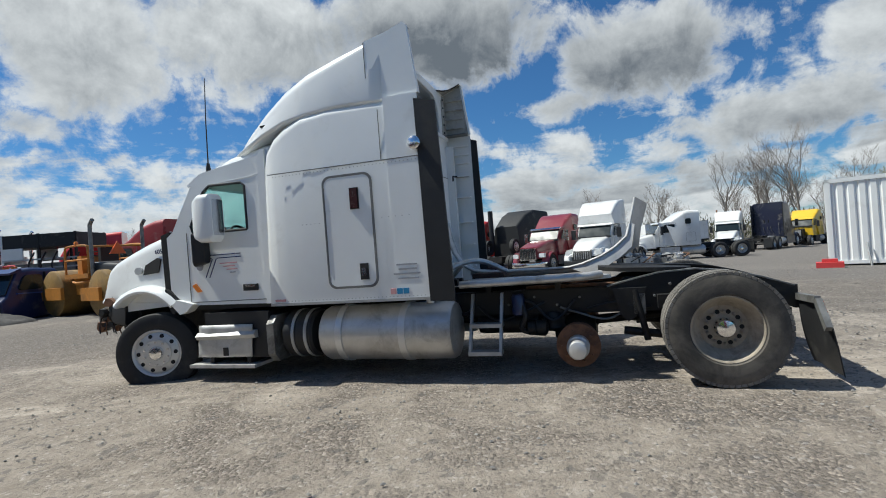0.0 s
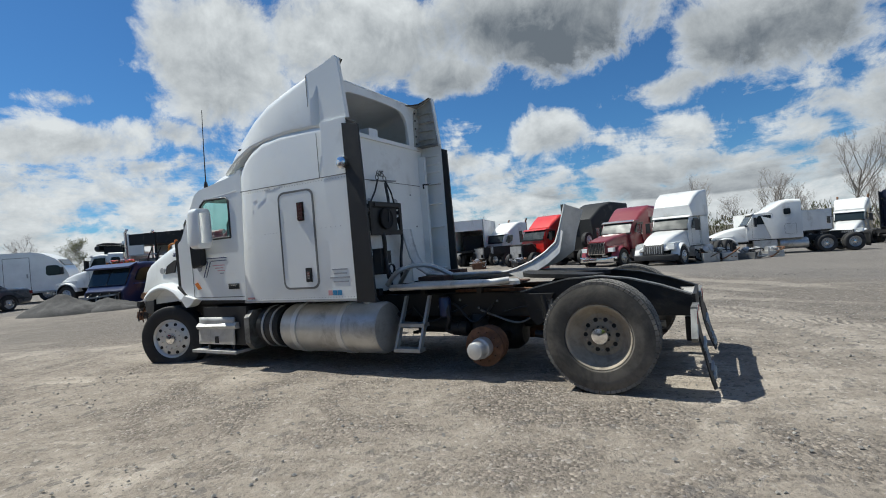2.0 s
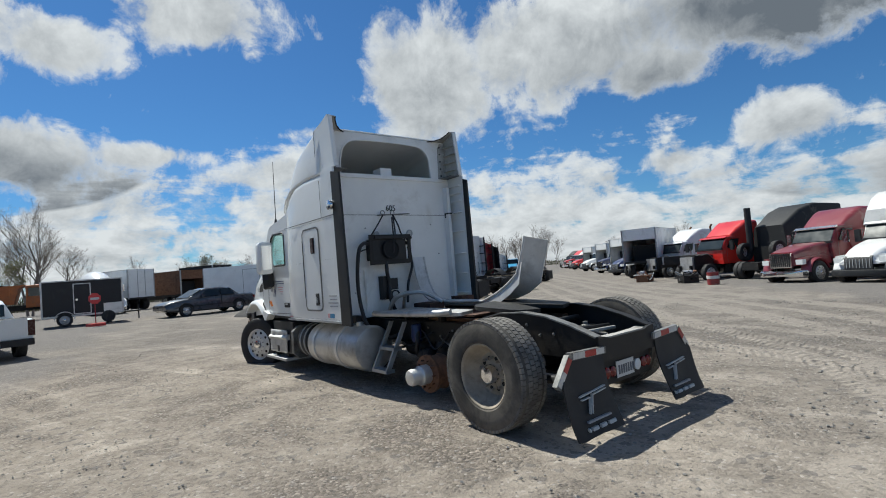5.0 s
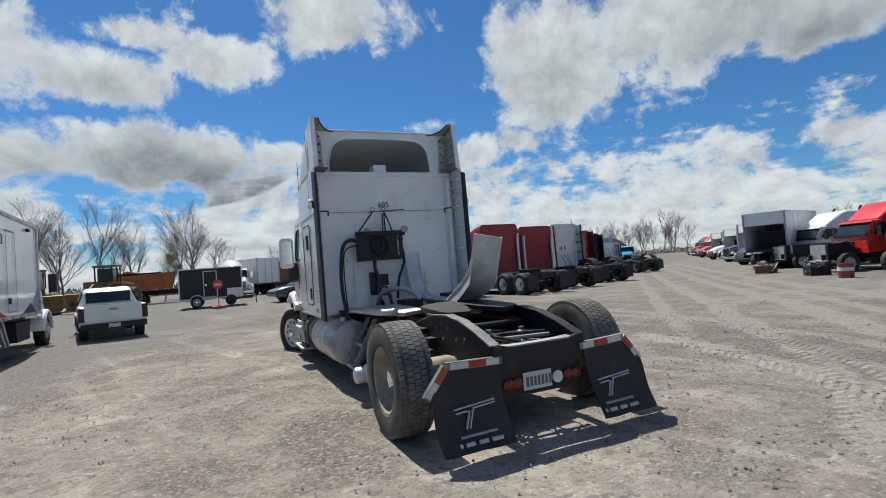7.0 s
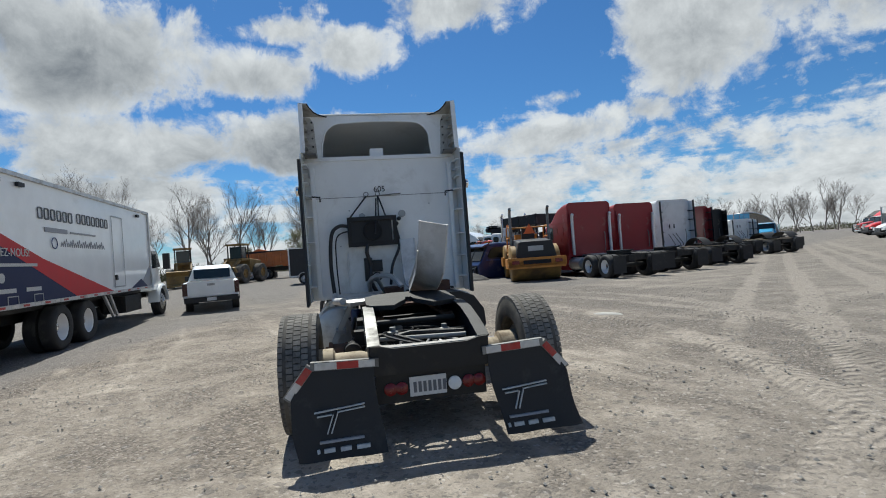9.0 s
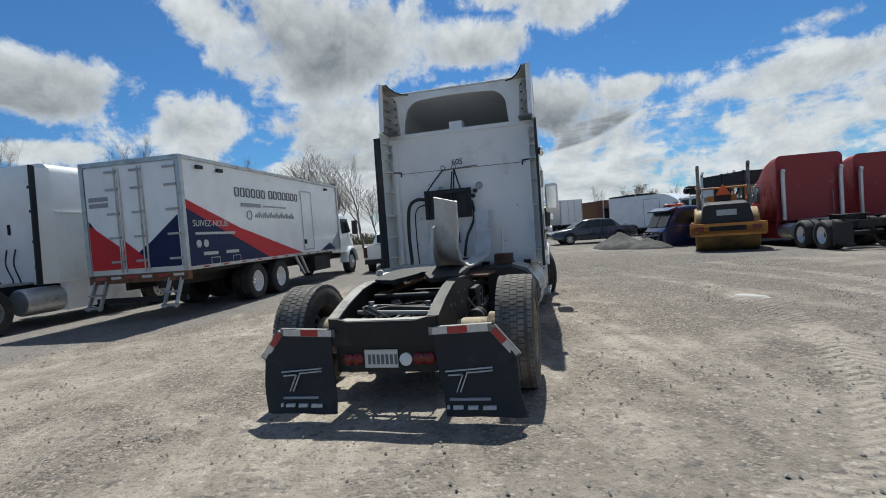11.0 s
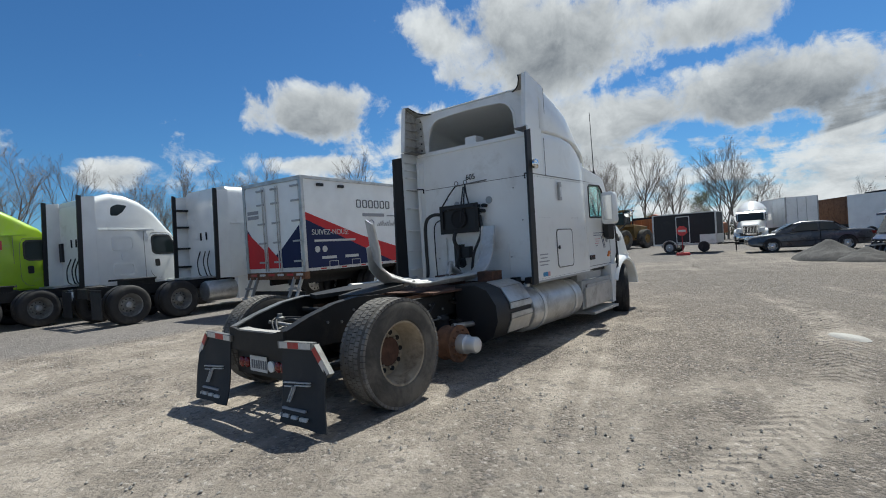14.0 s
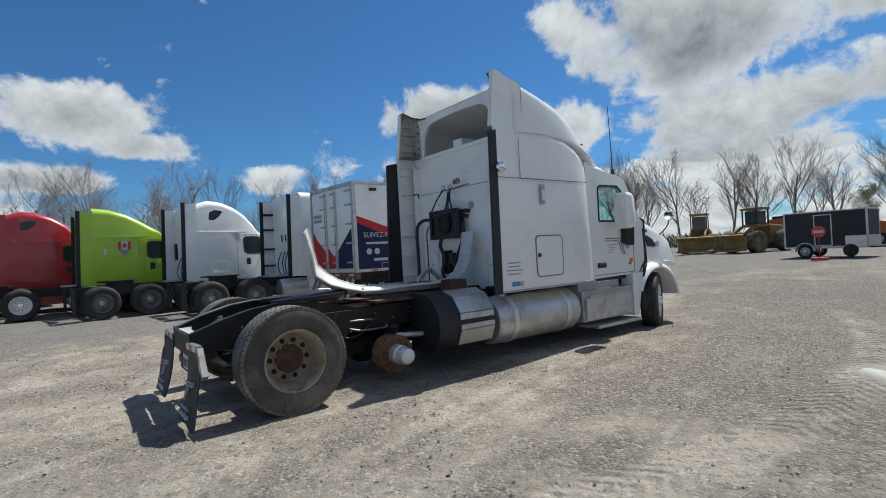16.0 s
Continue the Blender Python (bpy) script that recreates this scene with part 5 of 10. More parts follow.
def hero_sleeper(root):
    shell = [(3.18, 1.22, 1.205, 0.93, 3.15, 0.10, 0.02), (3.9, 1.22, 1.205, 0.93, 3.16, 0.11, 0.02), (4.25, 1.22, 1.20, 0.93, 3.135, 0.13, 0.02), (4.5, 1.22, 1.19, 0.93, 3.06, 0.17, 0.02), (4.66, 1.215, 1.175, 0.93, 2.97, 0.19, 0.02), (4.77, 1.20, 1.15, 0.93, 2.86, 0.2, 0.02), (4.84, 1.17, 1.10, 0.93, 2.72, 0.2, 0.02), (4.87, 1.10, 1.03, 0.94, 2.6, 0.2, 0.02)]
    part("sleeper_shell", body(shell, n=6), WHITE, root, "white sleeper cab shell", smooth=30)
    part("back_wall", prism(rounded(-1.185, 1.185, 0.95, 3.12, 0.05), "yz", 3.165, 3.20), WHITE_DULL, root, "dusty white rear wall of the sleeper", bevel=0.004)
    # panel lines on the back
    part("wall_seam", boxes((3.160, 3.166, -1.12, 1.12, 2.505, 2.513)), LINE_GREY, root)
    part("top_rail", boxes((3.13, 3.18, -1.14, 1.14, 3.085, 3.135)), WHITE_DULL, root, bevel=0.015)

    def wing(s):
        skirt = [(2.80, 0.935), (3.19, 0.935), (3.19, 3.15), (2.80, 3.15), (2.80, 3.0)]
        part("side_skirt", prism(skirt, "xz", *sorted((s * 1.195, s * 1.22))), WHITE, root, "white side extender panel", bevel=0.004)
        # the right one is torn narrow
        edge = [(2.53, 0.90), (2.805, 0.91), (2.83, 3.08), (2.60, 3.03)] if s > 0 else [(2.67, 0.915), (2.805, 0.92), (2.83, 3.10), (2.71, 3.06)]
        part("rubber_extender", prism(edge, "xz", *sorted((s * 1.205, s * 1.24))), BLACK, root, "black rubber side extender", bevel=0.006)
        for z in (1.15, 1.48, 1.82, 2.2, 2.52, 2.72, 2.85, 2.98):
            part("skirt_rib", boxes((2.84, 3.165, *sorted((s * 1.10 if z < 2.6 else s * 1.13, s * 1.197)), z, z + 0.018)), WHITE_DULL, root, bevel=0.003)
        part("skirt_post", boxes((3.05, 3.165, *sorted((s * 1.04, s * 1.10)), 0.97, 2.98)), WHITE_DULL, root, bevel=0.012)
        part("hook_bracket", tube([(2.86, s * 1.19, 2.53), (3.05, s * 1.1, 2.53), (3.06, s * 0.98, 2.52), (3.06, s * 0.98, 2.45)], 0.013, 8), BLACK, root)

    both(wing)
    # roof fairing, hollow and open to the back
    fair = [(3.20, 1.19, 1.175, 3.12, 3.82, 0.06), (3.36, 1.19, 1.17, 3.14, 3.805, 0.08), (3.77, 1.185, 1.16, 3.15, 3.715, 0.12), (4.18, 1.175, 1.135, 3.12, 3.625, 0.17), (4.51, 1.155, 1.09, 3.07, 3.505, 0.21), (4.83, 1.11, 1.03, 2.97, 3.31, 0.2), (5.08, 1.05, 0.97, 2.87, 3.11, 0.15), (5.22, 1.0, 0.92, 2.82, 2.98, 0.09), (5.33, 0.94, 0.87, 2.80, 2.87, 0.04)]
    shell_ob = part("roof_fairing", body([(*f, 0.02) for f in fair], cap=(False, True), n=7), WHITE, root, "curved white roof fairing", smooth=35)
    solid = shell_ob.modifiers.new("thick", "SOLIDIFY")
    solid.thickness, solid.offset = 0.018, 1
    arch_out = [(-1.165, 3.125), (1.165, 3.125), (1.165, 3.75), (1.10, 3.79), (0.9, 3.795), (0.5, 3.795), (0, 3.795), (-0.5, 3.795), (-0.9, 3.795), (-1.10, 3.79), (-1.165, 3.75)]
    hole = [(0.91, 3.155), (0.89, 3.36)] + arc(0.59, 3.40, 0.28, 5, 85, 6)[:] + [(0.34, 3.695), (0.04, 3.70), (-0.26, 3.695)] + arc(-0.52, 3.40, 0.28, 95, 175, 6) + [(-0.80, 3.36), (-0.82, 3.155)]
    part("arch_panel", plate(arch_out, [hole[::-1]], lambda y, z: (3.17, y, z), (0.04, 0, 0)), WHITE_DULL, root, "pale arched panel under the fairing", smooth=30)
    part("arch_bead", tube([(3.165, y, z) for y, z in hole], 0.014, 8), WHITE_DULL, root)
    part("fairing_prop", boxes((3.22, 3.45, -0.05, 0.16, 3.14, 3.27)), WHITE_DULL, root, bevel=0.006, m=Matrix.Translation((0, 0, 0.01)))
    # near-black sheet: the shade inside the fairing, put in as colour
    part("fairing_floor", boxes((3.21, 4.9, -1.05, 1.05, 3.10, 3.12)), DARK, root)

    def fin(s):
        wall = [(2.785, 3.155), (3.22, 3.15), (3.38, 3.155), (3.38, 3.80), (3.11, 3.86), (2.91, 3.93), (2.885, 3.925), (2.865, 3.88)]
        part("fairing_fin", prism(wall, "xz", *sorted((s * 1.168, s * 1.196))), WHITE, root, "white rear fin of the roof fairing", bevel=0.006)
        rings = []
        for x, inner, zo, zi in ((2.885, 1.07, 3.925, 3.915), (2.95, 1.04, 3.905, 3.875), (3.03, 0.98, 3.88, 3.825), (3.10, 0.90, 3.86, 3.80), (3.19, 0.78, 3.82, 3.795)):
            rings.append([(x, s * 1.185, zo), (x, s * inner, zi), (x, s * inner, zi - 0.014), (x, s * 1.185, zo - 0.014)])
        part("fin_roof", loft(rings), FIBRE, root, "torn fibreglass lip on top of the fin", smooth=40)
        part("fin_edge", tube([(r[1][0], r[1][1], r[1][2] - 0.007) for r in rings], 0.011, 6), DARK, root)
        part("fin_lining", prism([(2.80, 3.16), (3.17, 3.16), (3.17, 3.79), (3.10, 3.82), (2.88, 3.90)], "xz", *sorted((s * 1.158, s * 1.167))), FIBRE, root, "stained raw inside of the fin")
        part("fin_return", prism([(2.785, 3.16), (2.81, 3.16), (2.895, 3.91), (2.87, 3.91)], "xz", *sorted((s * 1.13, s * 1.168))), WHITE_DULL, root, bevel=0.004)
        web = [(1.157, 3.14), (1.157, 3.77), (1.05, 3.77), (1.0, 3.68), (0.99, 3.4), (0.97, 3.14)]
        part("fin_web", prism([(s * y, z) for y, z in web], "yz", 3.155, 3.169), FIBRE, root, "stained raw panel beside the arch", bevel=0.003)
        for z in (3.2, 3.32, 3.45, 3.58, 3.70):
            part("fin_bolt", lathe([(0.014, 0), (0.014, -0.012)], "x", 8, (3.155, s * 1.03, z)), DARK, root)
        for z in (3.26, 3.40, 3.54, 3.68):
            part("fin_rib", boxes((2.88, 3.16, *sorted((s * 1.10, s * 1.158)), z, z + 0.014)), FIBRE, root)
        part("hinge_plate", boxes((2.82, 3.16, *sorted((s * 0.98, s * 1.16)), 3.135, 3.15)), LINE_GREY, root)

    both(fin)
    for s in (1, -1):
        part("fairing_seam", prism([(3.376, 3.16), (3.384, 3.16), (3.384, 3.79), (3.376, 3.795)], "xz", *sorted((s * 1.18, s * 1.199))), LINE_GREY, root)
    sleeper_marks(root)


def hero_back_gear(root):
    """The heater unit, hoses and small fittings on the sleeper's back."""
    unit = part("heater_unit", boxes((3.02, 3.165, -0.08, 0.56, 1.79, 2.11)), BLACK, root, "black heater unit on the rear wall", bevel=0.02)
    part("unit_frame", plate([(-0.16, 1.72), (0.60, 1.72), (0.60, 2.18), (-0.16, 2.18)], [[(-0.10, 1.79), (-0.10, 2.11), (0.54, 2.11), (0.54, 1.79)]], lambda y, z: (2.985, y, z), (0.02, 0, 0)), CHASSIS, unit)
    part("fan_housing", lathe([(0.15, 3.0), (0.15, 2.975), (0.135, 2.97), (0.12, 2.985), (0.01, 2.99)], "x", 26, (0, 0.22, 1.95)), DARK, unit, "black fan housing")
    part("unit_top", boxes((2.97, 3.17, -0.10, 0.5, 2.12, 2.16)), BLACK, unit, bevel=0.008)
    for y in (-0.17, -0.21):
        part("connector", lathe([(0.03, 3.16), (0.03, 3.06), (0.02, 3.04)], "x", 12, (0, y, 2.05 - (y + 0.17) * 2)), BLACK, unit)
    for a, b in (((3.05, 0.28, 2.50), (3.0, 0.56, 2.16)), ((3.05, 0.10, 2.50), (3.0, 0.12, 2.0)), ((3.05, 0.10, 2.50), (2.99, 0.0, 2.16)), ((3.04, 0.13, 2.46), (2.98, 0.18, 1.9))):
        part("hanging_strap", tube([a, Vector(a).lerp(Vector(b), 0.5) + Vector((-0.02, 0, 0)), b], 0.012, 8), HOSE, root)
    part("hook_rod", tube([(3.13, 0.33, 2.50), (3.12, 0.0, 2.515), (3.12, -0.27, 2.53)], 0.010, 8), WORN_STEEL, root)
    for y in (0.28, 0.10):
        part("hook_ring", tube([(3.06, y + 0.035 * math.cos(a * math.pi / 6), 2.53 + 0.035 * math.sin(a * math.pi / 6)) for a in range(13)], 0.007, 6), WORN_STEEL, root)
    part("round_vent", lathe([(0.058, 3.166), (0.058, 3.150), (0.045, 3.145), (0.04, 3.152), (0.005, 3.152)], "x", 24, (0, -0.27, 2.21)), GREY_METAL, root, "round grey vent")
    part("round_vent", lathe([(0.05, 3.166), (0.05, 3.150), (0.04, 3.146), (0.005, 3.15)], "x", 24, (0, 0.36, 2.20)), GREY_METAL, root)
    lettering("605", 0.125, on_back(3.158, 0.06, 2.615), BLACK, root, "unit_number", 0.003)
    # hoses
    part("air_hose", tube(smooth_path([(3.05, 0.56, 2.04), (2.95, 0.72, 2.05), (2.9, 0.84, 1.92), (2.92, 0.88, 1.5), (2.9, 0.86, 1.1), (2.78, 0.82, 0.82), (2.62, 0.62, 0.66), (2.55, 0.42, 0.72), (2.7, 0.3, 0.86)], 8), 0.028, 10), HOSE, root, "thick black hose")
    part("air_hose", tube(smooth_path([(3.08, 0.5, 1.98), (3.05, 0.76, 1.9), (3.06, 0.80, 1.5), (3.05, 0.78, 0.98)], 8), 0.010, 8), HOSE, root)
    part("air_hose", tube(smooth_path([(3.02, 0.3, 1.78), (2.98, 0.33, 1.62), (3.02, 0.28, 1.42), (2.98, 0.30, 1.2), (3.0, 0.22, 1.0)], 6), 0.03, 8), HOSE, root)
    part("air_hose", tube(smooth_path([(3.06, -0.15, 1.98), (3.02, -0.18, 1.7), (2.98, -0.05, 1.4), (2.96, 0.0, 1.1)], 6), 0.022, 8), HOSE, root)
    part("junction_box", boxes((3.05, 3.165, 0.10, 0.36, 1.32, 1.50)), BLACK, root, bevel=0.012)
    part("junction_box", boxes((3.03, 3.165, 0.26, 0.38, 1.18, 1.54)), BLACK, root, bevel=0.012)
    part("hose_coil", tube([(3.0 - 0.001 * k, 0.2 + 0.07 * math.cos(k * 0.7), 1.24 + 0.07 * math.sin(k * 0.7)) for k in range(28)], 0.010, 6), HOSE, root)
    for y, z0, z1 in ((0.62, 1.0, 1.66), (-0.58, 1.0, 1.5)):
        part("wall_conduit", tube([(3.14, y, z0), (3.14, y, z1)], 0.014, 8), WHITE_DULL, root)
    for y, z in ((0.80, 1.32), (0.72, 1.75), (-0.85, 1.85), (-0.72, 2.35), (0.55, 2.3), (-0.62, 1.3)):
        part("stud", lathe([(0.012, 3.168), (0.012, 3.15)], "x", 8, (0, y, z)), GREY_METAL, root)
    for y in (0.85, 0.45, -0.30, -0.7, -0.95):
        part("wall_foot", boxes((3.02, 3.17, y - 0.05, y + 0.05, 0.90, 0.99)), CHASSIS, root, bevel=0.01)
    # deck behind the sleeper
    deck = [(0.95, 0.62), (1.1, 0.30), (2.55, 0.16), (2.6, 0.55), (2.56, 0.84), (1.3, 0.80)]
    part("deck_plate", prism(deck, "xy", 1.005, 1.045), ALU_DULL, root, "dull aluminium deck plate", bevel=0.008)
    part("deck_edge", tube(smooth_path([(2.58, 0.84, 1.03), (1.9, 0.82, 1.035), (1.3, 0.79, 1.045), (1.05, 0.70, 1.06)]), 0.042, 10), ALU_DULL, root)
    for x in (1.5, 2.3):
        part("deck_post", boxes((x, x + 0.06, 0.42, 0.5, 0.9, 1.01)), CHASSIS, root, bevel=0.005)
    part("bent_bracket", tube(smooth_path([(3.0, 0.32, 1.02), (2.78, 0.30, 1.22), (2.5, 0.05, 1.26), (2.2, -0.1, 1.10)]), 0.035, 8), ALU_DULL, root)
    part("bent_bracket", tube([(2.95, 0.10, 1.0), (2.7, 0.22, 1.23)], 0.03, 8), ALU_DULL, root)
    part("rusty_block", boxes((2.2, 2.6, -0.12, 0.14, 0.93, 1.10)), DECK_RUST, root, "rusty steel bracket", bevel=0.015)
    part("rusty_block", boxes((2.3, 2.55, -0.80, -0.55, 0.93, 1.14)), DECK_RUST, root, bevel=0.015)
    part("rusty_plate", prism([(1.25, -0.6), (2.7, -0.7), (2.75, 0.1), (1.2, 0.2)], "xy", 0.935, 0.96), DECK_RUST, root, "rust-brown deck sheet", bevel=0.004)


def hero_cab(root):
    side = [(4.87, 0.95), (6.22, 0.97), (6.42, 1.18), (6.43, 1.86), (6.33, 1.93), (5.93, 2.58), (5.80, 2.64), (4.87, 2.78)]
    hole = [(5.17, 1.88), (5.17, 2.42), (5.22, 2.46), (5.70, 2.47), (5.80, 2.40), (6.03, 1.98), (6.0, 1.88)]
    for s in (1, -1):
        part("cab_side", plate(side, [hole[::-1]], lambda x, z: (x, s * 1.08, z), (0, -s * 0.05, 0)), WHITE, root, "white cab side with the door", smooth=30)
        part("window_seal", tube([(x, s * 1.08, z) for x, z in hole + hole[:1]], 0.016, 8), BLACK, root, "black window seal")
        pane = part("side_window", prism(hole, "xz", *sorted((s * 1.05, s * 1.056))), GLASS, root, "teal tinted side window")
        pane.visible_shadow = False
        for x0, x1, z0, z1 in ((4.935, 4.945, 1.0, 2.6), (4.94, 6.1, 1.0, 1.01), (6.10, 6.11, 1.0, 1.9)):
            part("door_gap", boxes((x0, x1, *sorted((s * 1.078, s * 1.084)), z0, z1)), LINE_GREY, root)
        part("door_handle", boxes((5.07, 5.28, *sorted((s * 1.078, s * 1.10)), 1.12, 1.20)), BLACK, root, "black door handle", bevel=0.012)
        part("handle_grip", boxes((5.09, 5.24, *sorted((s * 1.10, s * 1.112)), 1.165, 1.192)), CHROME, root, bevel=0.006)
        y0, y1 = sorted((s * 1.078, s * 1.0845))
        for x0, x1, z0, z1 in ((5.30, 5.91, 1.585, 1.597), (5.30, 5.66, 1.545, 1.556), (5.74, 5.91, 1.545, 1.556)):
            part("logo_line", boxes((x0, x1, y0, y1, z0, z1)), PRINT_NAVY, root)
        for k in range(2):
            x = 5.66 + k * 0.06
            part("logo_line", prism([(x, 1.545), (x + 0.014, 1.545), (x + 0.134, 1.31), (x + 0.12, 1.31)], "xz", y0, y1), PRINT_NAVY, root)
        for k in range(4):
            part("print_bar", boxes((5.36 + 0.03 * (k % 2), 5.62 - 0.05 * k, y0, y1, 1.475 - k * 0.04, 1.488 - k * 0.04)), PRINT_PINK if k < 3 else PRINT_GREY, root)
        part("round_decal", lathe([(0.055, s * 1.078), (0.055, s * 1.0845)], "y", 20, (5.93, 0, 1.46)), PRINT_GREY, root)
        part("side_marker", prism([(5.92, 1.14), (5.98, 1.13), (6.06, 1.22), (6.0, 1.24)], "xz", *sorted((s * 1.078, s * 1.10))), AMBER, root, "amber side marker", bevel=0.006)
        part("pillar_fairing", prism([(4.84, 0.95), (4.95, 0.95), (4.95, 2.7), (4.90, 2.82), (4.84, 2.82)], "xz", *sorted((s * 1.06, s * 1.105))), WHITE, root, bevel=0.015)
        mirror = part("mirror", body([(5.38, 0.10, 0.10, 1.80, 2.27, 0.05, 0.05), (5.42, 0.125, 0.125, 1.74, 2.32, 0.07, 0.07), (5.58, 0.125, 0.12, 1.74, 2.32, 0.07, 0.07), (5.66, 0.10, 0.095, 1.78, 2.27, 0.06, 0.06), (5.70, 0.06, 0.06, 1.83, 2.2, 0.04, 0.04)]), WHITE, root, "white mirror housing", m=Matrix.Translation((0, s * 1.33, 0)))
        part("mirror_glass", boxes((5.374, 5.38, -0.085, 0.085, 1.82, 2.25)), CHROME, mirror)
        part("mirror_arm", loft([section(5.74, 0.05, 0.05, 1.50, 1.84, 0.03, 0.03, yc=s * 1.15), section(5.86, 0.08, 0.09, 1.46, 1.88, 0.04, 0.04, yc=s * 1.18), section(5.97, 0.04, 0.04, 1.50, 1.80, 0.03, 0.03, yc=s * 1.12)]), BLACK, root, "black mirror arm")
        base = (5.78, s * 0.97, 2.66)
        part("antenna_base", lathe([(0.035, 0), (0.03, 0.06), (0.018, 0.12)], "z", 12, base), BLACK, root)
        part("antenna", tube([(5.78, s * 0.97, 2.72), (5.765, s * 0.97, 3.3), (5.73, s * 0.975, 3.87)], 0.009, 6, ends=0.005), BLACK, root, "long whip antenna")
    roof = [(4.80, 1.085, 1.02, 2.55, 2.93, 0.16), (5.1, 1.085, 1.02, 2.5, 2.90, 0.17), (5.45, 1.085, 1.0, 2.48, 2.83, 0.16), (5.7, 1.08, 0.98, 2.47, 2.74, 0.13), (5.86, 1.05, 0.95, 2.47, 2.65, 0.08), (5.95, 1.0, 0.92, 2.50, 2.58, 0.03)]
    part("cab_roof", body([(*r, 0.02) for r in roof], n=6), WHITE, root, "white cab roof", smooth=35)
    for y in (-0.6, -0.3, 0, 0.3, 0.6):
        part("roof_lamp", lathe([(0.05, 0), (0.045, 0.03), (0.02, 0.045)], "z", 14, (5.72, y, 2.735)), AMBER, root, "amber roof lamp")
    part("sun_visor", prism([(5.90, 2.60), (6.12, 2.50), (6.13, 2.53), (5.92, 2.66)], "xz", -0.98, 0.98), WHITE, root, "white sun visor", bevel=0.006)
    shield = part("windscreen", prism([(5.93, 2.55), (6.36, 1.90), (6.365, 1.905), (5.936, 2.555)], "xz", -1.03, 1.03), GLASS, root, "tinted windscreen")
    shield.visible_shadow = False
    part("cowl", prism([(6.30, 0.98), (6.44, 0.98), (6.46, 1.86), (6.34, 1.92), (6.28, 1.9)], "xz", -1.03, 1.03), BLACK, root, "dark gap behind the hood", bevel=0.01)
    part("dashboard", prism([(5.95, 1.0), (6.30, 1.0), (6.30, 1.88), (6.05, 1.80), (5.92, 1.6)], "xz", -1.0, 1.0), DARK, root, bevel=0.02)
    part("inner_wall", boxes((4.88, 4.92, -1.03, 1.03, 0.96, 2.6)), SEAT, root)
    part("steering_wheel", tube([(5.72 + 0.10 * math.cos(k * math.pi / 10), 0.48 + 0.22 * math.sin(k * math.pi / 10), 1.78 + 0.20 * math.cos(k * math.pi / 10)) for k in range(21)], 0.016, 8), BLACK, root)
    for y in (0.5, -0.5):
        part("cab_seat", boxes((5.0, 5.5, y - 0.27, y + 0.27, 1.25, 1.45), (4.98, 5.14, y - 0.26, y + 0.26, 1.4, 1.92)), SEAT, root, "dark cloth driver seat", bevel=0.04)


def hood_half(x):
    return 1.03 - 0.17 * max(0.0, (x - 6.6) / 1.3) ** 1.8


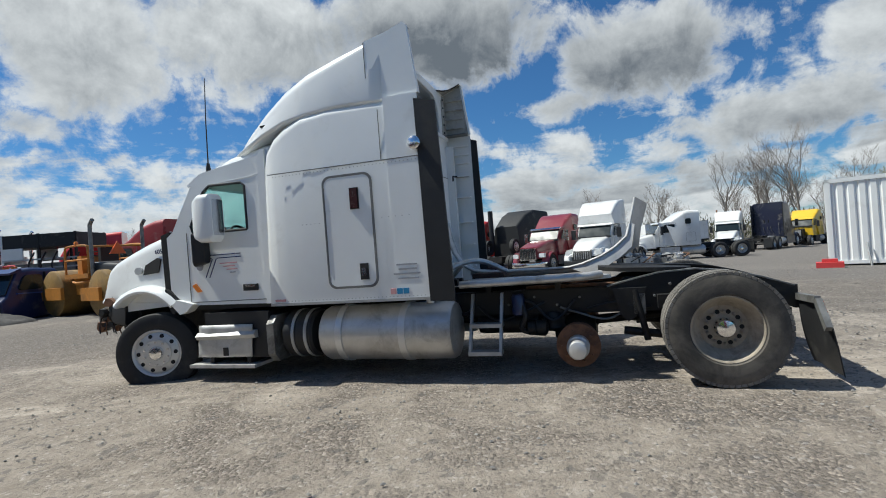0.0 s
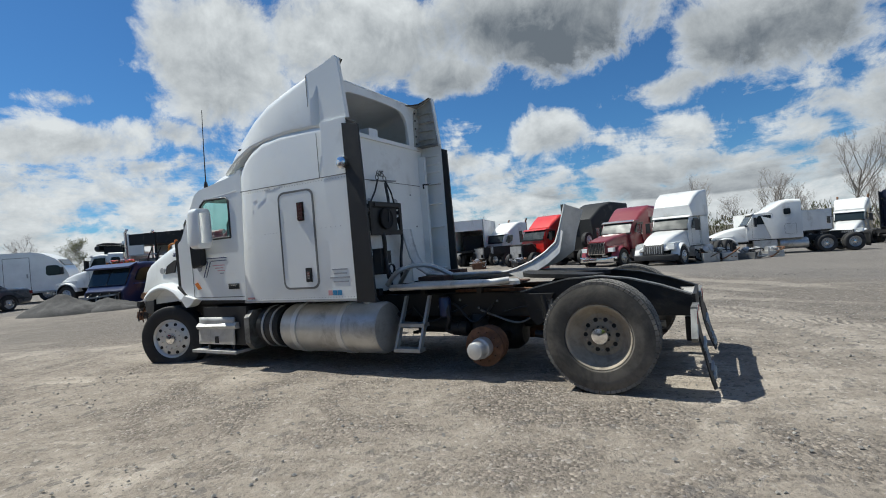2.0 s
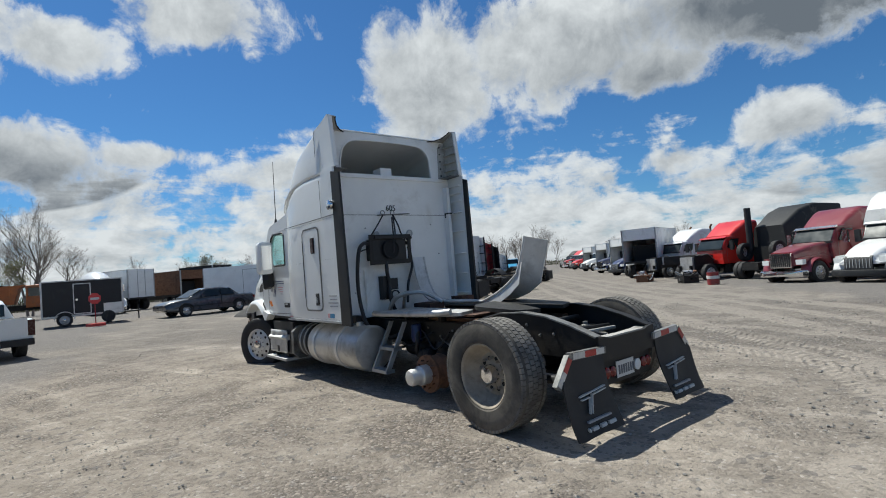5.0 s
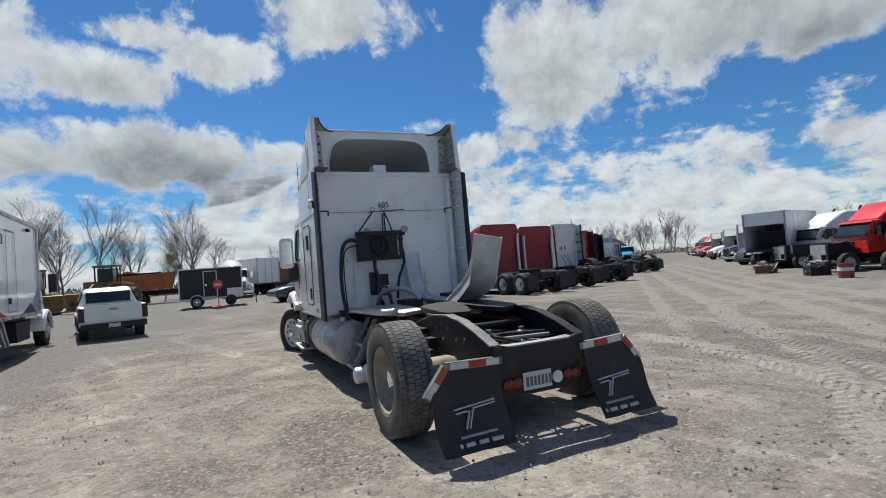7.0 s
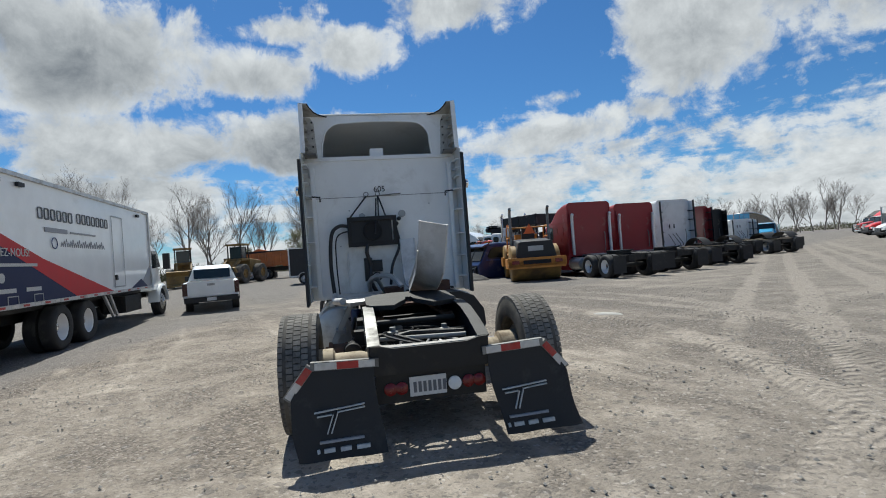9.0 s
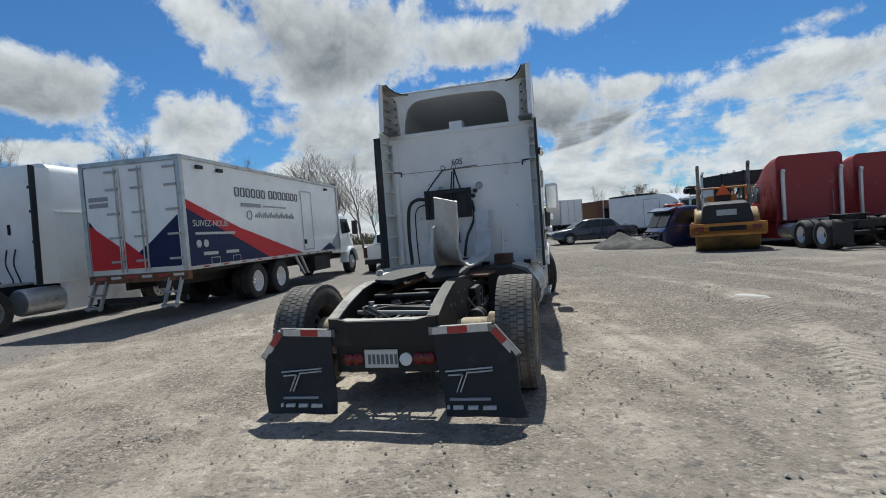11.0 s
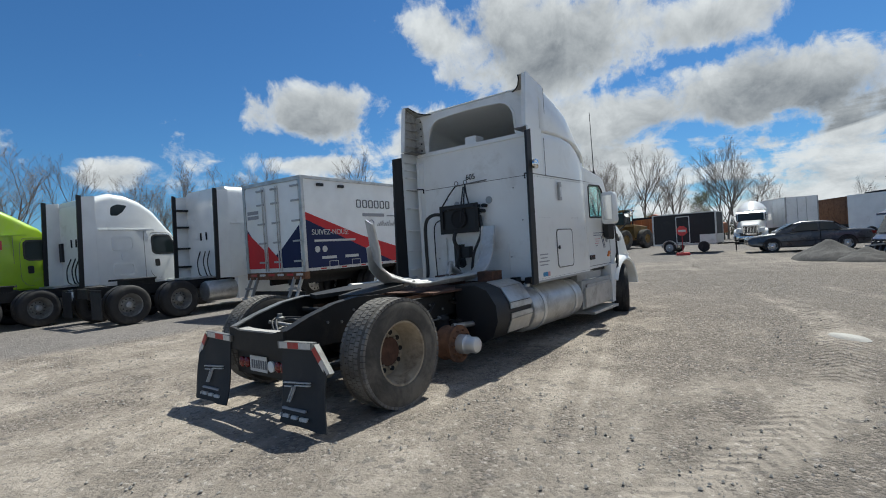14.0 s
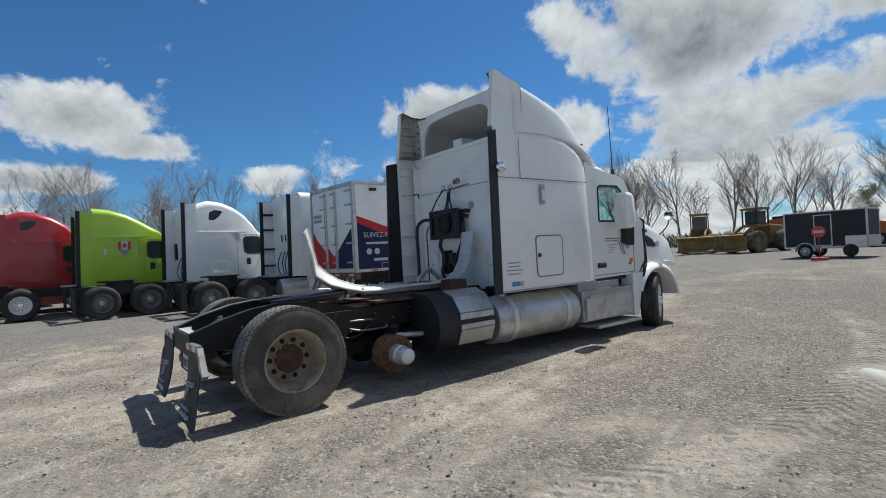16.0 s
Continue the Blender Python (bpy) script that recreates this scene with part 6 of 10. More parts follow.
def hero_hood(root):
    tops = ((6.56, 1.95, 0.16), (6.75, 1.90, 0.16), (7.05, 1.82, 0.16), (7.3, 1.745, 0.16), (7.55, 1.665, 0.15), (7.72, 1.60, 0.13), (7.83, 1.52, 0.10), (7.90, 1.40, 0.08), (7.94, 1.22, 0.06))
    part("hood", body([(x, hood_half(x) - 0.02, hood_half(x) - 0.10, 1.02, z, r, 0.03) for x, z, r in tops], n=6), WHITE, root, "white hood, dropped at the front", smooth=35)
    for s in (1, -1):
        def skin(x, z, t):
            slope = 0.08 * (z - 1.02) / 0.85
            return s * (hood_half(x) - 0.02 - slope + t)

        def decal(pts, t, material, name, label=""):
            bm = bmesh.new()
            loft([[(x, skin(x, z, t), z) for x, z in pts], [(x, skin(x, z, t - 0.03), z) for x, z in pts]], bm=bm)
            return part(name, bm, material, root, label, smooth=0)

        decal([(6.72, 1.42), (7.0, 1.40), (6.96, 1.53), (6.74, 1.62), (6.68, 1.60)], 0.012, DARK, "hood_vent", "dark hood vent")
        decal([(7.10 + 0.075 * math.cos(a * math.pi / 9), 1.46 + 0.05 * math.sin(a * math.pi / 9)) for a in range(18)], 0.014, GREY_METAL, "hood_badge", "oval badge")
        n = lettering("605", 0.085, (on_left if s > 0 else on_right)(6.72, skin(6.72, 1.70, 0.006), 1.70), PRINT_NAVY, root, "unit_number", 0.004)
        part("hood_hinge_gap", prism([(6.42, 1.06), (6.56, 1.06), (6.575, 1.90), (6.44, 1.94)], "xz", *sorted((s * 0.80, s * 1.035))), DARK, root, bevel=0.01)
    ring = [(0.60, 0.72), (0.66, 0.72), (0.70, 0.84), (0.705, 1.06), (0.685, 1.15), (0.63, 1.185), (0.60, 1.17)]
    near = [(0.66, 0.72), (0.72, 0.72), (0.755, 0.84), (0.76, 1.04), (0.74, 1.12), (0.69, 1.15), (0.66, 1.14)]
    part("front_fender", arch_sweep(6.88, 0.50, near, 46, 136, 16), WHITE, root, "cracked white front fender", smooth=45)
    part("fender_filler", prism([(6.30, 0.98), (7.45, 0.90), (7.55, 1.12), (6.45, 1.12)], "xz", 0.70, 0.96), WHITE, root, bevel=0.03)
    rr = [(r, -y) for r, y in ring]
    part("front_fender", arch_sweep(6.74, 0.42, rr, 8, 158, 20), WHITE, root, "white front fender", smooth=45)
    part("fender_filler", prism([(6.30, 0.98), (7.45, 0.90), (7.55, 1.12), (6.45, 1.12)], "xz", -0.96, -0.70), WHITE, root, bevel=0.03)
    part("fender_skirt", prism([(5.96, 0.98), (6.34, 0.98), (6.22, 0.75), (6.14, 0.45), (6.10, 0.26), (5.96, 0.26)], "xz", -1.13, -0.9), WHITE, root, "white skirt behind the wheel", bevel=0.03)
    part("black_edge", tube(smooth_path([(6.42, -1.07, 1.75), (6.46, -1.08, 1.2), (6.36, -1.12, 1.05), (6.22, -1.13, 0.8)]), 0.03, 8), BLACK, root)
    # torn bits at the left front corner
    part("torn_fender", prism([(6.02, 0.99), (6.28, 1.05), (6.36, 0.98), (6.24, 0.86), (6.14, 0.89)], "xz", 1.0, 1.15), WHITE, root, "broken piece of white fender", bevel=0.02)
    part("torn_liner", prism([(6.16, 0.98), (6.52, 1.2), (6.55, 1.05), (6.42, 0.86), (6.3, 0.92)], "xz", 0.8, 1.08), BLACK, root, "torn black wheel liner", bevel=0.02)
    part("bumper_stub", loft([section(7.32, 0.12, 0.10, 0.72, 1.0, 0.04, 0.04, yc=0.90), section(7.55, 0.14, 0.12, 0.74, 1.02, 0.05, 0.05, yc=0.86), section(7.76, 0.10, 0.08, 0.80, 1.06, 0.04, 0.04, yc=0.80)]), BLACK, root, "broken black bumper end")
    part("bumper_strip", ribbon([(7.74, 1.0), (7.86, 0.96), (7.93, 0.84), (7.94, 0.72)], 0.80, 0.90, 0.015), ALU_DULL, root, "torn chrome strip")
    rng = random.Random(9)
    for k in range(16):
        x, z, y = rng.uniform(7.42, 7.90), rng.uniform(0.66, 1.08), rng.uniform(0.72, 1.0)
        a, b = rng.uniform(0.05, 0.12), rng.uniform(0.04, 0.10)
        part("torn_piece", prism([(x - a, z), (x, z - b), (x + a, z - b * 0.3), (x + a * 0.5, z + b), (x - a * 0.4, z + b * 0.8)], "xz", y, y + rng.uniform(0.03, 0.09)), (BLACK, CHASSIS, BLACK, RUSTY)[k % 4], root, bevel=0.006)
    for k, x in enumerate((7.46, 7.55, 7.58, 7.70, 7.82)):
        part("torn_wire", tube(smooth_path([(x, 0.95, 0.86), (x + 0.03, 0.97, 0.72), (x - 0.02 + 0.01 * k, 0.98, 0.60 + 0.015 * (k % 3))], 4), 0.009, 5), HOSE if k % 3 else RUSTY, root)
    part("splash_shield", prism([(7.2, 0.6), (7.6, 0.62), (7.65, 0.95), (7.3, 1.0)], "xz", -0.7, 0.8), BLACK, root, bevel=0.03)
    part("hood_mirror_stalk", tube(smooth_path([(7.35, -0.86, 1.62), (7.36, -1.02, 1.78), (7.36, -1.06, 1.92)]), 0.012, 8), BLACK, root)
    part("hood_mirror", lathe([(0.02, -0.03), (0.085, -0.02), (0.095, 0.02), (0.06, 0.05), (0.01, 0.06)], "x", 18, (7.36, -1.06, 1.98)), CHROME, root, "round chrome hood mirror")


def build_hero():
    root = thing("semi_truck", HERO, "wrecked white sleeper tractor with a flat tyre and missing wheels", "truck")
    hero_chassis(root)
    hero_flaps(root)
    hero_wheels(root)
    hero_underside(root)
    hero_sleeper(root)
    hero_back_gear(root)
    hero_cab(root)
    hero_hood(root)
    # a loose aluminium fender lying upside down on the frame
    loose = thing("loose_fender", HERO, "bent aluminium fender lying upside down on the truck frame", "fender")
    # left and right edge of the sheet: a skewed panel behind, a flat run, a leg up in front
    bends = [((0.59, -0.19, 1.90), (0.45, -0.45, 1.83)), ((0.63, -0.18, 1.75), (0.49, -0.44, 1.69)), ((0.67, -0.16, 1.60), (0.54, -0.43, 1.54)), ((0.72, -0.13, 1.44), (0.58, -0.40, 1.32)), ((0.86, -0.10, 1.32), (0.76, -0.38, 1.20)), ((1.03, -0.08, 1.22), (0.98, -0.38, 1.13)), ((1.25, -0.10, 1.14), (1.20, -0.38, 1.08)), ((1.42, -0.18, 1.10), (1.42, -0.39, 1.07))]
    for x, z in ((1.9, 1.09), (2.4, 1.09), (2.66, 1.12), (2.82, 1.22), (2.92, 1.38), (2.98, 1.58), (3.02, 1.80)):
        bends.append(((x, -0.20, z), (x, -0.42, z)))
    sheet = mat("scuffed_aluminium", (0.62, 0.615, 0.60), 0.5, 0.35, 0.12, 6, 60, 0.10, (0.36, 0.345, 0.32), 0.35, 0, 3)
    ring = []
    for k, (a, b) in enumerate(bends):
        a, b = Vector(a), Vector(b)
        ahead = Vector(bends[min(k + 1, len(bends) - 1)][0]) - Vector(bends[max(k - 1, 0)][0])
        nrm = ahead.cross(b - a).normalized() * 0.012
        ring.append([a, b, b + nrm, a + nrm])
    part("fender_sheet", loft(ring), sheet, loose, "scuffed bent aluminium sheet", smooth=35)
    # side wall of the sheet along the bend
    wall = []
    for k in range(2, 8):
        a = Vector(bends[k][0])
        low = a + Vector((-0.05, 0.03, -0.03 if k in (2, 7) else -0.13))
        wall.append([a, low, low + Vector((0, -0.01, 0)), a + Vector((0, -0.01, 0))])
    part("fender_side", loft(wall), sheet, loose, "dented side wall of the sheet", smooth=35)
    for edge in (0, 1):
        part("rolled_edge", tube([b[edge] for b in bends], 0.016, 8), sheet, loose, "rolled edge of the sheet")
    part("fender_tube", tube([(1.24, -0.30, 1.075), (1.5, -0.31, 1.06), (2.5, -0.32, 1.06), (2.72, -0.32, 1.11)], 0.045, 12), sheet, loose, "aluminium support tube")

build_hero()

# ---- parked tractor units ----


def spread(side, a, b):
    return sorted((side * a, side * b))


def tandem(root, wheels="dual", xs=(0.66, -0.66), flaps=True, rail=(-1.35, 6.3)):
    """Frame, drive wheels, fifth wheel and mud flaps of a tractor unit."""
    for s in (1, -1):
        part("frame_rail", boxes((*rail, *spread(s, 0.38, 0.46), 0.72, 1.0)), CHASSIS, root, bevel=0.008)
        for x in xs:
            wheel(root, wheels, x, s * 0.93, 0.515, s > 0)
        if flaps:
            part("mud_flap", boxes((-1.36, -1.34, *spread(s, 0.62, 1.22), 0.22, 0.92)), FLAP, root, bevel=0.003)
            part("flap_arm", tube([(-1.3, s * 0.4, 0.95), (-1.33, s * 1.22, 0.95)], 0.02, 6), CHASSIS, root)
    for x in xs:
        part("axle", tube([(x, -0.9, 0.52), (x, 0.9, 0.52)], 0.09, 10), CHASSIS, root)
    part("fifth_wheel", prism([(-0.55, -0.35), (-0.4, -0.45), (0.35, -0.45), (0.5, -0.2), (0.5, 0.2), (0.35, 0.45), (-0.4, 0.45), (-0.55, 0.35), (-0.1, 0.05), (-0.1, -0.05)], "xy", 1.12, 1.17), CHASSIS, root, bevel=0.008)
    part("fifth_wheel_base", boxes((-0.3, 0.35, -0.4, 0.4, 1.0, 1.12)), CHASSIS, root, bevel=0.01)
    for x in (-1.3, 1.4):
        part("crossmember", boxes((x, x + 0.12, -0.45, 0.45, 0.74, 0.98)), CHASSIS, root, bevel=0.01)


def soften(pts, turns=2):
    """A closed outline with its corners cut round."""
    for _ in range(turns):
        cut = []
        for k, p in enumerate(pts):
            q = pts[(k + 1) % len(pts)]
            cut += [(p[0] + (q[0] - p[0]) * u, p[1] + (q[1] - p[1]) * u) for u in (0.14, 0.86)]
        pts = cut
    return pts


def side_panel(root, s, y, pts, material, name, label="", t=0.012):
    return part(name, prism(pts, "xz", *spread(s, y - 0.02, y + t)), material, root, label, bevel=0.003)


def outline(root, s, y, x0, x1, z0, z1, r=0.06, w=0.012, material=None, name="panel_line"):
    """A pressed line round a locker or panel."""
    part(name, plate(rounded(x0, x1, z0, z1, r), [rounded(x0 + w, x1 - w, z0 + w, z1 - w, r - w * 0.6)[::-1]], lambda x, z: (x, s * (y + 0.001), z), (0, s * 0.005, 0)), material or LINE_GREY, root)


def aero_tractor(m, label, skin, back=2.0, roof=3.86, wheels="dual", window=True, flat=False, group="", front=True, tank=True, stacks=False):
    """A modern sleeper unit: rounded roof, black side extenders."""
    root = thing("tractor_unit", m, label, "truck", group)
    tandem(root, wheels)
    if flat:
        prof = [(back, roof), (back + 0.9, roof), (back + 1.4, roof - 0.14), (back + 1.75, roof - 0.44), (back + 2.05, roof - 0.80), (back + 2.2, 2.78), (back + 2.4, 2.60)]
    else:
        prof = [(back, roof - 0.14), (back + 0.45, roof), (back + 0.9, roof - 0.05), (back + 1.35, roof - 0.22), (back + 1.75, roof - 0.48), (back + 2.05, roof - 0.80), (back + 2.22, 2.74), (back + 2.4, 2.58)]
    if not flat and not window:
        prof = [(back, roof), (back + 0.5, roof - 0.05), (back + 1.0, roof - 0.20), (back + 1.45, roof - 0.44), (back + 1.8, roof - 0.66), (back + 2.05, roof - 0.82), (back + 2.2, 2.72), (back + 2.4, 2.58)]
    stations = [(x, 1.22 - 0.12 * max(0, (x - back - 1.6)) ** 1.2, 1.19 - 0.2 * max(0, (x - back - 1.0) / 1.55) ** 1.3, 0.98, z, 0.22 if z > 2.9 else 0.12, 0.04) for x, z in prof]
    f = back + 2.36
    stations += [(f + 0.35, 1.06, 0.9, 0.98, 2.15, 0.1, 0.04), (f + 0.52, 1.04, 0.88, 0.98, 1.92, 0.06, 0.04)]
    part("cab_body", body(stations, n=6), skin, root, "sleeper cab body", smooth=35)
    w = prism([(f + 0.03, 2.56), (f + 0.52, 1.93), (f + 0.54, 1.95), (f + 0.05, 2.59)], "xz", -0.86, 0.86)
    part("windscreen", w, GLASS_DARK, root, "dark windscreen")

    def wall(x, z):
        """Half width of the cab at a place on its side."""
        for p, q in zip(stations, stations[1:]):
            if x <= q[0]:
                break
        u = min(1.0, max(0.0, (x - p[0]) / (q[0] - p[0])))
        wb, wt, top = (p[i] + (q[i] - p[i]) * u for i in (1, 2, 4))
        return wb + (wt - wb) * (z - 0.98) / (top - 0.98)

    def on_skin(name, pts, material, s, lift, thick, hole=None, label="", under=None):
        bm = plate(pts, [hole[::-1]] if hole else [], lambda x, z: (x, s * (wall(x, z) + lift), z), (0, s * thick, 0))
        return part(name, bm, material, under or root, label)

    for s in (1, -1):
        pane = soften([(f - 0.70, 1.90), (f - 0.70, 2.46), (f - 0.12, 2.46), (f + 0.10, 2.16), (f + 0.10, 1.90)])
        rim = soften([(f - 0.75, 1.85), (f - 0.75, 2.51), (f - 0.09, 2.51), (f + 0.15, 2.18), (f + 0.15, 1.85)])
        door = soften([(f - 0.84, 1.08), (f - 0.84, 2.58), (f - 0.06, 2.58), (f + 0.26, 2.14), (f + 0.26, 1.08)])
        gap = soften([(f - 0.83, 1.09), (f - 0.83, 2.57), (f - 0.065, 2.57), (f + 0.25, 2.135), (f + 0.25, 1.09)])
        frame_part = on_skin("window_frame", rim, BLACK, s, -0.004, 0.014, pane, "black window seal")
        on_skin("side_window", pane, GLASS_DARK, s, -0.004, 0.008, None, "dark side window", frame_part)
        on_skin("door_line", door, LINE_GREY, s, -0.002, 0.005, gap)
        on_skin("door_handle", soften([(f - 0.66, 1.46), (f - 0.66, 1.70), (f - 0.50, 1.70), (f - 0.50, 1.46)]), BLACK, s, 0.0, 0.02)
        for x0, x1, z0, z1 in ((back + 0.40, back + 1.05, 2.02, 2.45), (back + 0.40, back + 1.05, 1.20, 1.62)):
            on_skin("panel_press", rounded(x0, x1, z0, z1, 0.09), skin, s, 0.0, 0.016, rounded(x0 + 0.05, x1 - 0.05, z0 + 0.05, z1 - 0.05, 0.06))
        on_skin("vent_lid", rounded(back + 0.66, back + 0.80, 1.72, 1.92, 0.05), skin, s, 0.0, 0.014)
        part("belt_line", boxes((back + 0.06, back + 1.7, *spread(s, 1.19, 1.232), 2.64, 2.675)), skin, root, bevel=0.008)
        if not flat:
            on_skin("cab_seam", [(back + 1.37, 1.0), (back + 1.385, 1.0), (back + 1.385, 2.62), (back + 1.37, 2.62)], LINE_GREY, s, -0.002, 0.005)
        if window:
            on_skin("roof_window", soften([(back + 0.42, roof - 0.70), (back + 0.44, roof - 0.44), (back + 0.62, roof - 0.34), (back + 0.92, roof - 0.38), (back + 0.78, roof - 0.58), (back + 0.62, roof - 0.70)]), GLASS_DARK, s, -0.004, 0.012, None, "small dark roof window")
        if stacks:
            part("exhaust_stack", tube(smooth_path([(back - 0.16, s * 1.02, 1.05), (back - 0.16, s * 1.02, 2.75), (back - 0.24, s * 1.02, 3.0)], 4), 0.075, 14), ALU, root, "tall pale exhaust stack")
            part("corner_trim", boxes((back - 0.02, back + 0.03, *spread(s, 1.13, 1.18), 1.05, roof - 0.3)), skin, root, bevel=0.01)
        else:
            part("side_extender", prism([(back - 0.42, 1.0), (back + 0.02, 1.0), (back + 0.02, roof - 0.12), (back - 0.36, roof - 0.16)], "xz", *spread(s, 1.17, 1.20)), skin, root, bevel=0.006)
            part("extender_edge", prism([(back - 0.52, 0.98), (back - 0.40, 0.98), (back - 0.34, roof - 0.12), (back - 0.46, roof - 0.10)], "xz", *spread(s, 1.165, 1.215)), BLACK, root, "black rubber extender edge", bevel=0.01)
        part("step_fairing", prism([(back + 0.2, 0.32), (f + 0.1, 0.32), (f - 0.05, 0.98), (back + 0.2, 0.98)], "xz", *spread(s, 1.0, 1.19)), skin if tank else CHASSIS, root, "side skirt", bevel=0.02)
        part("fuel_tank", lathe([(0.02, back - 0.75), (0.28, back - 0.72), (0.31, back - 0.66), (0.31, back + 0.2), (0.02, back + 0.22)], "x", 26, (0, s * 0.86, 0.62)), ALU_DULL, root)
        part("mirror", boxes((f + 0.16, f + 0.30, *spread(s, 1.22, 1.44), 1.75, 2.35)), BLACK, root, "black door mirror", bevel=0.04)
        part("mirror_arm", tube([(f + 0.2, s * 1.08, 2.2), (f + 0.22, s * 1.3, 2.2)], 0.025, 8), BLACK, root)
        for z in (1.35, 1.95, 2.65, 3.2):
            if flat and z < roof - 0.3 and not stacks:
                part("extender_hinge", boxes((back - 0.40, back + 0.02, *spread(s, 1.02, 1.17), z, z + 0.06)), BLACK, root, bevel=0.01)
    # back wall fittings
    part("back_panel", prism(rounded(-1.10, 1.10, 1.03, roof - 0.3, 0.08), "yz", back - 0.03, back + 0.01), skin if flat else WHITE_DULL if skin in (CLEAN_WHITE, TRUCK_WHITE) else skin, root, "flat rear wall", bevel=0.006)
    for y, z0, z1 in () if stacks else ((0.30, 2.2, 2.45), (-0.02, 2.2, 2.45)):
        part("vent_slot", boxes((back - 0.045, back - 0.028, y, y + 0.08, z0, z1)), DARK, root, bevel=0.004)
    for y, bow in () if stacks else ((0.45, 0.25), (0.15, 0.35), (-0.1, 0.3)):
        part("air_line", tube(smooth_path([(back - 0.03, y, 1.85), (back - 0.2, y - bow * 0.4, 1.5), (back - 0.25, y - bow, 1.15), (back - 0.1, y - bow * 0.5, 1.05)]), 0.018, 6), HOSE, root)
    part("grab_rail", tube([(back - 0.05, -0.75, 1.2), (back - 0.12, -0.75, 1.3), (back - 0.12, -0.75, 2.0), (back - 0.05, -0.75, 2.1)], 0.02, 8), WORN_STEEL, root)
    part("catwalk", boxes((back - 0.9, back, -0.5, 0.5, 1.0, 1.05)), ALU_DULL, root, bevel=0.01)
    if front:
        tops = ((f + 0.50, 1.92), (f + 0.9, 1.84), (f + 1.3, 1.70), (f + 1.6, 1.50), (f + 1.75, 1.25))
        part("hood", body([(x, 1.02 - 0.12 * (x - f - 0.5), 0.9 - 0.1 * (x - f - 0.5), 0.8, z, 0.15, 0.05) for x, z in tops], n=6), skin, root, "sloping hood", smooth=35)
        part("bumper", body([(f + 1.55, 1.15, 1.15, 0.35, 0.82, 0.06, 0.06), (f + 1.85, 1.0, 1.0, 0.38, 0.78, 0.06, 0.06)]), skin, root, bevel=0)
        part("grille", prism([(f + 1.70, 0.9), (f + 1.82, 0.9), (f + 1.72, 1.42), (f + 1.60, 1.42)], "xz", -0.5, 0.5), BLACK, root, bevel=0.01)
        for s in (1, -1):
            wheel(root, "front", f + 0.95, s * 1.0, 0.515, s > 0)
            ring = [(0.58, 0.78), (0.66, 0.80), (0.67, 1.1), (0.62, 1.17), (0.58, 1.15)]
            part("fender", arch_sweep(f + 0.95, 0.515, [(r, s * y) for r, y in ring], -5, 175, 14), skin, root, smooth=45)
            part("headlamp", boxes((f + 1.45, f + 1.78, *spread(s, 0.62, 0.93), 0.95, 1.2)), WHITE_LENS, root, bevel=0.04)
    return root


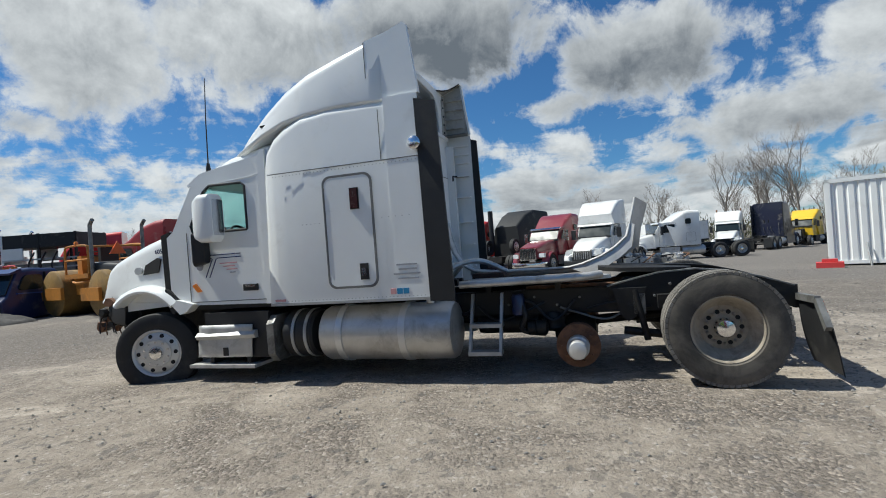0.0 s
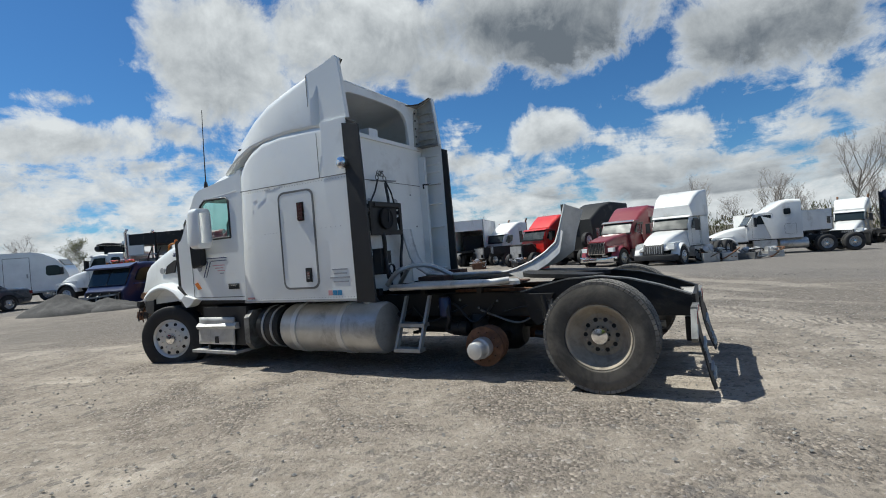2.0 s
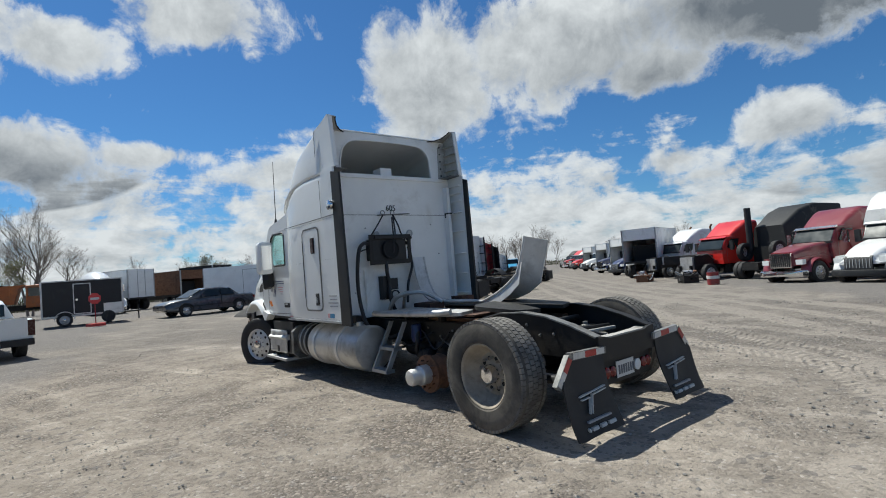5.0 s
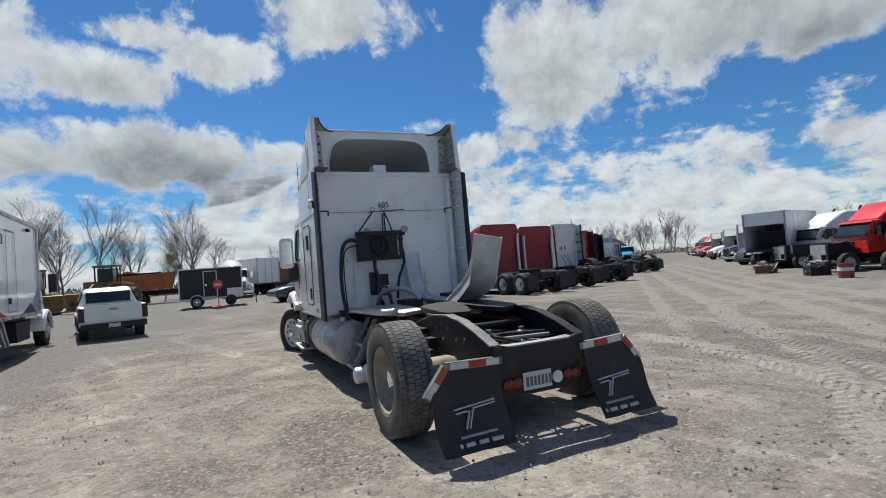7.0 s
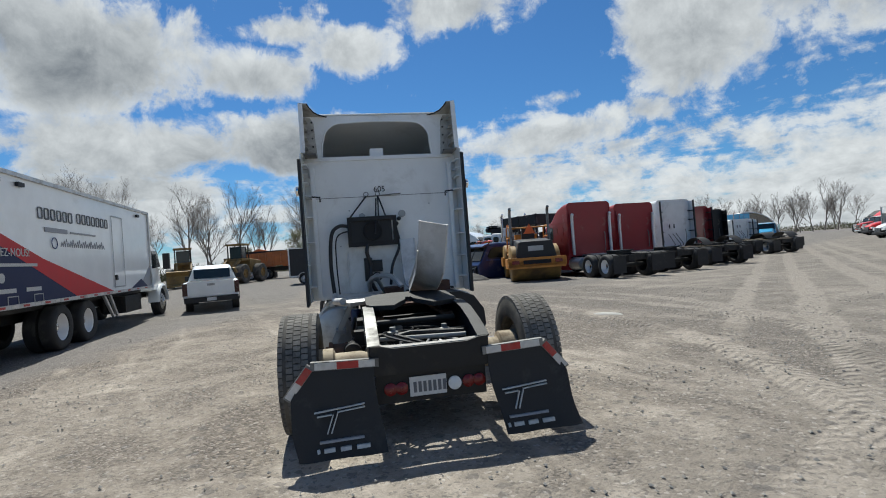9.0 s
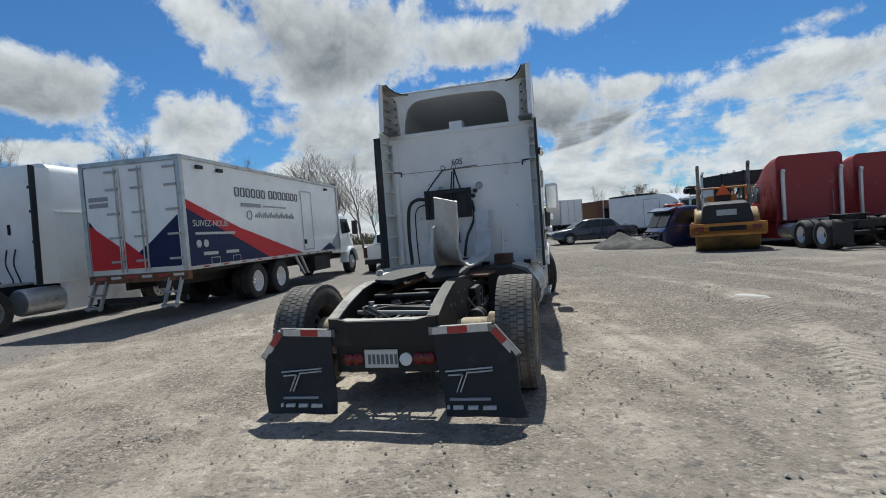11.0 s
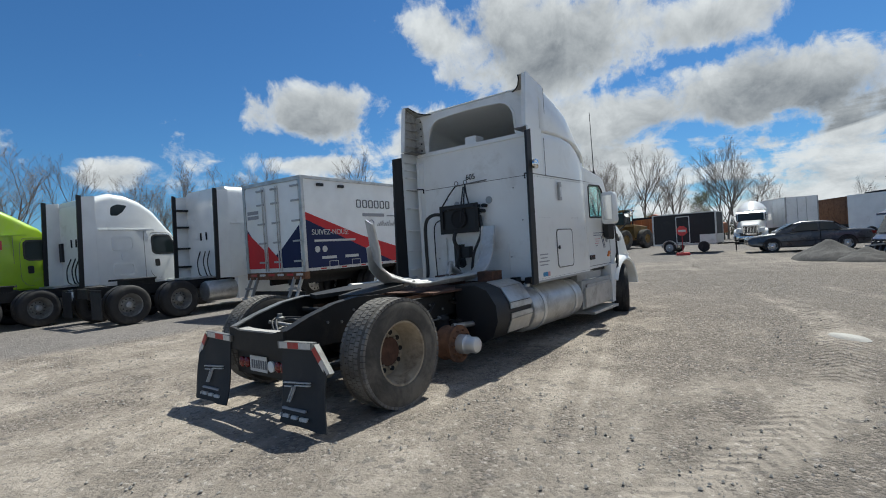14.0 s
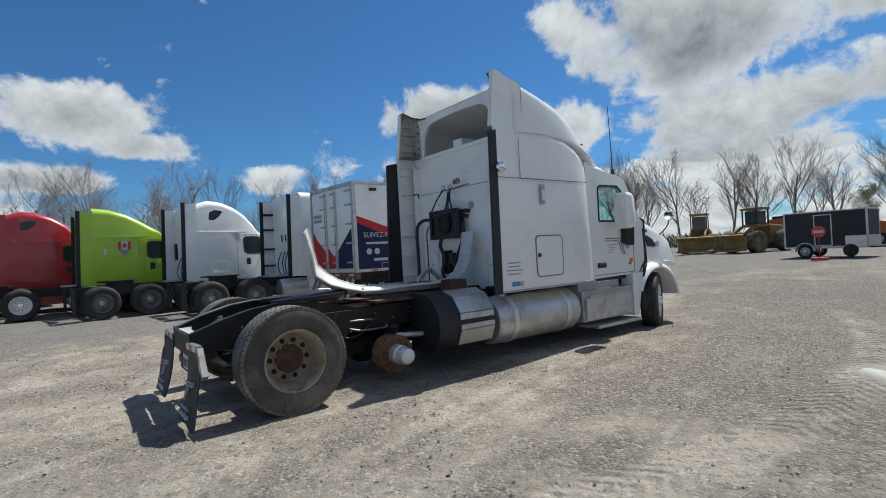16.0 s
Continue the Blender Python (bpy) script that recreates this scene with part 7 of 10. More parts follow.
def conventional(m, label, skin, roof=3.7, sleeper=0.0, hood_gone=False, fairing=False, chrome=True, group="", wheels="dual", wrecked=False, stacks=True, tandem_on=True):
    """An older long-nose unit. Its front bumper is at x = 7."""
    root = thing("tractor_unit", m, label, "truck", group)
    if tandem_on:
        tandem(root, wheels, rail=(-1.35, 6.6))
    c0 = 3.1
    part("cab", body([(c0, 1.05, 1.0, 0.95, 2.55, 0.1, 0.04), (c0 + 0.5, 1.05, 1.0, 0.95, 2.62, 0.12, 0.04), (c0 + 1.0, 1.05, 0.98, 0.95, 2.58, 0.12, 0.04), (c0 + 1.12, 1.04, 0.97, 0.95, 2.48, 0.1, 0.04), (c0 + 1.5, 1.0, 0.92, 0.95, 1.85, 0.06, 0.04)], n=6), skin, root, "truck cab", smooth=35)
    part("windscreen", prism([(c0 + 1.11, 2.44), (c0 + 1.48, 1.86), (c0 + 1.51, 1.88), (c0 + 1.14, 2.46)], "xz", -0.9, 0.9), GLASS_DARK, root, "dark windscreen")
    part("wiper_cowl", boxes((c0 + 1.44, c0 + 1.56, -0.95, 0.95, 1.78, 1.87)), BLACK, root, bevel=0.02)
    part("sun_visor", prism([(c0 + 1.05, 2.50), (c0 + 1.24, 2.46), (c0 + 1.25, 2.49), (c0 + 1.08, 2.58)], "xz", -0.98, 0.98), CHROME if chrome else skin, root, "sun visor", bevel=0.008)
    if sleeper or fairing:
        b = c0 - max(sleeper, 0.9)
        if fairing:
            st = [(b, 1.2, 1.15, 2.5, roof, 0.12, 0.03), (b + 0.8, 1.2, 1.12, 2.5, roof - 0.06, 0.16, 0.03), (b + 1.4, 1.16, 1.05, 2.5, roof - 0.32, 0.18, 0.03), (b + 1.95, 1.08, 0.95, 2.5, roof - 0.85, 0.12, 0.03)]
            part("roof_fairing", body(st, n=6), skin, root, "tall roof fairing", smooth=35)
            st = [(b + 0.1, 1.18, 1.18, 0.95, 2.6, 0.05, 0.03), (c0 + 0.05, 1.12, 1.1, 0.95, 2.6, 0.05, 0.03)]
            part("cab_back", body(st), skin, root, smooth=35)
        else:
            st = [(b, 1.2, 1.12, 0.95, roof - 0.05, 0.2, 0.03), (b + 0.7, 1.2, 1.12, 0.95, roof, 0.22, 0.03), (c0 - 0.3, 1.2, 1.1, 0.95, roof - 0.1, 0.24, 0.03), (c0 + 0.25, 1.16, 1.02, 0.95, roof - 0.45, 0.22, 0.03), (c0 + 0.75, 1.05, 0.92, 2.4, roof - 0.85, 0.1, 0.02)]
            part("sleeper", body(st, n=6), skin, root, "sleeper box", smooth=35)
            for s in (1, -1):
                outline(root, s, 1.2, b + 0.3, b + 0.9, 1.2, 1.8, 0.08)
                side_panel(root, s, 1.185, rounded(c0 - 0.75, c0 - 0.4, 2.35, 2.7, 0.08), GLASS_DARK, "sleeper_window", "", 0.02)
    for s in (1, -1):
        side_panel(root, s, 1.035, [(c0 + 0.22, 1.88), (c0 + 0.22, 2.40), (c0 + 0.85, 2.40), (c0 + 1.15, 1.95), (c0 + 1.13, 1.86)], GLASS_DARK, "side_window", "dark side window", 0.02)
        outline(root, s, 1.048, c0 + 0.14, c0 + 1.24, 1.02, 2.48, 0.08)
        part("mirror", boxes((c0 + 1.05, c0 + 1.17, *spread(s, 1.2, 1.42), 1.75, 2.3)), CHROME if chrome else BLACK, root, "door mirror", bevel=0.03)
        part("mirror_arm", tube([(c0 + 1.1, s * 1.03, 2.25), (c0 + 1.1, s * 1.3, 2.28)], 0.018, 6), BLACK, root)
        part("fuel_tank", lathe([(0.02, 1.5), (0.28, 1.52), (0.31, 1.58), (0.31, 2.9), (0.28, 2.96), (0.02, 2.98)], "x", 26, (0, s * 0.86, 0.62)), ALU_DULL, root, "round aluminium tank")
        part("cab_step", boxes((3.1, 4.3, *spread(s, 0.75, 1.12), 0.40, 0.90)), ALU_DULL if not wrecked else CHASSIS, root, bevel=0.02)
        if stacks:
            part("exhaust_stack", tube([(c0 - max(sleeper, 0.9) - 0.15, s * 0.98, 1.1), (c0 - max(sleeper, 0.9) - 0.15, s * 0.98, roof + 0.05), (c0 - max(sleeper, 0.9) - 0.28, s * 0.98, roof + 0.22)], 0.075, 14), CHROME if not wrecked else RUSTY, root, "tall exhaust stack")
        wheel(root, "front", 5.75, s * 1.0, 0.515, s > 0)
    if hood_gone:
        part("engine", boxes((4.7, 6.2, -0.36, 0.36, 0.7, 1.55)), CHASSIS, root, "bare greasy engine", bevel=0.06)
        for k in range(7):
            y = -0.4 + 0.13 * k
            part("engine_pipe", tube(smooth_path([(4.65, y, 1.2 + 0.05 * (k % 3)), (5.2, y * 1.2, 1.6), (5.8, y * 0.8, 1.45), (6.3, y, 1.1)]), 0.03, 8), (WORN_STEEL, RUSTY, HOSE)[k % 3], root)
        part("radiator", boxes((6.3, 6.42, -0.48, 0.48, 0.65, 1.5)), ALU_DULL, root, bevel=0.01)
        part("radiator_frame", boxes((6.25, 6.3, -0.55, 0.55, 0.55, 1.6)), CHASSIS, root, bevel=0.01)
    else:
        if chrome:
            tops = ((4.58, 1.86), (5.2, 1.80), (5.8, 1.70), (6.3, 1.58), (6.55, 1.50))
            part("hood", body([(x, 0.85 - 0.10 * (x - 4.58), 0.78 - 0.1 * (x - 4.58), 0.85, z, 0.16, 0.05) for x, z in tops], n=6), skin, root, "long hood", smooth=35)
            g = part("grille", boxes((6.54, 6.66, -0.52, 0.52, 0.78, 1.45)), CHROME, root, "chrome grille", bevel=0.03)
            part("grille_mesh", boxes((6.655, 6.67, -0.46, 0.46, 0.83, 1.40)), BLACK, g)
            for k in range(9):
                y = -0.4 + 0.1 * k
                part("grille_bar", boxes((6.668, 6.68, y - 0.012, y + 0.012, 0.83, 1.40)), CHROME, g)
        else:
            nose = ((4.55, 1.00, 0.86, 1.84, 0.18), (5.1, 0.99, 0.82, 1.75, 0.2), (5.7, 0.97, 0.76, 1.62, 0.22), (6.2, 0.92, 0.68, 1.46, 0.22), (6.5, 0.84, 0.60, 1.32, 0.2), (6.66, 0.74, 0.52, 1.16, 0.14))
            part("hood", body([(x, wb, wt, 0.86, z, r, 0.06) for x, wb, wt, z, r in nose], n=6), skin, root, "sloping rounded hood", smooth=40)
            g = part("grille", prism([(6.64, 0.66), (6.74, 0.66), (6.71, 1.10), (6.62, 1.20), (6.58, 1.20)], "xz", -0.50, 0.50), BLACK, root, "black grille", bevel=0.03)
            for k in range(8):
                y = -0.42 + 0.12 * k
                part("grille_bar", prism([(6.735, 0.72), (6.748, 0.72), (6.722, 1.08), (6.709, 1.08)], "xz", y - 0.012, y + 0.012), GREY_METAL, g)
        for s in (1, -1):
            ring = [(0.57, 0.70), (0.66, 0.72), (0.68, 1.05), (0.63, 1.16), (0.57, 1.14)]
            part("fender", arch_sweep(5.75, 0.52, [(r, s * y) for r, y in ring], 5, 165, 14), skin, root, "front fender", smooth=45)
            part("fender_top", prism([(5.2, 1.0), (6.45, 1.0), (6.5, 1.22), (5.3, 1.28)], "xz", *spread(s, 0.6, 0.95)), skin, root, bevel=0.06)
            part("headlamp", boxes((6.36, 6.58, *spread(s, 0.66, 0.98), 0.92, 1.14)), WHITE_LENS, root, "rectangular headlamp", bevel=0.03)
    if not wrecked:
        part("bumper", body([(6.46, 1.12, 1.12, 0.36, 0.66, 0.05, 0.05), (6.70, 1.04, 1.04, 0.36, 0.66, 0.06, 0.06), (6.82, 0.80, 0.80, 0.40, 0.62, 0.06, 0.06)]), CHROME if chrome else BLACK, root, "front bumper", smooth=35)
    return root


def build_tractors():
    row = "tractor units parked in a row"
    aero_tractor(stand(-2.45, -4.37, 167), "clean white sleeper tractor unit with black side extenders", CLEAN_WHITE, 2.25, 3.82, "dual_grey", False, True, row)
    aero_tractor(stand(-0.7, -7.67, 170), "clean white rounded-roof sleeper tractor unit", CLEAN_WHITE, 2.15, 3.80, "dual_grey", True, False, row)
    g = aero_tractor(stand(1.79, -10.85, 166), "lime green sleeper tractor unit with a red leaf decal", LIME, 2.65, 3.70, "dual_bright", False, False, row)
    for s in (1, -1):
        part("white_decal", boxes((3.38, 3.76, *spread(s, 1.200, 1.226), 2.22, 2.50)), PLATE_WHITE, g, bevel=0.003)
        for x0, x1 in ((3.38, 3.47), (3.67, 3.76)):
            part("red_decal", boxes((x0, x1, *spread(s, 1.205, 1.230), 2.22, 2.50)), PRINT_RED, g)
        part("leaf_decal", prism([(3.57, 2.27), (3.64, 2.33), (3.62, 2.41), (3.57, 2.46), (3.52, 2.41), (3.50, 2.33)], "xz", *spread(s, 1.205, 1.231)), PRINT_RED, g)
        part("shield_decal", prism([(3.41, 2.20), (3.73, 2.20), (3.65, 2.05), (3.57, 2.0), (3.49, 2.05)], "xz", *spread(s, 1.200, 1.226)), PRINT_GREY, g)
        part("small_decal", boxes((2.95, 3.03, *spread(s, 1.200, 1.226), 2.05, 2.25)), PLATE_WHITE, g)
    aero_tractor(stand(3.0, -14.0, 165), "crimson rounded-roof sleeper tractor unit", CRIMSON, 2.25, 3.80, "dual_bright", True, False, row)
    aero_tractor(stand(4.9, -17.4, 170), "white sleeper tractor unit at the end of the row", TRUCK_WHITE, 2.25, 3.80, "dual", True, False, row)
    # the row across the yard, seen from behind
    back = "tractor units seen from behind"
    spots = ((-8.8, 20.9, 167, RED, 3.6, "red sleeper tractor unit with dusty black frame"), (-9.4, 24.7, 167, RED, 3.6, "second red sleeper tractor unit beside its twin"), (-11.6, 30.6, 165, TRUCK_WHITE, 4.0, "white sleeper tractor unit with black extenders"), (-13.6, 35.2, 163, DARK_RED, 3.7, "oxblood sleeper tractor unit in the far row"))
    for x, y, h, skin, roof, label in spots:
        aero_tractor(stand(x, y, h), label, skin, 2.3, roof, "dual_bright", False, skin is not RED, back, stacks=skin is RED)
    # the row along the road, seen from the front
    face = "wrecked trucks facing the road"
    conventional(stand(11.2, 31.9, 235), "white day cab with a tall roof fairing and black grille", TRUCK_WHITE, 3.95, 0, False, True, False, face, stacks=False)
    conventional(stand(8.85, 33.4, 232), "maroon long-nose truck with a chrome grille and visor", MAROON, 3.4, 1.3, False, False, True, face, stacks=False)
    conventional(stand(4.0, 38.3, 232), "bright red truck without its hood, engine bare", BRIGHT_RED, 3.5, 1.2, True, False, False, face, wrecked=True, stacks=False)
    conventional(stand(0.7, 44.4, 232), "white wrecked truck with its nose torn off", TRUCK_WHITE, 3.5, 1.4, True, False, False, face, wrecked=True)
    conventional(stand(18.7, 33.2, 172), "white long-nose sleeper truck parked side-on among scrap", TRUCK_WHITE, 3.25, 1.3, False, False, False, face, stacks=False)
    aero_tractor(stand(26.3, 41.2, 40), "midnight blue sleeper tractor unit seen from behind", NIGHT, 2.3, 3.9, "dual", False, True, face)
    conventional(stand(28.0, 48.2, 236), "dented white truck behind the scrap", TRUCK_WHITE, 3.6, 1.2, False, False, False, face, wrecked=True)


build_tractors()

# ---- box truck with the red and blue livery ----


def build_box_truck():
    root = thing("box_truck", stand(-3.59, 0.65, 167.5), "white box truck with a red and navy livery", "truck")
    L, W, Z0, Z1 = 9.3, 2.52, 1.08, 3.68
    part("cargo_box", boxes((0.02, L, 0.02, W - 0.02, Z0, Z1 - 0.02)), CLEAN_WHITE, root, "white cargo box", bevel=0.01)
    for y in (0.0, W):
        for z in (Z0, Z1 - 0.08):
            part("box_rail", boxes((0, L + 0.02, y - 0.03, y + 0.03, z, z + 0.08)), ALU_DULL, root, bevel=0.008)
    for x in (0.0, L):
        for y in (0.02, W - 0.02):
            part("corner_post", boxes((x - 0.04, x + 0.06, y - 0.05, y + 0.05, Z0, Z1)), ALU_DULL, root, bevel=0.02)
        part("box_header", boxes((x - 0.03, x + 0.05, 0, W, Z1 - 0.10, Z1)), ALU_DULL, root, bevel=0.01)
    # the side with the livery
    def patch(pts, material, name, d=0.004):
        part(name, prism(pts, "xz", 0.012 - d, 0.03), material, root)

    blue, red = LIVERY_NAVY, LIVERY_RED
    patch([(0.06, Z0 + 0.08), (3.7, Z0 + 0.08), (0.06, 2.52)], blue, "navy_panel", 0.004)
    patch([(0.06, 2.70), (0.06, 2.50), (3.65, Z0 + 0.08), (5.9, Z0 + 0.08), (2.2, 2.03)], red, "red_stripe", 0.008)
    patch([(8.2, Z0 + 0.08), (L - 0.06, Z0 + 0.08), (L - 0.06, 1.85)], PRINT_GREY, "grey_panel", 0.004)
    patch([(7.4, Z0 + 0.08), (8.9, Z0 + 0.08), (8.3, 1.42)], blue, "navy_panel", 0.007)

    def bar(x0, x1, z0, z1, material, name="print_bar"):
        part(name, boxes((x0, x1, -0.002, 0.014, z0, z1)), material, root)

    def word(x, w, z, h, material, n):
        step_x = w / n
        for k in range(n):
            x0, x1 = x + k * step_x, x + k * step_x + step_x * 0.72
            part("logo_block", plate(rounded(x0, x1, z, z + h, 0.05), [rounded(x0 + 0.03, x1 - 0.03, z + 0.03, z + h - 0.03, 0.03)[::-1]], lambda u, v: (u, -0.002, v), (0, 0.014, 0)), material, root)

    word(2.1, 1.62, 2.86, 0.25, LIVERY_GREY, 6)
    word(3.88, 1.95, 2.88, 0.25, LIVERY_GREY, 7)
    bar(2.35, 3.35, 2.60, 2.70, PRINT_GREY)
    bar(3.5, 4.9, 2.62, 2.66, PRINT_GREY)
    for k in range(22):
        x = 3.0 + 0.11 * k
        part("script_stroke", tube(smooth_path([(x, 0.0, 2.30), (x + 0.05, 0.0, 2.40 + 0.04 * (k % 3)), (x + 0.10, 0.0, 2.30)], 3), 0.008, 4), PRINT_GREY, root)
    part("script_mark", tube([(2.72 + 0.12 * math.cos(k * math.pi / 8), 0.0, 2.37 + 0.12 * math.sin(k * math.pi / 8)) for k in range(17)], 0.010, 5), PRINT_NAVY, root)
    lettering("SUIVEZ-NOUS!", 0.215, on_right(0.98, -0.002, 2.13), PRINT_WHITE, root, "lettering", 0.003)
    bar(0.36, 1.95, 1.87, 1.93, PRINT_WHITE)
    for x in (0.45, 0.72):
        part("round_icon", lathe([(0.09, -0.003), (0.09, 0.014)], "y", 18, (x, 0, 1.66)), PRINT_WHITE, root)
    bar(0.6, 1.15, 1.38, 1.46, PRINT_WHITE)
    bar(1.5, 2.05, 1.38, 1.46, PRINT_WHITE)
    for x in (0.85, 1.75):
        outline(root, -1, 0.0, x, x + 0.36, 1.14, 1.32, 0.02, 0.02, GREY_METAL, "vent_frame")
    outline(root, -1, 0.0, 6.0, 6.85, 1.24, 3.28, 0.03, 0.035, GREY_METAL, "door_frame")
    part("side_door_latch", boxes((6.08, 6.2, -0.03, 0.01, 1.45, 1.6)), BLACK, root, bevel=0.01)
    for x in (0.55, 1.35, 8.1):
        part("marker_lamp", boxes((x, x + 0.22, -0.05, 0.01, 3.42, 3.50)), BLACK, root, bevel=0.015)
    for k in range(23):
        part("tape", boxes((0.1 + k * 0.4, 0.3 + k * 0.4, -0.036, -0.028, Z0 + 0.02, Z0 + 0.06)), TAPE_RED if k % 2 else TAPE_WHITE, root)
    # rear doors: two leaves with hinges and lock rods
    for k, (y0, y1) in enumerate(((0.10, 0.93), (0.95, 1.57), (1.59, 2.42))):
        leaf = part("rear_door", boxes((-0.035, 0.0, y0, y1, Z0 + 0.1, Z1 - 0.14)), CLEAN_WHITE, root, "white rear door leaf", bevel=0.006)
        poly = [(y0 + 0.02, 1.20), (y1 - 0.02, 1.20)]
        up0 = 2.35 - abs(y0 - 0.1) * 0.75 if k < 2 else 1.35 + (y0 - 1.59) * 1.2
        up1 = 2.35 - abs(y1 - 0.1) * 0.75 if k < 2 else 1.35 + (y1 - 1.59) * 1.2
        part("navy_panel", prism(poly + [(y1 - 0.02, up1), (y0 + 0.02, up0)], "yz", -0.043, -0.036), blue, leaf)
        if k:
            r0, r1 = 1.25 + (y0 - 0.95) * 0.45, 1.25 + (y1 - 0.95) * 0.45
            part("red_stripe", prism([(y0 + 0.02, 1.20), (y1 - 0.02, 1.20), (y1 - 0.02, r1 + 0.35), (y0 + 0.02, r0 + 0.15)], "yz", -0.049, -0.044), red, leaf)
        for z in (1.35, 1.9, 2.45, 3.0, 3.4):
            part("hinge", boxes((-0.075, -0.03, y0 - 0.03, y0 + 0.28, z, z + 0.05)), GREY_METAL, leaf, bevel=0.008)
    for y in (0.93, 1.02, 1.50, 1.62):
        part("lock_rod", tube([(-0.06, y, 1.12), (-0.06, y, 3.5)], 0.016, 8), ALU_DULL, root)
    for k in range(2):
        bar_y = 1.85
        part("logo_block", boxes((-0.046, -0.036, bar_y, bar_y + 0.5, 2.78 - 0.14 * k, 2.88 - 0.14 * k)), PRINT_GREY, root)
    # chassis, bumper steps, wheels, cab
    part("rear_sill", boxes((-0.05, 0.12, 0.0, W, 0.88, 1.08)), RUSTY, root, bevel=0.015)
    for k in range(6):
        part("tape", boxes((-0.058, -0.05, 0.08 + 0.4 * k, 0.34 + 0.4 * k, 0.98, 1.04)), TAPE_RED if k % 2 else TAPE_WHITE, root)
    for y in (0.15, W - 0.45):
        for dy in (0, 0.3):
            part("step_side", prism([(-0.05, 0.95), (0.05, 0.95), (-0.25, 0.3), (-0.33, 0.3)], "xz", y + dy, y + dy + 0.04), GREY_METAL, root, bevel=0.004)
        for z, x in ((0.34, -0.28), (0.62, -0.16)):
            part("step_tread", boxes((x - 0.08, x + 0.08, y, y + 0.34, z, z + 0.04)), GREY_METAL, root, bevel=0.004)
    part("under_bar", boxes((0.0, 0.08, 0.1, W - 0.1, 0.42, 0.54)), CHASSIS, root, bevel=0.01)
    for y in (W / 2 - 0.45, W / 2 + 0.38):
        part("frame_rail", boxes((0.1, 11.4, y, y + 0.08, 0.70, 1.0)), CHASSIS, root, bevel=0.008)
    part("sub_frame", boxes((0.2, L, 0.35, W - 0.35, 0.96, 1.09)), CHASSIS, root, bevel=0.01)
    for s, y in ((-1, 0.36), (1, W - 0.36)):
        for x in (3.05, 4.4):
            wheel(root, "dual_bright", x, y, 0.515, s > 0)
        wheel(root, "front", 11.0, y + s * 0.08, 0.515, s > 0)
        part("side_step", prism([(5.5, 1.05), (5.62, 1.05), (6.2, 0.42), (6.1, 0.42)], "xz", y - 0.25, y - 0.19), ALU_DULL, root, bevel=0.004)
        part("side_step", prism([(5.9, 1.05), (6.02, 1.05), (6.5, 0.42), (6.4, 0.42)], "xz", y - 0.25, y - 0.19), ALU_DULL, root, bevel=0.004)
        part("fuel_tank", boxes((6.9, 8.3, *sorted((y - s * 0.3, y + s * 0.3)), 0.45, 0.95)), CHASSIS, root, bevel=0.06)
    mid = W / 2
    part("cab", loft([section(L + 0.55, 1.08, 1.0, 0.95, 2.55, 0.12, yc=mid), section(L + 1.30, 1.08, 1.0, 0.95, 2.62, 0.12, yc=mid), section(L + 1.75, 1.06, 0.96, 0.95, 2.5, 0.1, yc=mid), section(L + 2.20, 1.0, 0.9, 0.95, 1.8, 0.06, yc=mid)]), CLEAN_WHITE, root, "white truck cab", smooth=35)
    part("hood", loft([section(L + 2.15, 0.98, 0.85, 0.7, 1.85, 0.15, yc=mid), section(L + 2.80, 0.95, 0.78, 0.7, 1.62, 0.18, yc=mid), section(L + 3.15, 0.85, 0.65, 0.6, 1.35, 0.18, yc=mid)]), CLEAN_WHITE, root, smooth=35)
    for s in (-1, 1):
        yy = mid + s * 1.06
        part("side_window", prism([(L + 0.90, 1.75), (L + 0.90, 2.38), (L + 1.55, 2.38), (L + 1.90, 1.8)], "xz", *sorted((yy - s * 0.06, yy + s * 0.012))), GLASS_DARK, root)
        ring = [(0.56, mid + s * 0.8), (0.66, mid + s * 0.82), (0.66, mid + s * 1.16), (0.6, mid + s * 1.2), (0.56, mid + s * 1.18)]
        part("fender", arch_sweep(11.0, 0.515, ring, 0, 180, 14), CLEAN_WHITE, root, smooth=45)
        part("mirror", boxes((L + 1.75, L + 1.90, *sorted((mid + s * 1.2, mid + s * 1.42)), 1.7, 2.3)), BLACK, root, bevel=0.03)


build_box_truck()

# ---- pickup, car, trailer ----


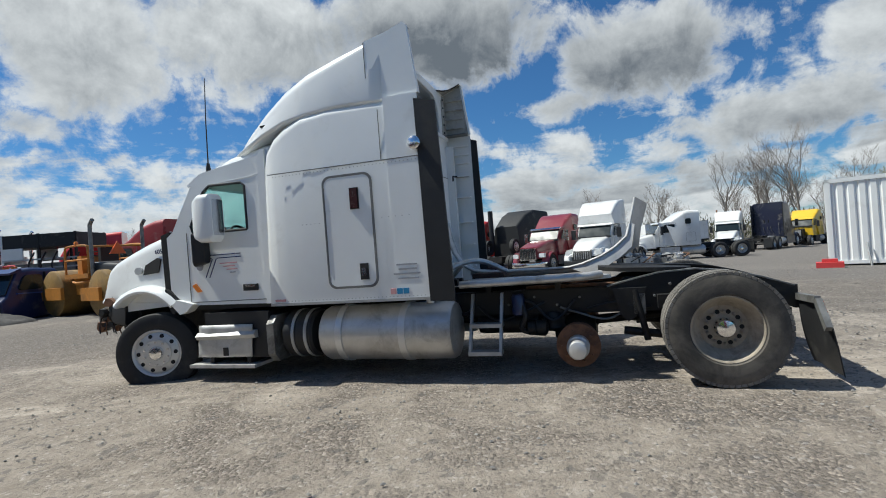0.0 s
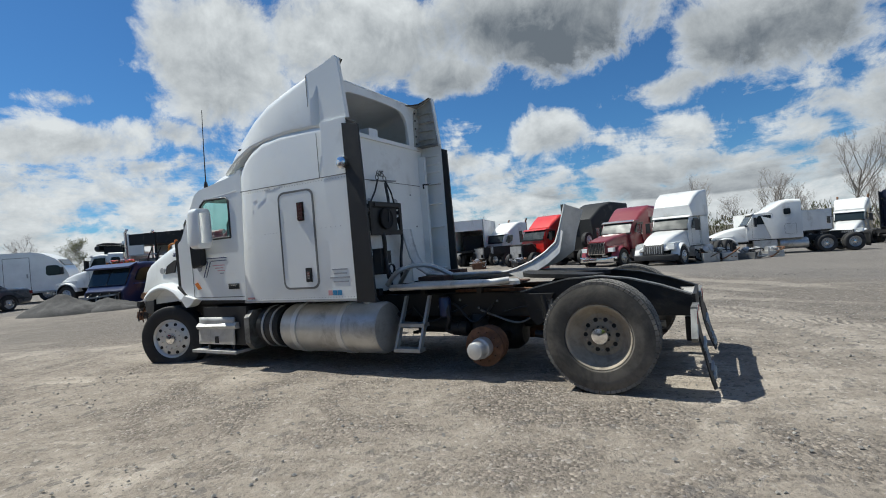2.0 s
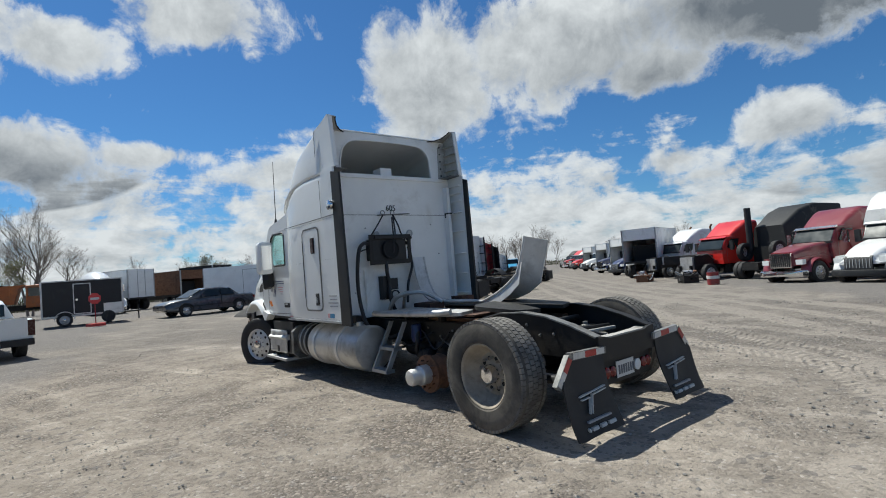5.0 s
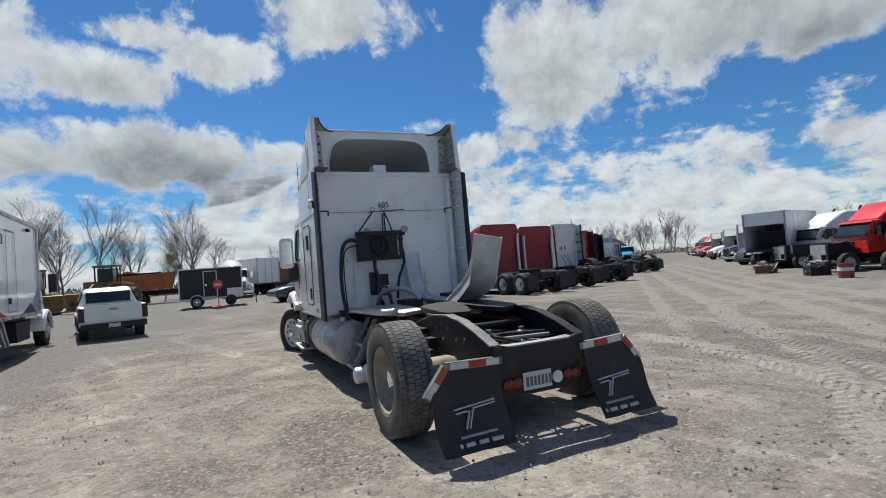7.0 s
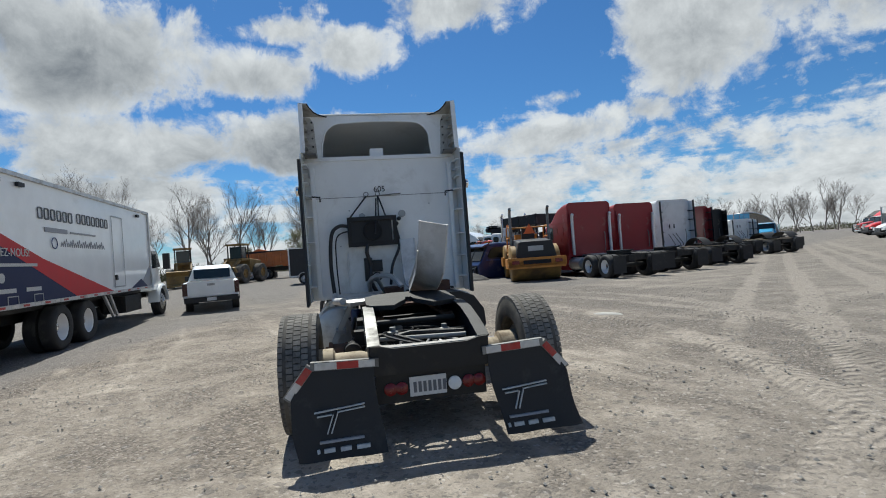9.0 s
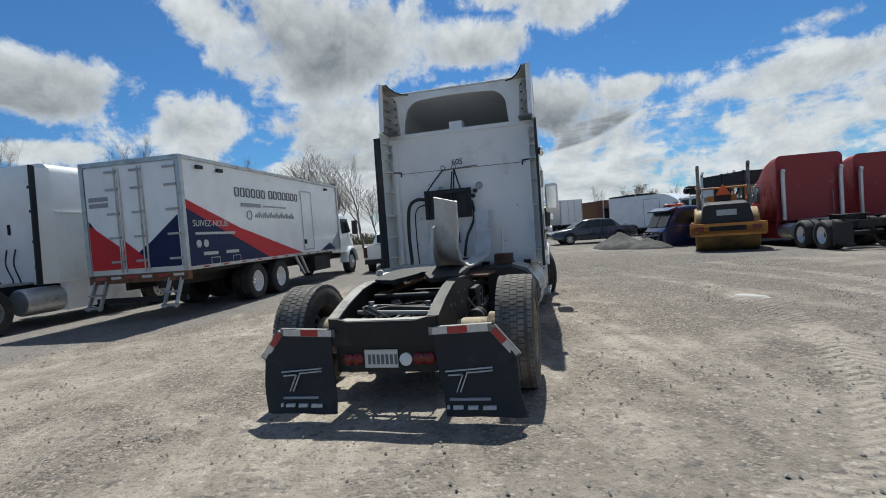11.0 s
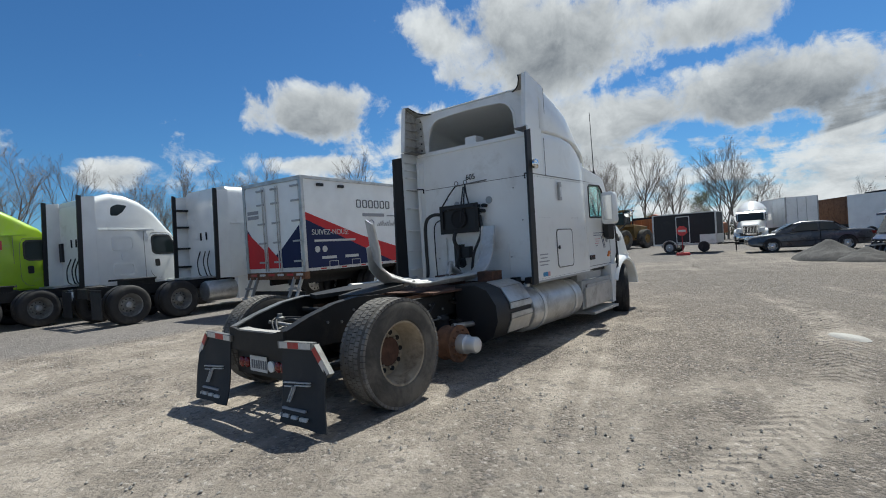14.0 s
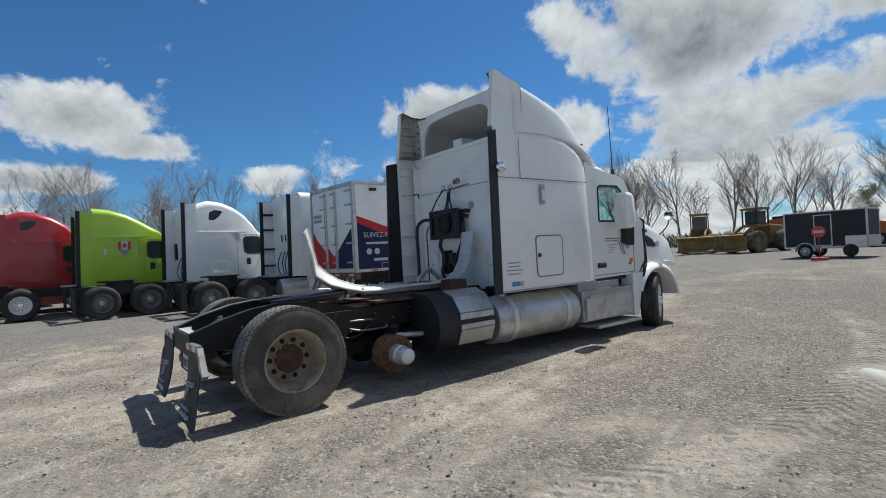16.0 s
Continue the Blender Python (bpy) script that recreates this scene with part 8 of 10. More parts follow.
def build_pickup():
    root = thing("pickup_truck", stand(-13.9, 4.6, 176, -0.05), "white crew-cab pickup truck seen from behind", "pickup")
    part("bed", body([(-1.12, 0.90, 0.90, 0.52, 1.12, 0.06, 0.10), (-1.05, 0.93, 0.92, 0.46, 1.16, 0.06, 0.12), (0.95, 0.94, 0.93, 0.46, 1.16, 0.06, 0.12)], n=4), CLEAN_WHITE, root, "white cargo bed", smooth=35)
    part("bed_liner", boxes((-0.98, 0.85, -0.78, 0.78, 1.10, 1.168)), DARK, root)
    tail = part("tailgate", boxes((-1.16, -1.10, -0.78, 0.78, 0.62, 1.18)), CLEAN_WHITE, root, "white tailgate", bevel=0.02)
    part("gate_handle", boxes((-1.175, -1.155, -0.13, 0.13, 1.0, 1.08)), GREY_METAL, tail, bevel=0.006)
    part("gate_press", boxes((-1.168, -1.158, -0.62, 0.62, 0.70, 0.90)), CLEAN_WHITE, tail, bevel=0.008)
    part("rear_bumper", boxes((-1.26, -1.06, -0.90, 0.90, 0.42, 0.60)), BLACK, root, "dark rear bumper", bevel=0.04)
    part("number_plate", boxes((-1.268, -1.26, -0.16, 0.16, 0.46, 0.58)), PLATE_WHITE, root)
    cab = [(0.95, 0.92, 0.90, 0.46, 1.18, 0.06, 0.1), (0.98, 0.92, 0.74, 0.46, 1.62, 0.14, 0.1), (1.25, 0.92, 0.72, 0.46, 1.76, 0.16, 0.1), (2.5, 0.92, 0.72, 0.46, 1.77, 0.16, 0.1), (2.95, 0.92, 0.76, 0.46, 1.55, 0.12, 0.1), (3.45, 0.92, 0.84, 0.46, 1.14, 0.08, 0.1), (4.3, 0.90, 0.80, 0.46, 1.04, 0.10, 0.1), (4.45, 0.84, 0.72, 0.5, 0.9, 0.10, 0.1)]
    part("cab", body(cab, n=5), CLEAN_WHITE, root, "white cab and hood", smooth=35)
    part("rear_window", prism([(0.93, 1.24), (0.985, 1.60), (0.955, 1.60), (0.90, 1.24)], "xz", -0.66, 0.66), GLASS_DARK, root, "dark rear window")
    for s in (1, -1):
        for x0, x1 in ((1.15, 1.95), (2.02, 2.85)):
            rings = [[(x, s * y, z) for x, y, z in ((x0, 0.90 + d, 1.20), (x0 + (0.14 if x0 < 1.5 else 0), 0.76 + d, 1.62), (x1 - (0.0 if x0 < 1.5 else 0.22), 0.76 + d, 1.62), (x1, 0.90 + d, 1.20))] for d in (-0.03, 0.012)]
            part("side_window", loft(rings), GLASS_DARK, root)
        part("tail_lamp", boxes((-1.15, -1.0, *spread(s, 0.78, 0.945), 0.68, 1.12)), OXBLOOD, root, "dark red tail lamp", bevel=0.02)
        part("mirror", boxes((2.75, 2.9, *spread(s, 0.92, 1.10), 1.15, 1.35)), BLACK, root, bevel=0.03)
        for x in (0.0, 3.55):
            wheel(root, "pickup", x, s * 0.80, 0.40, s > 0)
            part("wheel_arch", arch_sweep(x, 0.40, [(0.42, s * 0.82), (0.50, s * 0.82), (0.50, s * 0.955), (0.42, s * 0.955)], 0, 180, 12), BLACK, root)


def build_sedan():
    root = thing("sedan", stand(-24.5, 18.95, -93) @ Matrix.Scale(1.11, 4), "old charcoal grey four-door sedan", "car")
    hull = [(-1.05, 0.80, 0.74, 0.42, 0.86, 0.10, 0.1), (-0.9, 0.88, 0.80, 0.30, 0.95, 0.14, 0.1), (-0.2, 0.90, 0.82, 0.24, 0.98, 0.14, 0.1), (1.5, 0.90, 0.84, 0.22, 0.96, 0.12, 0.1), (2.9, 0.90, 0.82, 0.24, 0.92, 0.14, 0.1), (3.7, 0.86, 0.78, 0.32, 0.80, 0.14, 0.1), (3.9, 0.76, 0.70, 0.42, 0.68, 0.10, 0.08)]
    part("car_body", body(hull, n=6), CAR_GREY, root, "charcoal body", smooth=40)
    top = [(-0.12, 0.80, 0.72, 0.90, 0.98, 0.04, 0.02), (0.45, 0.82, 0.60, 0.90, 1.36, 0.12, 0.02), (0.8, 0.82, 0.58, 0.90, 1.43, 0.14, 0.02), (1.6, 0.82, 0.58, 0.90, 1.44, 0.14, 0.02), (1.95, 0.82, 0.60, 0.90, 1.36, 0.12, 0.02), (2.75, 0.80, 0.74, 0.88, 0.95, 0.04, 0.02)]
    part("cabin", body(top, n=6), CAR_GREY, root, "cabin and roof", smooth=40)
    for s in (1, -1):
        for x0, x1, t0, t1 in ((0.15, 0.98, 0.50, 0.96), (1.05, 1.9, 1.07, 1.72), ):
            rings = [[(x, s * y, z) for x, y, z in ((x0, 0.815 + d, 0.99), (t0, 0.67 + d, 1.33), (t1, 0.67 + d, 1.33), (x1 + 0.25 * (x1 > 1.5), 0.815 + d, 0.99))] for d in (-0.03, 0.016)]
            part("side_window", loft(rings), GLASS_DARK, root, "dark side window")
        part("side_strip", boxes((-0.8, 3.5, *spread(s, 0.895, 0.915), 0.50, 0.54)), BLACK, root)
        part("door_gap", boxes((0.99, 1.005, *spread(s, 0.87, 0.905), 0.3, 0.97)), DARK, root)
        part("tail_lamp", boxes((-1.08, -0.92, *spread(s, 0.35, 0.80), 0.68, 0.82)), RED_LENS, root, "red tail lamp", bevel=0.02)
        part("mirror", boxes((2.0, 2.15, *spread(s, 0.88, 1.02), 0.96, 1.08)), CAR_GREY, root, bevel=0.03)
        for x in (0.0, 2.92):
            wheel(root, "car", x, s * 0.80, 0.33, s > 0)
            part("wheel_arch", arch_sweep(x, 0.33, [(0.35, s * 0.7), (0.39, s * 0.7), (0.39, s * 0.91), (0.35, s * 0.91)], 0, 180, 12), DARK, root)
    part("rear_screen", prism([(-0.06, 0.99), (0.42, 1.34), (0.40, 1.36), (-0.09, 1.0)], "xz", -0.62, 0.62), GLASS_DARK, root)
    part("windscreen", prism([(2.68, 0.97), (1.98, 1.34), (2.0, 1.37), (2.72, 0.99)], "xz", -0.64, 0.64), GLASS_DARK, root)


def build_cargo_trailer():
    root = thing("cargo_trailer", stand(-27.3, 9.95, 72), "small black enclosed cargo trailer with aluminium trim", "trailer")
    L, W = 3.6, 1.95
    part("trailer_box", boxes((0, L, 0.02, W, 0.55, 2.42)), BLACK, root, "black trailer body", bevel=0.02)
    for x in (0.0, L):
        for y in (0.0, W):
            part("corner_trim", boxes((x - 0.04, x + 0.04, y - 0.03, y + 0.05, 0.55, 2.44)), ALU_DULL, root, bevel=0.015)
    part("roof_trim", boxes((-0.03, L + 0.03, -0.02, W + 0.03, 2.41, 2.47)), ALU_DULL, root, bevel=0.015)
    part("lower_trim", boxes((-0.03, L + 0.03, -0.02, 0.03, 0.50, 0.60)), ALU_DULL, root, bevel=0.01)
    part("stone_guard", boxes((L - 0.9, L + 0.05, -0.03, W + 0.04, 0.55, 1.10)), ALU, root, "bright checker-plate stone guard", bevel=0.01)
    outline(root, -1, -0.02, 1.35, 2.15, 0.62, 2.28, 0.04, 0.05, ALU_DULL, "door_frame")
    part("door_handle", boxes((1.45, 1.55, -0.06, -0.01, 1.35, 1.45)), CHROME, root, bevel=0.01)
    for y in (0.12, W - 0.12):
        wheel(root, "pickup", 0.95, y - (0.14 if y < 1 else -0.14), 0.36, y > 1, scale=0.9)
    part("fender", arch_sweep(0.95, 0.36, [(0.42, -0.2), (0.46, -0.2), (0.46, 0.03), (0.42, 0.03)], 0, 180, 12), ALU_DULL, root)
    part("tongue", tube([(L, 0.3, 0.5), (L + 1.0, W / 2, 0.5)], 0.05, 8), CHASSIS, root)
    part("tongue", tube([(L, W - 0.3, 0.5), (L + 1.0, W / 2, 0.5)], 0.05, 8), CHASSIS, root)
    part("jack", tube([(L + 0.85, W / 2, 0.0), (L + 0.85, W / 2, 0.85)], 0.035, 10), BLACK, root)
    part("spare_wheel", lathe([(0.1, -0.1), (0.30, -0.09), (0.33, 0), (0.30, 0.09), (0.1, 0.1)], "y", 24, (2.9, -0.02, 0.36)), TYRE_DARK, root)
    sign = thing("stop_sign", stand(-24.6, 11.4, 90), "red octagonal stop sign on a low red stand", "sign")
    octo = [(0.30 * math.cos(radians(22.5 + 45 * k)), 1.42 + 0.30 * math.sin(radians(22.5 + 45 * k))) for k in range(8)]
    part("sign_face", prism(octo, "xz", -0.012, 0.012), PRINT_RED, sign, "red octagon with white bar", bevel=0.003)
    part("sign_bar", boxes((-0.2, 0.2, -0.018, 0.018, 1.36, 1.48)), PRINT_WHITE, sign)
    part("post", tube([(0, 0, 0.0), (0, 0, 1.2)], 0.025, 8), RED, sign)
    part("base", boxes((-0.35, 0.35, -0.3, 0.3, 0.0, 0.14)), PRINT_RED, sign, "red plastic base", bevel=0.05)


def rubble(name, x, y, rx, ry, h, label, material, seed):
    """A heap: a mound with a rough slope and loose stones on it."""
    bm = bmesh.new()
    n, rings = 48, 14
    rows = []
    for j in range(rings + 1):
        t = j / rings
        row = []
        for i in range(n):
            a = 2 * math.pi * i / n
            wob = 1 + 0.22 * noise.noise((math.cos(a) * 1.3 + seed, math.sin(a) * 1.3, 2.0))
            px, py = t * rx * wob * math.cos(a), t * ry * wob * math.sin(a)
            z = h * max(0.0, 1 - t) ** 0.85 * (1 + 0.25 * noise.noise((px * 0.9 + seed, py * 0.9, 5.0))) + 0.035 * noise.noise((px * 5, py * 5, seed))
            row.append(bm.verts.new((px, py, z if t < 1 else -0.06)))
        rows.append(row)
    for a, b in zip(rows[1:], rows[2:]):
        for i in range(n):
            bm.faces.new((a[i], a[(i + 1) % n], b[(i + 1) % n], b[i]))
    bm.faces.new(rows[1])
    ob = part(name, bm, material, None, m=stand(x, y, 0))
    tagged(ob, label, "heap")


def build_loose():
    gravel = mat("dark_gravel", (0.066, 0.064, 0.062), 0.95, 0, 0.35, 4, 34, 0.9, (0.14, 0.135, 0.13), 0.4)
    rubble("gravel_mound", -17.4, 16.3, 1.9, 1.3, 0.80, "dark grey heap of fine gravel", gravel, 1.7)
    rubble("gravel_mound", -15.8, 17.0, 1.5, 1.0, 0.55, "smaller dark grey heap of gravel", gravel, 5.2)
    # a blue cab shell set down on the ground
    root = thing("cab_shell", stand(-16.95, 19.2, 268) @ Matrix.Scale(1.13, 4), "navy blue truck cab shell lying on the ground", "truck cab")
    part("shell", body([(-1.0, 1.05, 1.0, 0.0, 1.66, 0.14, 0.06), (0.0, 1.08, 1.0, 0.0, 1.72, 0.14, 0.06), (0.55, 1.08, 0.96, 0.0, 1.66, 0.12, 0.06), (0.98, 1.06, 0.96, 0.0, 0.82, 0.08, 0.06), (1.15, 0.98, 0.92, 0.0, 0.66, 0.08, 0.06)], n=5), NAVY, root, "navy cab shell", smooth=35)
    part("windscreen", prism([(0.60, 1.58), (0.97, 0.86), (1.0, 0.87), (0.64, 1.60)], "xz", -0.90, 0.90), GLASS_DARK, root, "cracked dark windscreen")
    part("screen_post", tube([(0.64, 0, 1.60), (1.0, 0, 0.86)], 0.02, 6), BLACK, root)
    part("visor", prism([(0.48, 1.60), (0.92, 1.50), (0.93, 1.56), (0.52, 1.70)], "xz", -1.05, 1.05), NAVY, root, "navy sun visor", bevel=0.01)
    for s in (1, -1):
        part("side_window", prism(soften([(-0.30, 0.98), (-0.30, 1.48), (0.38, 1.48), (0.68, 0.98)]), "xz", *spread(s, 0.98, 1.058)), GLASS_DARK, root)
        part("door_line", prism([(-0.42, 0.2), (-0.40, 0.2), (-0.40, 1.55), (-0.42, 1.55)], "xz", *spread(s, 1.0, 1.078)), BLACK, root)
        part("belt_trim", prism([(-0.9, 0.80), (0.7, 0.86), (0.7, 0.90), (-0.9, 0.84)], "xz", *spread(s, 1.0, 1.072)), BLUE, root)
    part("bumper_scrap", boxes((1.1, 1.3, -1.0, 0.75, 0.44, 0.50)), GREY_METAL, root, "bent grey bumper strip", bevel=0.04, m=Matrix.Rotation(radians(4), 4, "X"))
    part("dash_void", boxes((0.98, 1.16, -0.85, 0.85, 0.12, 0.62)), DARK, root, bevel=0.03)
    rag = random.Random(8)
    for k in range(6):
        part("roof_scrap", tube(smooth_path([(rag.uniform(-0.3, 0.4), rag.uniform(-0.6, 0.5), 1.70 + rag.uniform(0, 0.16)) for _ in range(3)], 3), 0.035, 6), (PLATE_WHITE, RUSTY, PRINT_RED)[k % 3], root)
    for y in (-0.6, -0.3, 0, 0.3, 0.6):
        part("roof_lamp", boxes((0.2, 0.34, y - 0.05, y + 0.05, 1.66, 1.78)), AMBER if y else PRINT_RED, root, bevel=0.015)
    for k in range(12):
        part("torn_metal", tube(smooth_path([(1.0, -0.9 + 0.16 * k, 0.5), (1.22, -0.85 + 0.15 * k, 0.35 + 0.1 * (k % 3)), (1.36, -0.8 + 0.16 * k, 0.12)], 3), 0.03, 5), (CHASSIS, WORN_STEEL, HOSE)[k % 3], root)
    # scrap in front of the row along the road
    rng = random.Random(4)
    for x, y, w, h, label, m in ((10.2, 27.6, 0.9, 0.8, "crumpled grey engine part on the ground", GREY_METAL), (11.3, 28.3, 1.1, 0.7, "pale scrap cab panels in a heap", ALU_DULL), (12.6, 28.8, 1.2, 0.6, "rusty and grey scrap gearbox", WORN_STEEL), (14.0, 29.6, 0.9, 0.55, "scrap aluminium tank on the ground", ALU_DULL), (0.4, 31.0, 0.9, 0.7, "scrap axle with bent pipes", CHASSIS), (-2.6, 34.2, 1.1, 0.7, "rusty scrap frame pieces", RUSTY)):
        root = thing("scrap_pile", stand(x, y, rng.uniform(0, 90)), label, "scrap")
        part("block", boxes((-w / 2, w / 2, -w / 3, w / 3, 0, h * 0.6)), m, root, bevel=0.06)
        part("canister", lathe([(0.02, -0.3), (0.16, -0.28), (0.18, 0.25), (0.02, 0.3)], "x", 14, (0.1, 0.2, h * 0.75)), ALU_DULL, root)
        for k in range(9):
            p = [(rng.uniform(-w, w) * 0.6, rng.uniform(-w, w) * 0.5, rng.uniform(0.05, h)) for _ in range(3)]
            part("bent_pipe", tube(smooth_path(p, 4), rng.uniform(0.02, 0.05), 6), rng.choice((m, RUSTY, CHASSIS, GREY_METAL)), root)
    barrel = thing("bucket", stand(1.9, 28.6, 0), "small red and grey drum standing on gravel", "drum")
    part("drum", lathe([(0.02, 0), (0.28, 0), (0.29, 0.25), (0.28, 0.5), (0.29, 0.62), (0.02, 0.62)], "z", 22), DARK_RED, barrel)
    part("drum_band", lathe([(0.291, 0.3), (0.298, 0.3), (0.298, 0.45), (0.291, 0.45)], "z", 22), PLATE_WHITE, barrel)
    red_base = thing("traffic_base", stand(12.15, 15.7, -37), "red plastic barrier base beside the container", "barrier")
    part("base_block", boxes((-0.35, 0.35, -0.25, 0.25, 0, 0.18)), PRINT_RED, red_base, bevel=0.05)
    part("base_top", boxes((-0.2, 0.2, -0.12, 0.12, 0.17, 0.28)), PRINT_RED, red_base, bevel=0.03)
    patch = part("concrete_patch", lathe([(0.02, 0.012), (0.42, 0.014), (0.5, -0.01)], "z", 17), mat("pale_concrete", (0.38, 0.37, 0.345), 0.85, 0, 0.15, 6, 60, 0.3, DUST, 0.3), None, m=Matrix.Translation((-0.42, 11.47, ground_z(-0.42, 11.47) + 0.012)) @ Matrix.Rotation(radians(25), 4, "Z") @ Matrix.Diagonal((0.62, 0.28, 1, 1)))
    tagged(patch, "pale worn concrete patch in the gravel", "patch", kind="structure")


def build_container():
    root = thing("shipping_container", stand(12.85, 16.6, -37), "white corrugated steel shipping container", "container")
    L, W, H = 6.06, 2.44, 2.88
    prof = []
    x = 0.12
    while x < L - 0.2:
        prof += [(x, 0.0), (x + 0.07, 0.0), (x + 0.105, 0.036), (x + 0.175, 0.036), (x + 0.21, 0.0)]
        x += 0.28
    for y, s in ((0.03, 1), (W - 0.03, -1)):
        loop = [(a, y + s * b) for a, b in prof]
        part("corrugated_side", prism(loop + [(a, y + s * 0.06) for a in (prof[-1][0], prof[0][0])], "xy", 0.16, H - 0.1), WHITE, root, "white corrugated side", smooth=0)
    part("end_wall", boxes((0.04, 0.08, 0.05, W - 0.05, 0.15, H - 0.1)), WHITE, root)
    part("end_wall", boxes((L - 0.08, L - 0.04, 0.05, W - 0.05, 0.15, H - 0.1)), WHITE, root)
    part("roof", boxes((0.05, L - 0.05, 0.05, W - 0.05, H - 0.06, H - 0.02)), WHITE, root)
    for y in (0.0, W - 0.1):
        part("bottom_rail", boxes((0, L, y, y + 0.1, 0.06, 0.18)), WHITE, root, bevel=0.01)
        part("top_rail", boxes((0, L, y, y + 0.1, H - 0.12, H)), WHITE, root, bevel=0.01)
        for x in (0.0, L - 0.14):
            part("corner_post", boxes((x, x + 0.14, y, y + 0.1, 0.0, H)), WHITE, root, bevel=0.01)
    for x in (0.3, 2.9, 5.5):
        part("sleeper_block", boxes((x, x + 0.2, 0.1, W - 0.1, -0.2, 0.06)), RIM_DIRTY, root)
    part("leaning_rod", tube([(1.05, -0.25, 0.0), (0.98, -0.03, 0.75)], 0.03, 6), GREY_METAL, root)
    dark = thing("dark_roof", stand(18.2, 19.2, 0), "dark stacked scrap cab behind the container", "scrap")
    part("stack", boxes((-1.3, 2.4, -1.1, 1.1, 0.0, 2.7)), CHASSIS, dark, bevel=0.1)
    part("stack_top", body([(-1.2, 1.0, 0.9, 2.7, 3.2, 0.15), (0.2, 1.0, 0.9, 2.7, 3.5, 0.2), (1.4, 1.0, 0.8, 2.7, 3.1, 0.15)]), RUSTY, dark)


# ---- machines ----


def build_compactor():
    root = thing("soil_compactor", stand(-12.7, 18.9, 150) @ Matrix.Scale(1.12, 4), "yellow soil compactor with twin exhausts and a dusty drum", "construction machine")
    for x, r in ((1.75, 0.78), (-1.35, 0.74)):
        part("drum", lathe([(0.02, -1.0), (r - 0.05, -0.99), (r, -0.95), (r, 0.95), (r - 0.05, 0.99), (0.02, 1.0)], "y", 36, (x, 0, r)), MACHINE_OLD, root, "dusty steel drum")
        for s in (1, -1):
            part("drum_arm", boxes((x - 0.9 if x > 0 else x - 0.2, x + 0.2 if x > 0 else x + 0.9, *spread(s, 1.02, 1.12), r - 0.2, r + 0.2)), MACHINE, root, "yellow drum arm", bevel=0.03)
        part("scraper", boxes((x + (0.85 if x > 0 else -1.0), x + (1.0 if x > 0 else -0.85), -1.12, 1.12, 0.55, 0.85)), MACHINE, root, bevel=0.03)
    part("rear_bumper", boxes((-2.35, -2.1, -1.15, 1.15, 0.62, 0.98)), MACHINE, root, "yellow rear frame", bevel=0.04)
    for y in (-0.85, 0.85):
        part("tail_lamp", boxes((-2.37, -2.34, y - 0.14, y + 0.14, 0.74, 0.88)), RED_LENS, root, bevel=0.01)
    part("grille_gap", boxes((-2.365, -2.34, -0.55, 0.55, 0.72, 0.88)), DARK, root)
    part("rear_hood", body([(-2.15, 0.80, 0.70, 0.98, 1.62, 0.12, 0.06), (-1.2, 0.82, 0.74, 0.98, 1.70, 0.12, 0.06), (-0.4, 0.82, 0.74, 0.98, 1.75, 0.1, 0.06)]), BLACK, root, "black engine hood", smooth=35)
    part("brand_bar", boxes((-2.175, -2.15, -0.30, 0.30, 1.24, 1.44)), GREY_METAL, root)
    part("main_frame", boxes((-1.0, 1.3, -0.6, 0.6, 0.7, 1.25)), MACHINE, root, bevel=0.05)
    part("platform", boxes((-0.5, 1.0, -0.9, 0.9, 1.25, 1.40)), MACHINE, root, bevel=0.03)
    part("operator_seat", boxes((0.0, 0.5, -0.28, 0.28, 1.4, 1.75), (-0.1, 0.08, -0.28, 0.28, 1.7, 2.25)), BLACK, root, bevel=0.05)
    part("console", boxes((0.7, 1.0, -0.5, 0.5, 1.4, 2.0)), MACHINE, root, bevel=0.05)
    part("steering_wheel", tube([(0.66 + 0.05 * math.cos(k * math.pi / 8), 0.2 * math.sin(k * math.pi / 8), 2.05 + 0.2 * math.cos(k * math.pi / 8) * 0.4) for k in range(17)], 0.02, 6), BLACK, root)
    for y in (-0.85, 0.85):
        part("guard_rail", tube(smooth_path([(-0.5, y, 1.4), (-0.5, y, 2.15), (-0.3, y, 2.3), (0.8, y, 2.3), (1.0, y, 2.1), (1.0, y, 1.4)], 4), 0.035, 8), MACHINE, root, "yellow guard rail")
        part("mid_rail", tube([(-0.5, y, 1.85), (1.0, y, 1.85)], 0.03, 8), MACHINE, root)
        part("exhaust", tube(smooth_path([(-0.65, y * 0.95, 1.3), (-0.65, y * 0.95, 2.75), (-0.72, y * 0.95, 2.98), (-0.85, y * 0.95, 3.08)], 4), 0.06, 12), WORN_STEEL, root, "tall grey exhaust pipe")
        part("hydraulic_pipe", tube(smooth_path([(-0.6, y * 0.7, 1.2), (0.2, y * 1.1, 1.1), (1.2, y * 0.7, 1.3)], 4), 0.04, 8), MACHINE, root)
    part("cross_rail", tube([(-0.5, -0.85, 2.25), (-0.5, 0.85, 2.25)], 0.035, 8), MACHINE, root)
    part("warning_triangle", prism([(-0.26, 1.98), (0.26, 1.98), (0.0, 2.40)], "yz", -0.62, -0.58), mat("fluorescent_orange", (0.8, 0.13, 0.02), 0.5), root, "orange warning triangle", bevel=0.005)
    part("beacon", lathe([(0.06, 2.3), (0.06, 2.42), (0.03, 2.46)], "z", 12, (0.2, 0.85, 0)), AMBER, root)


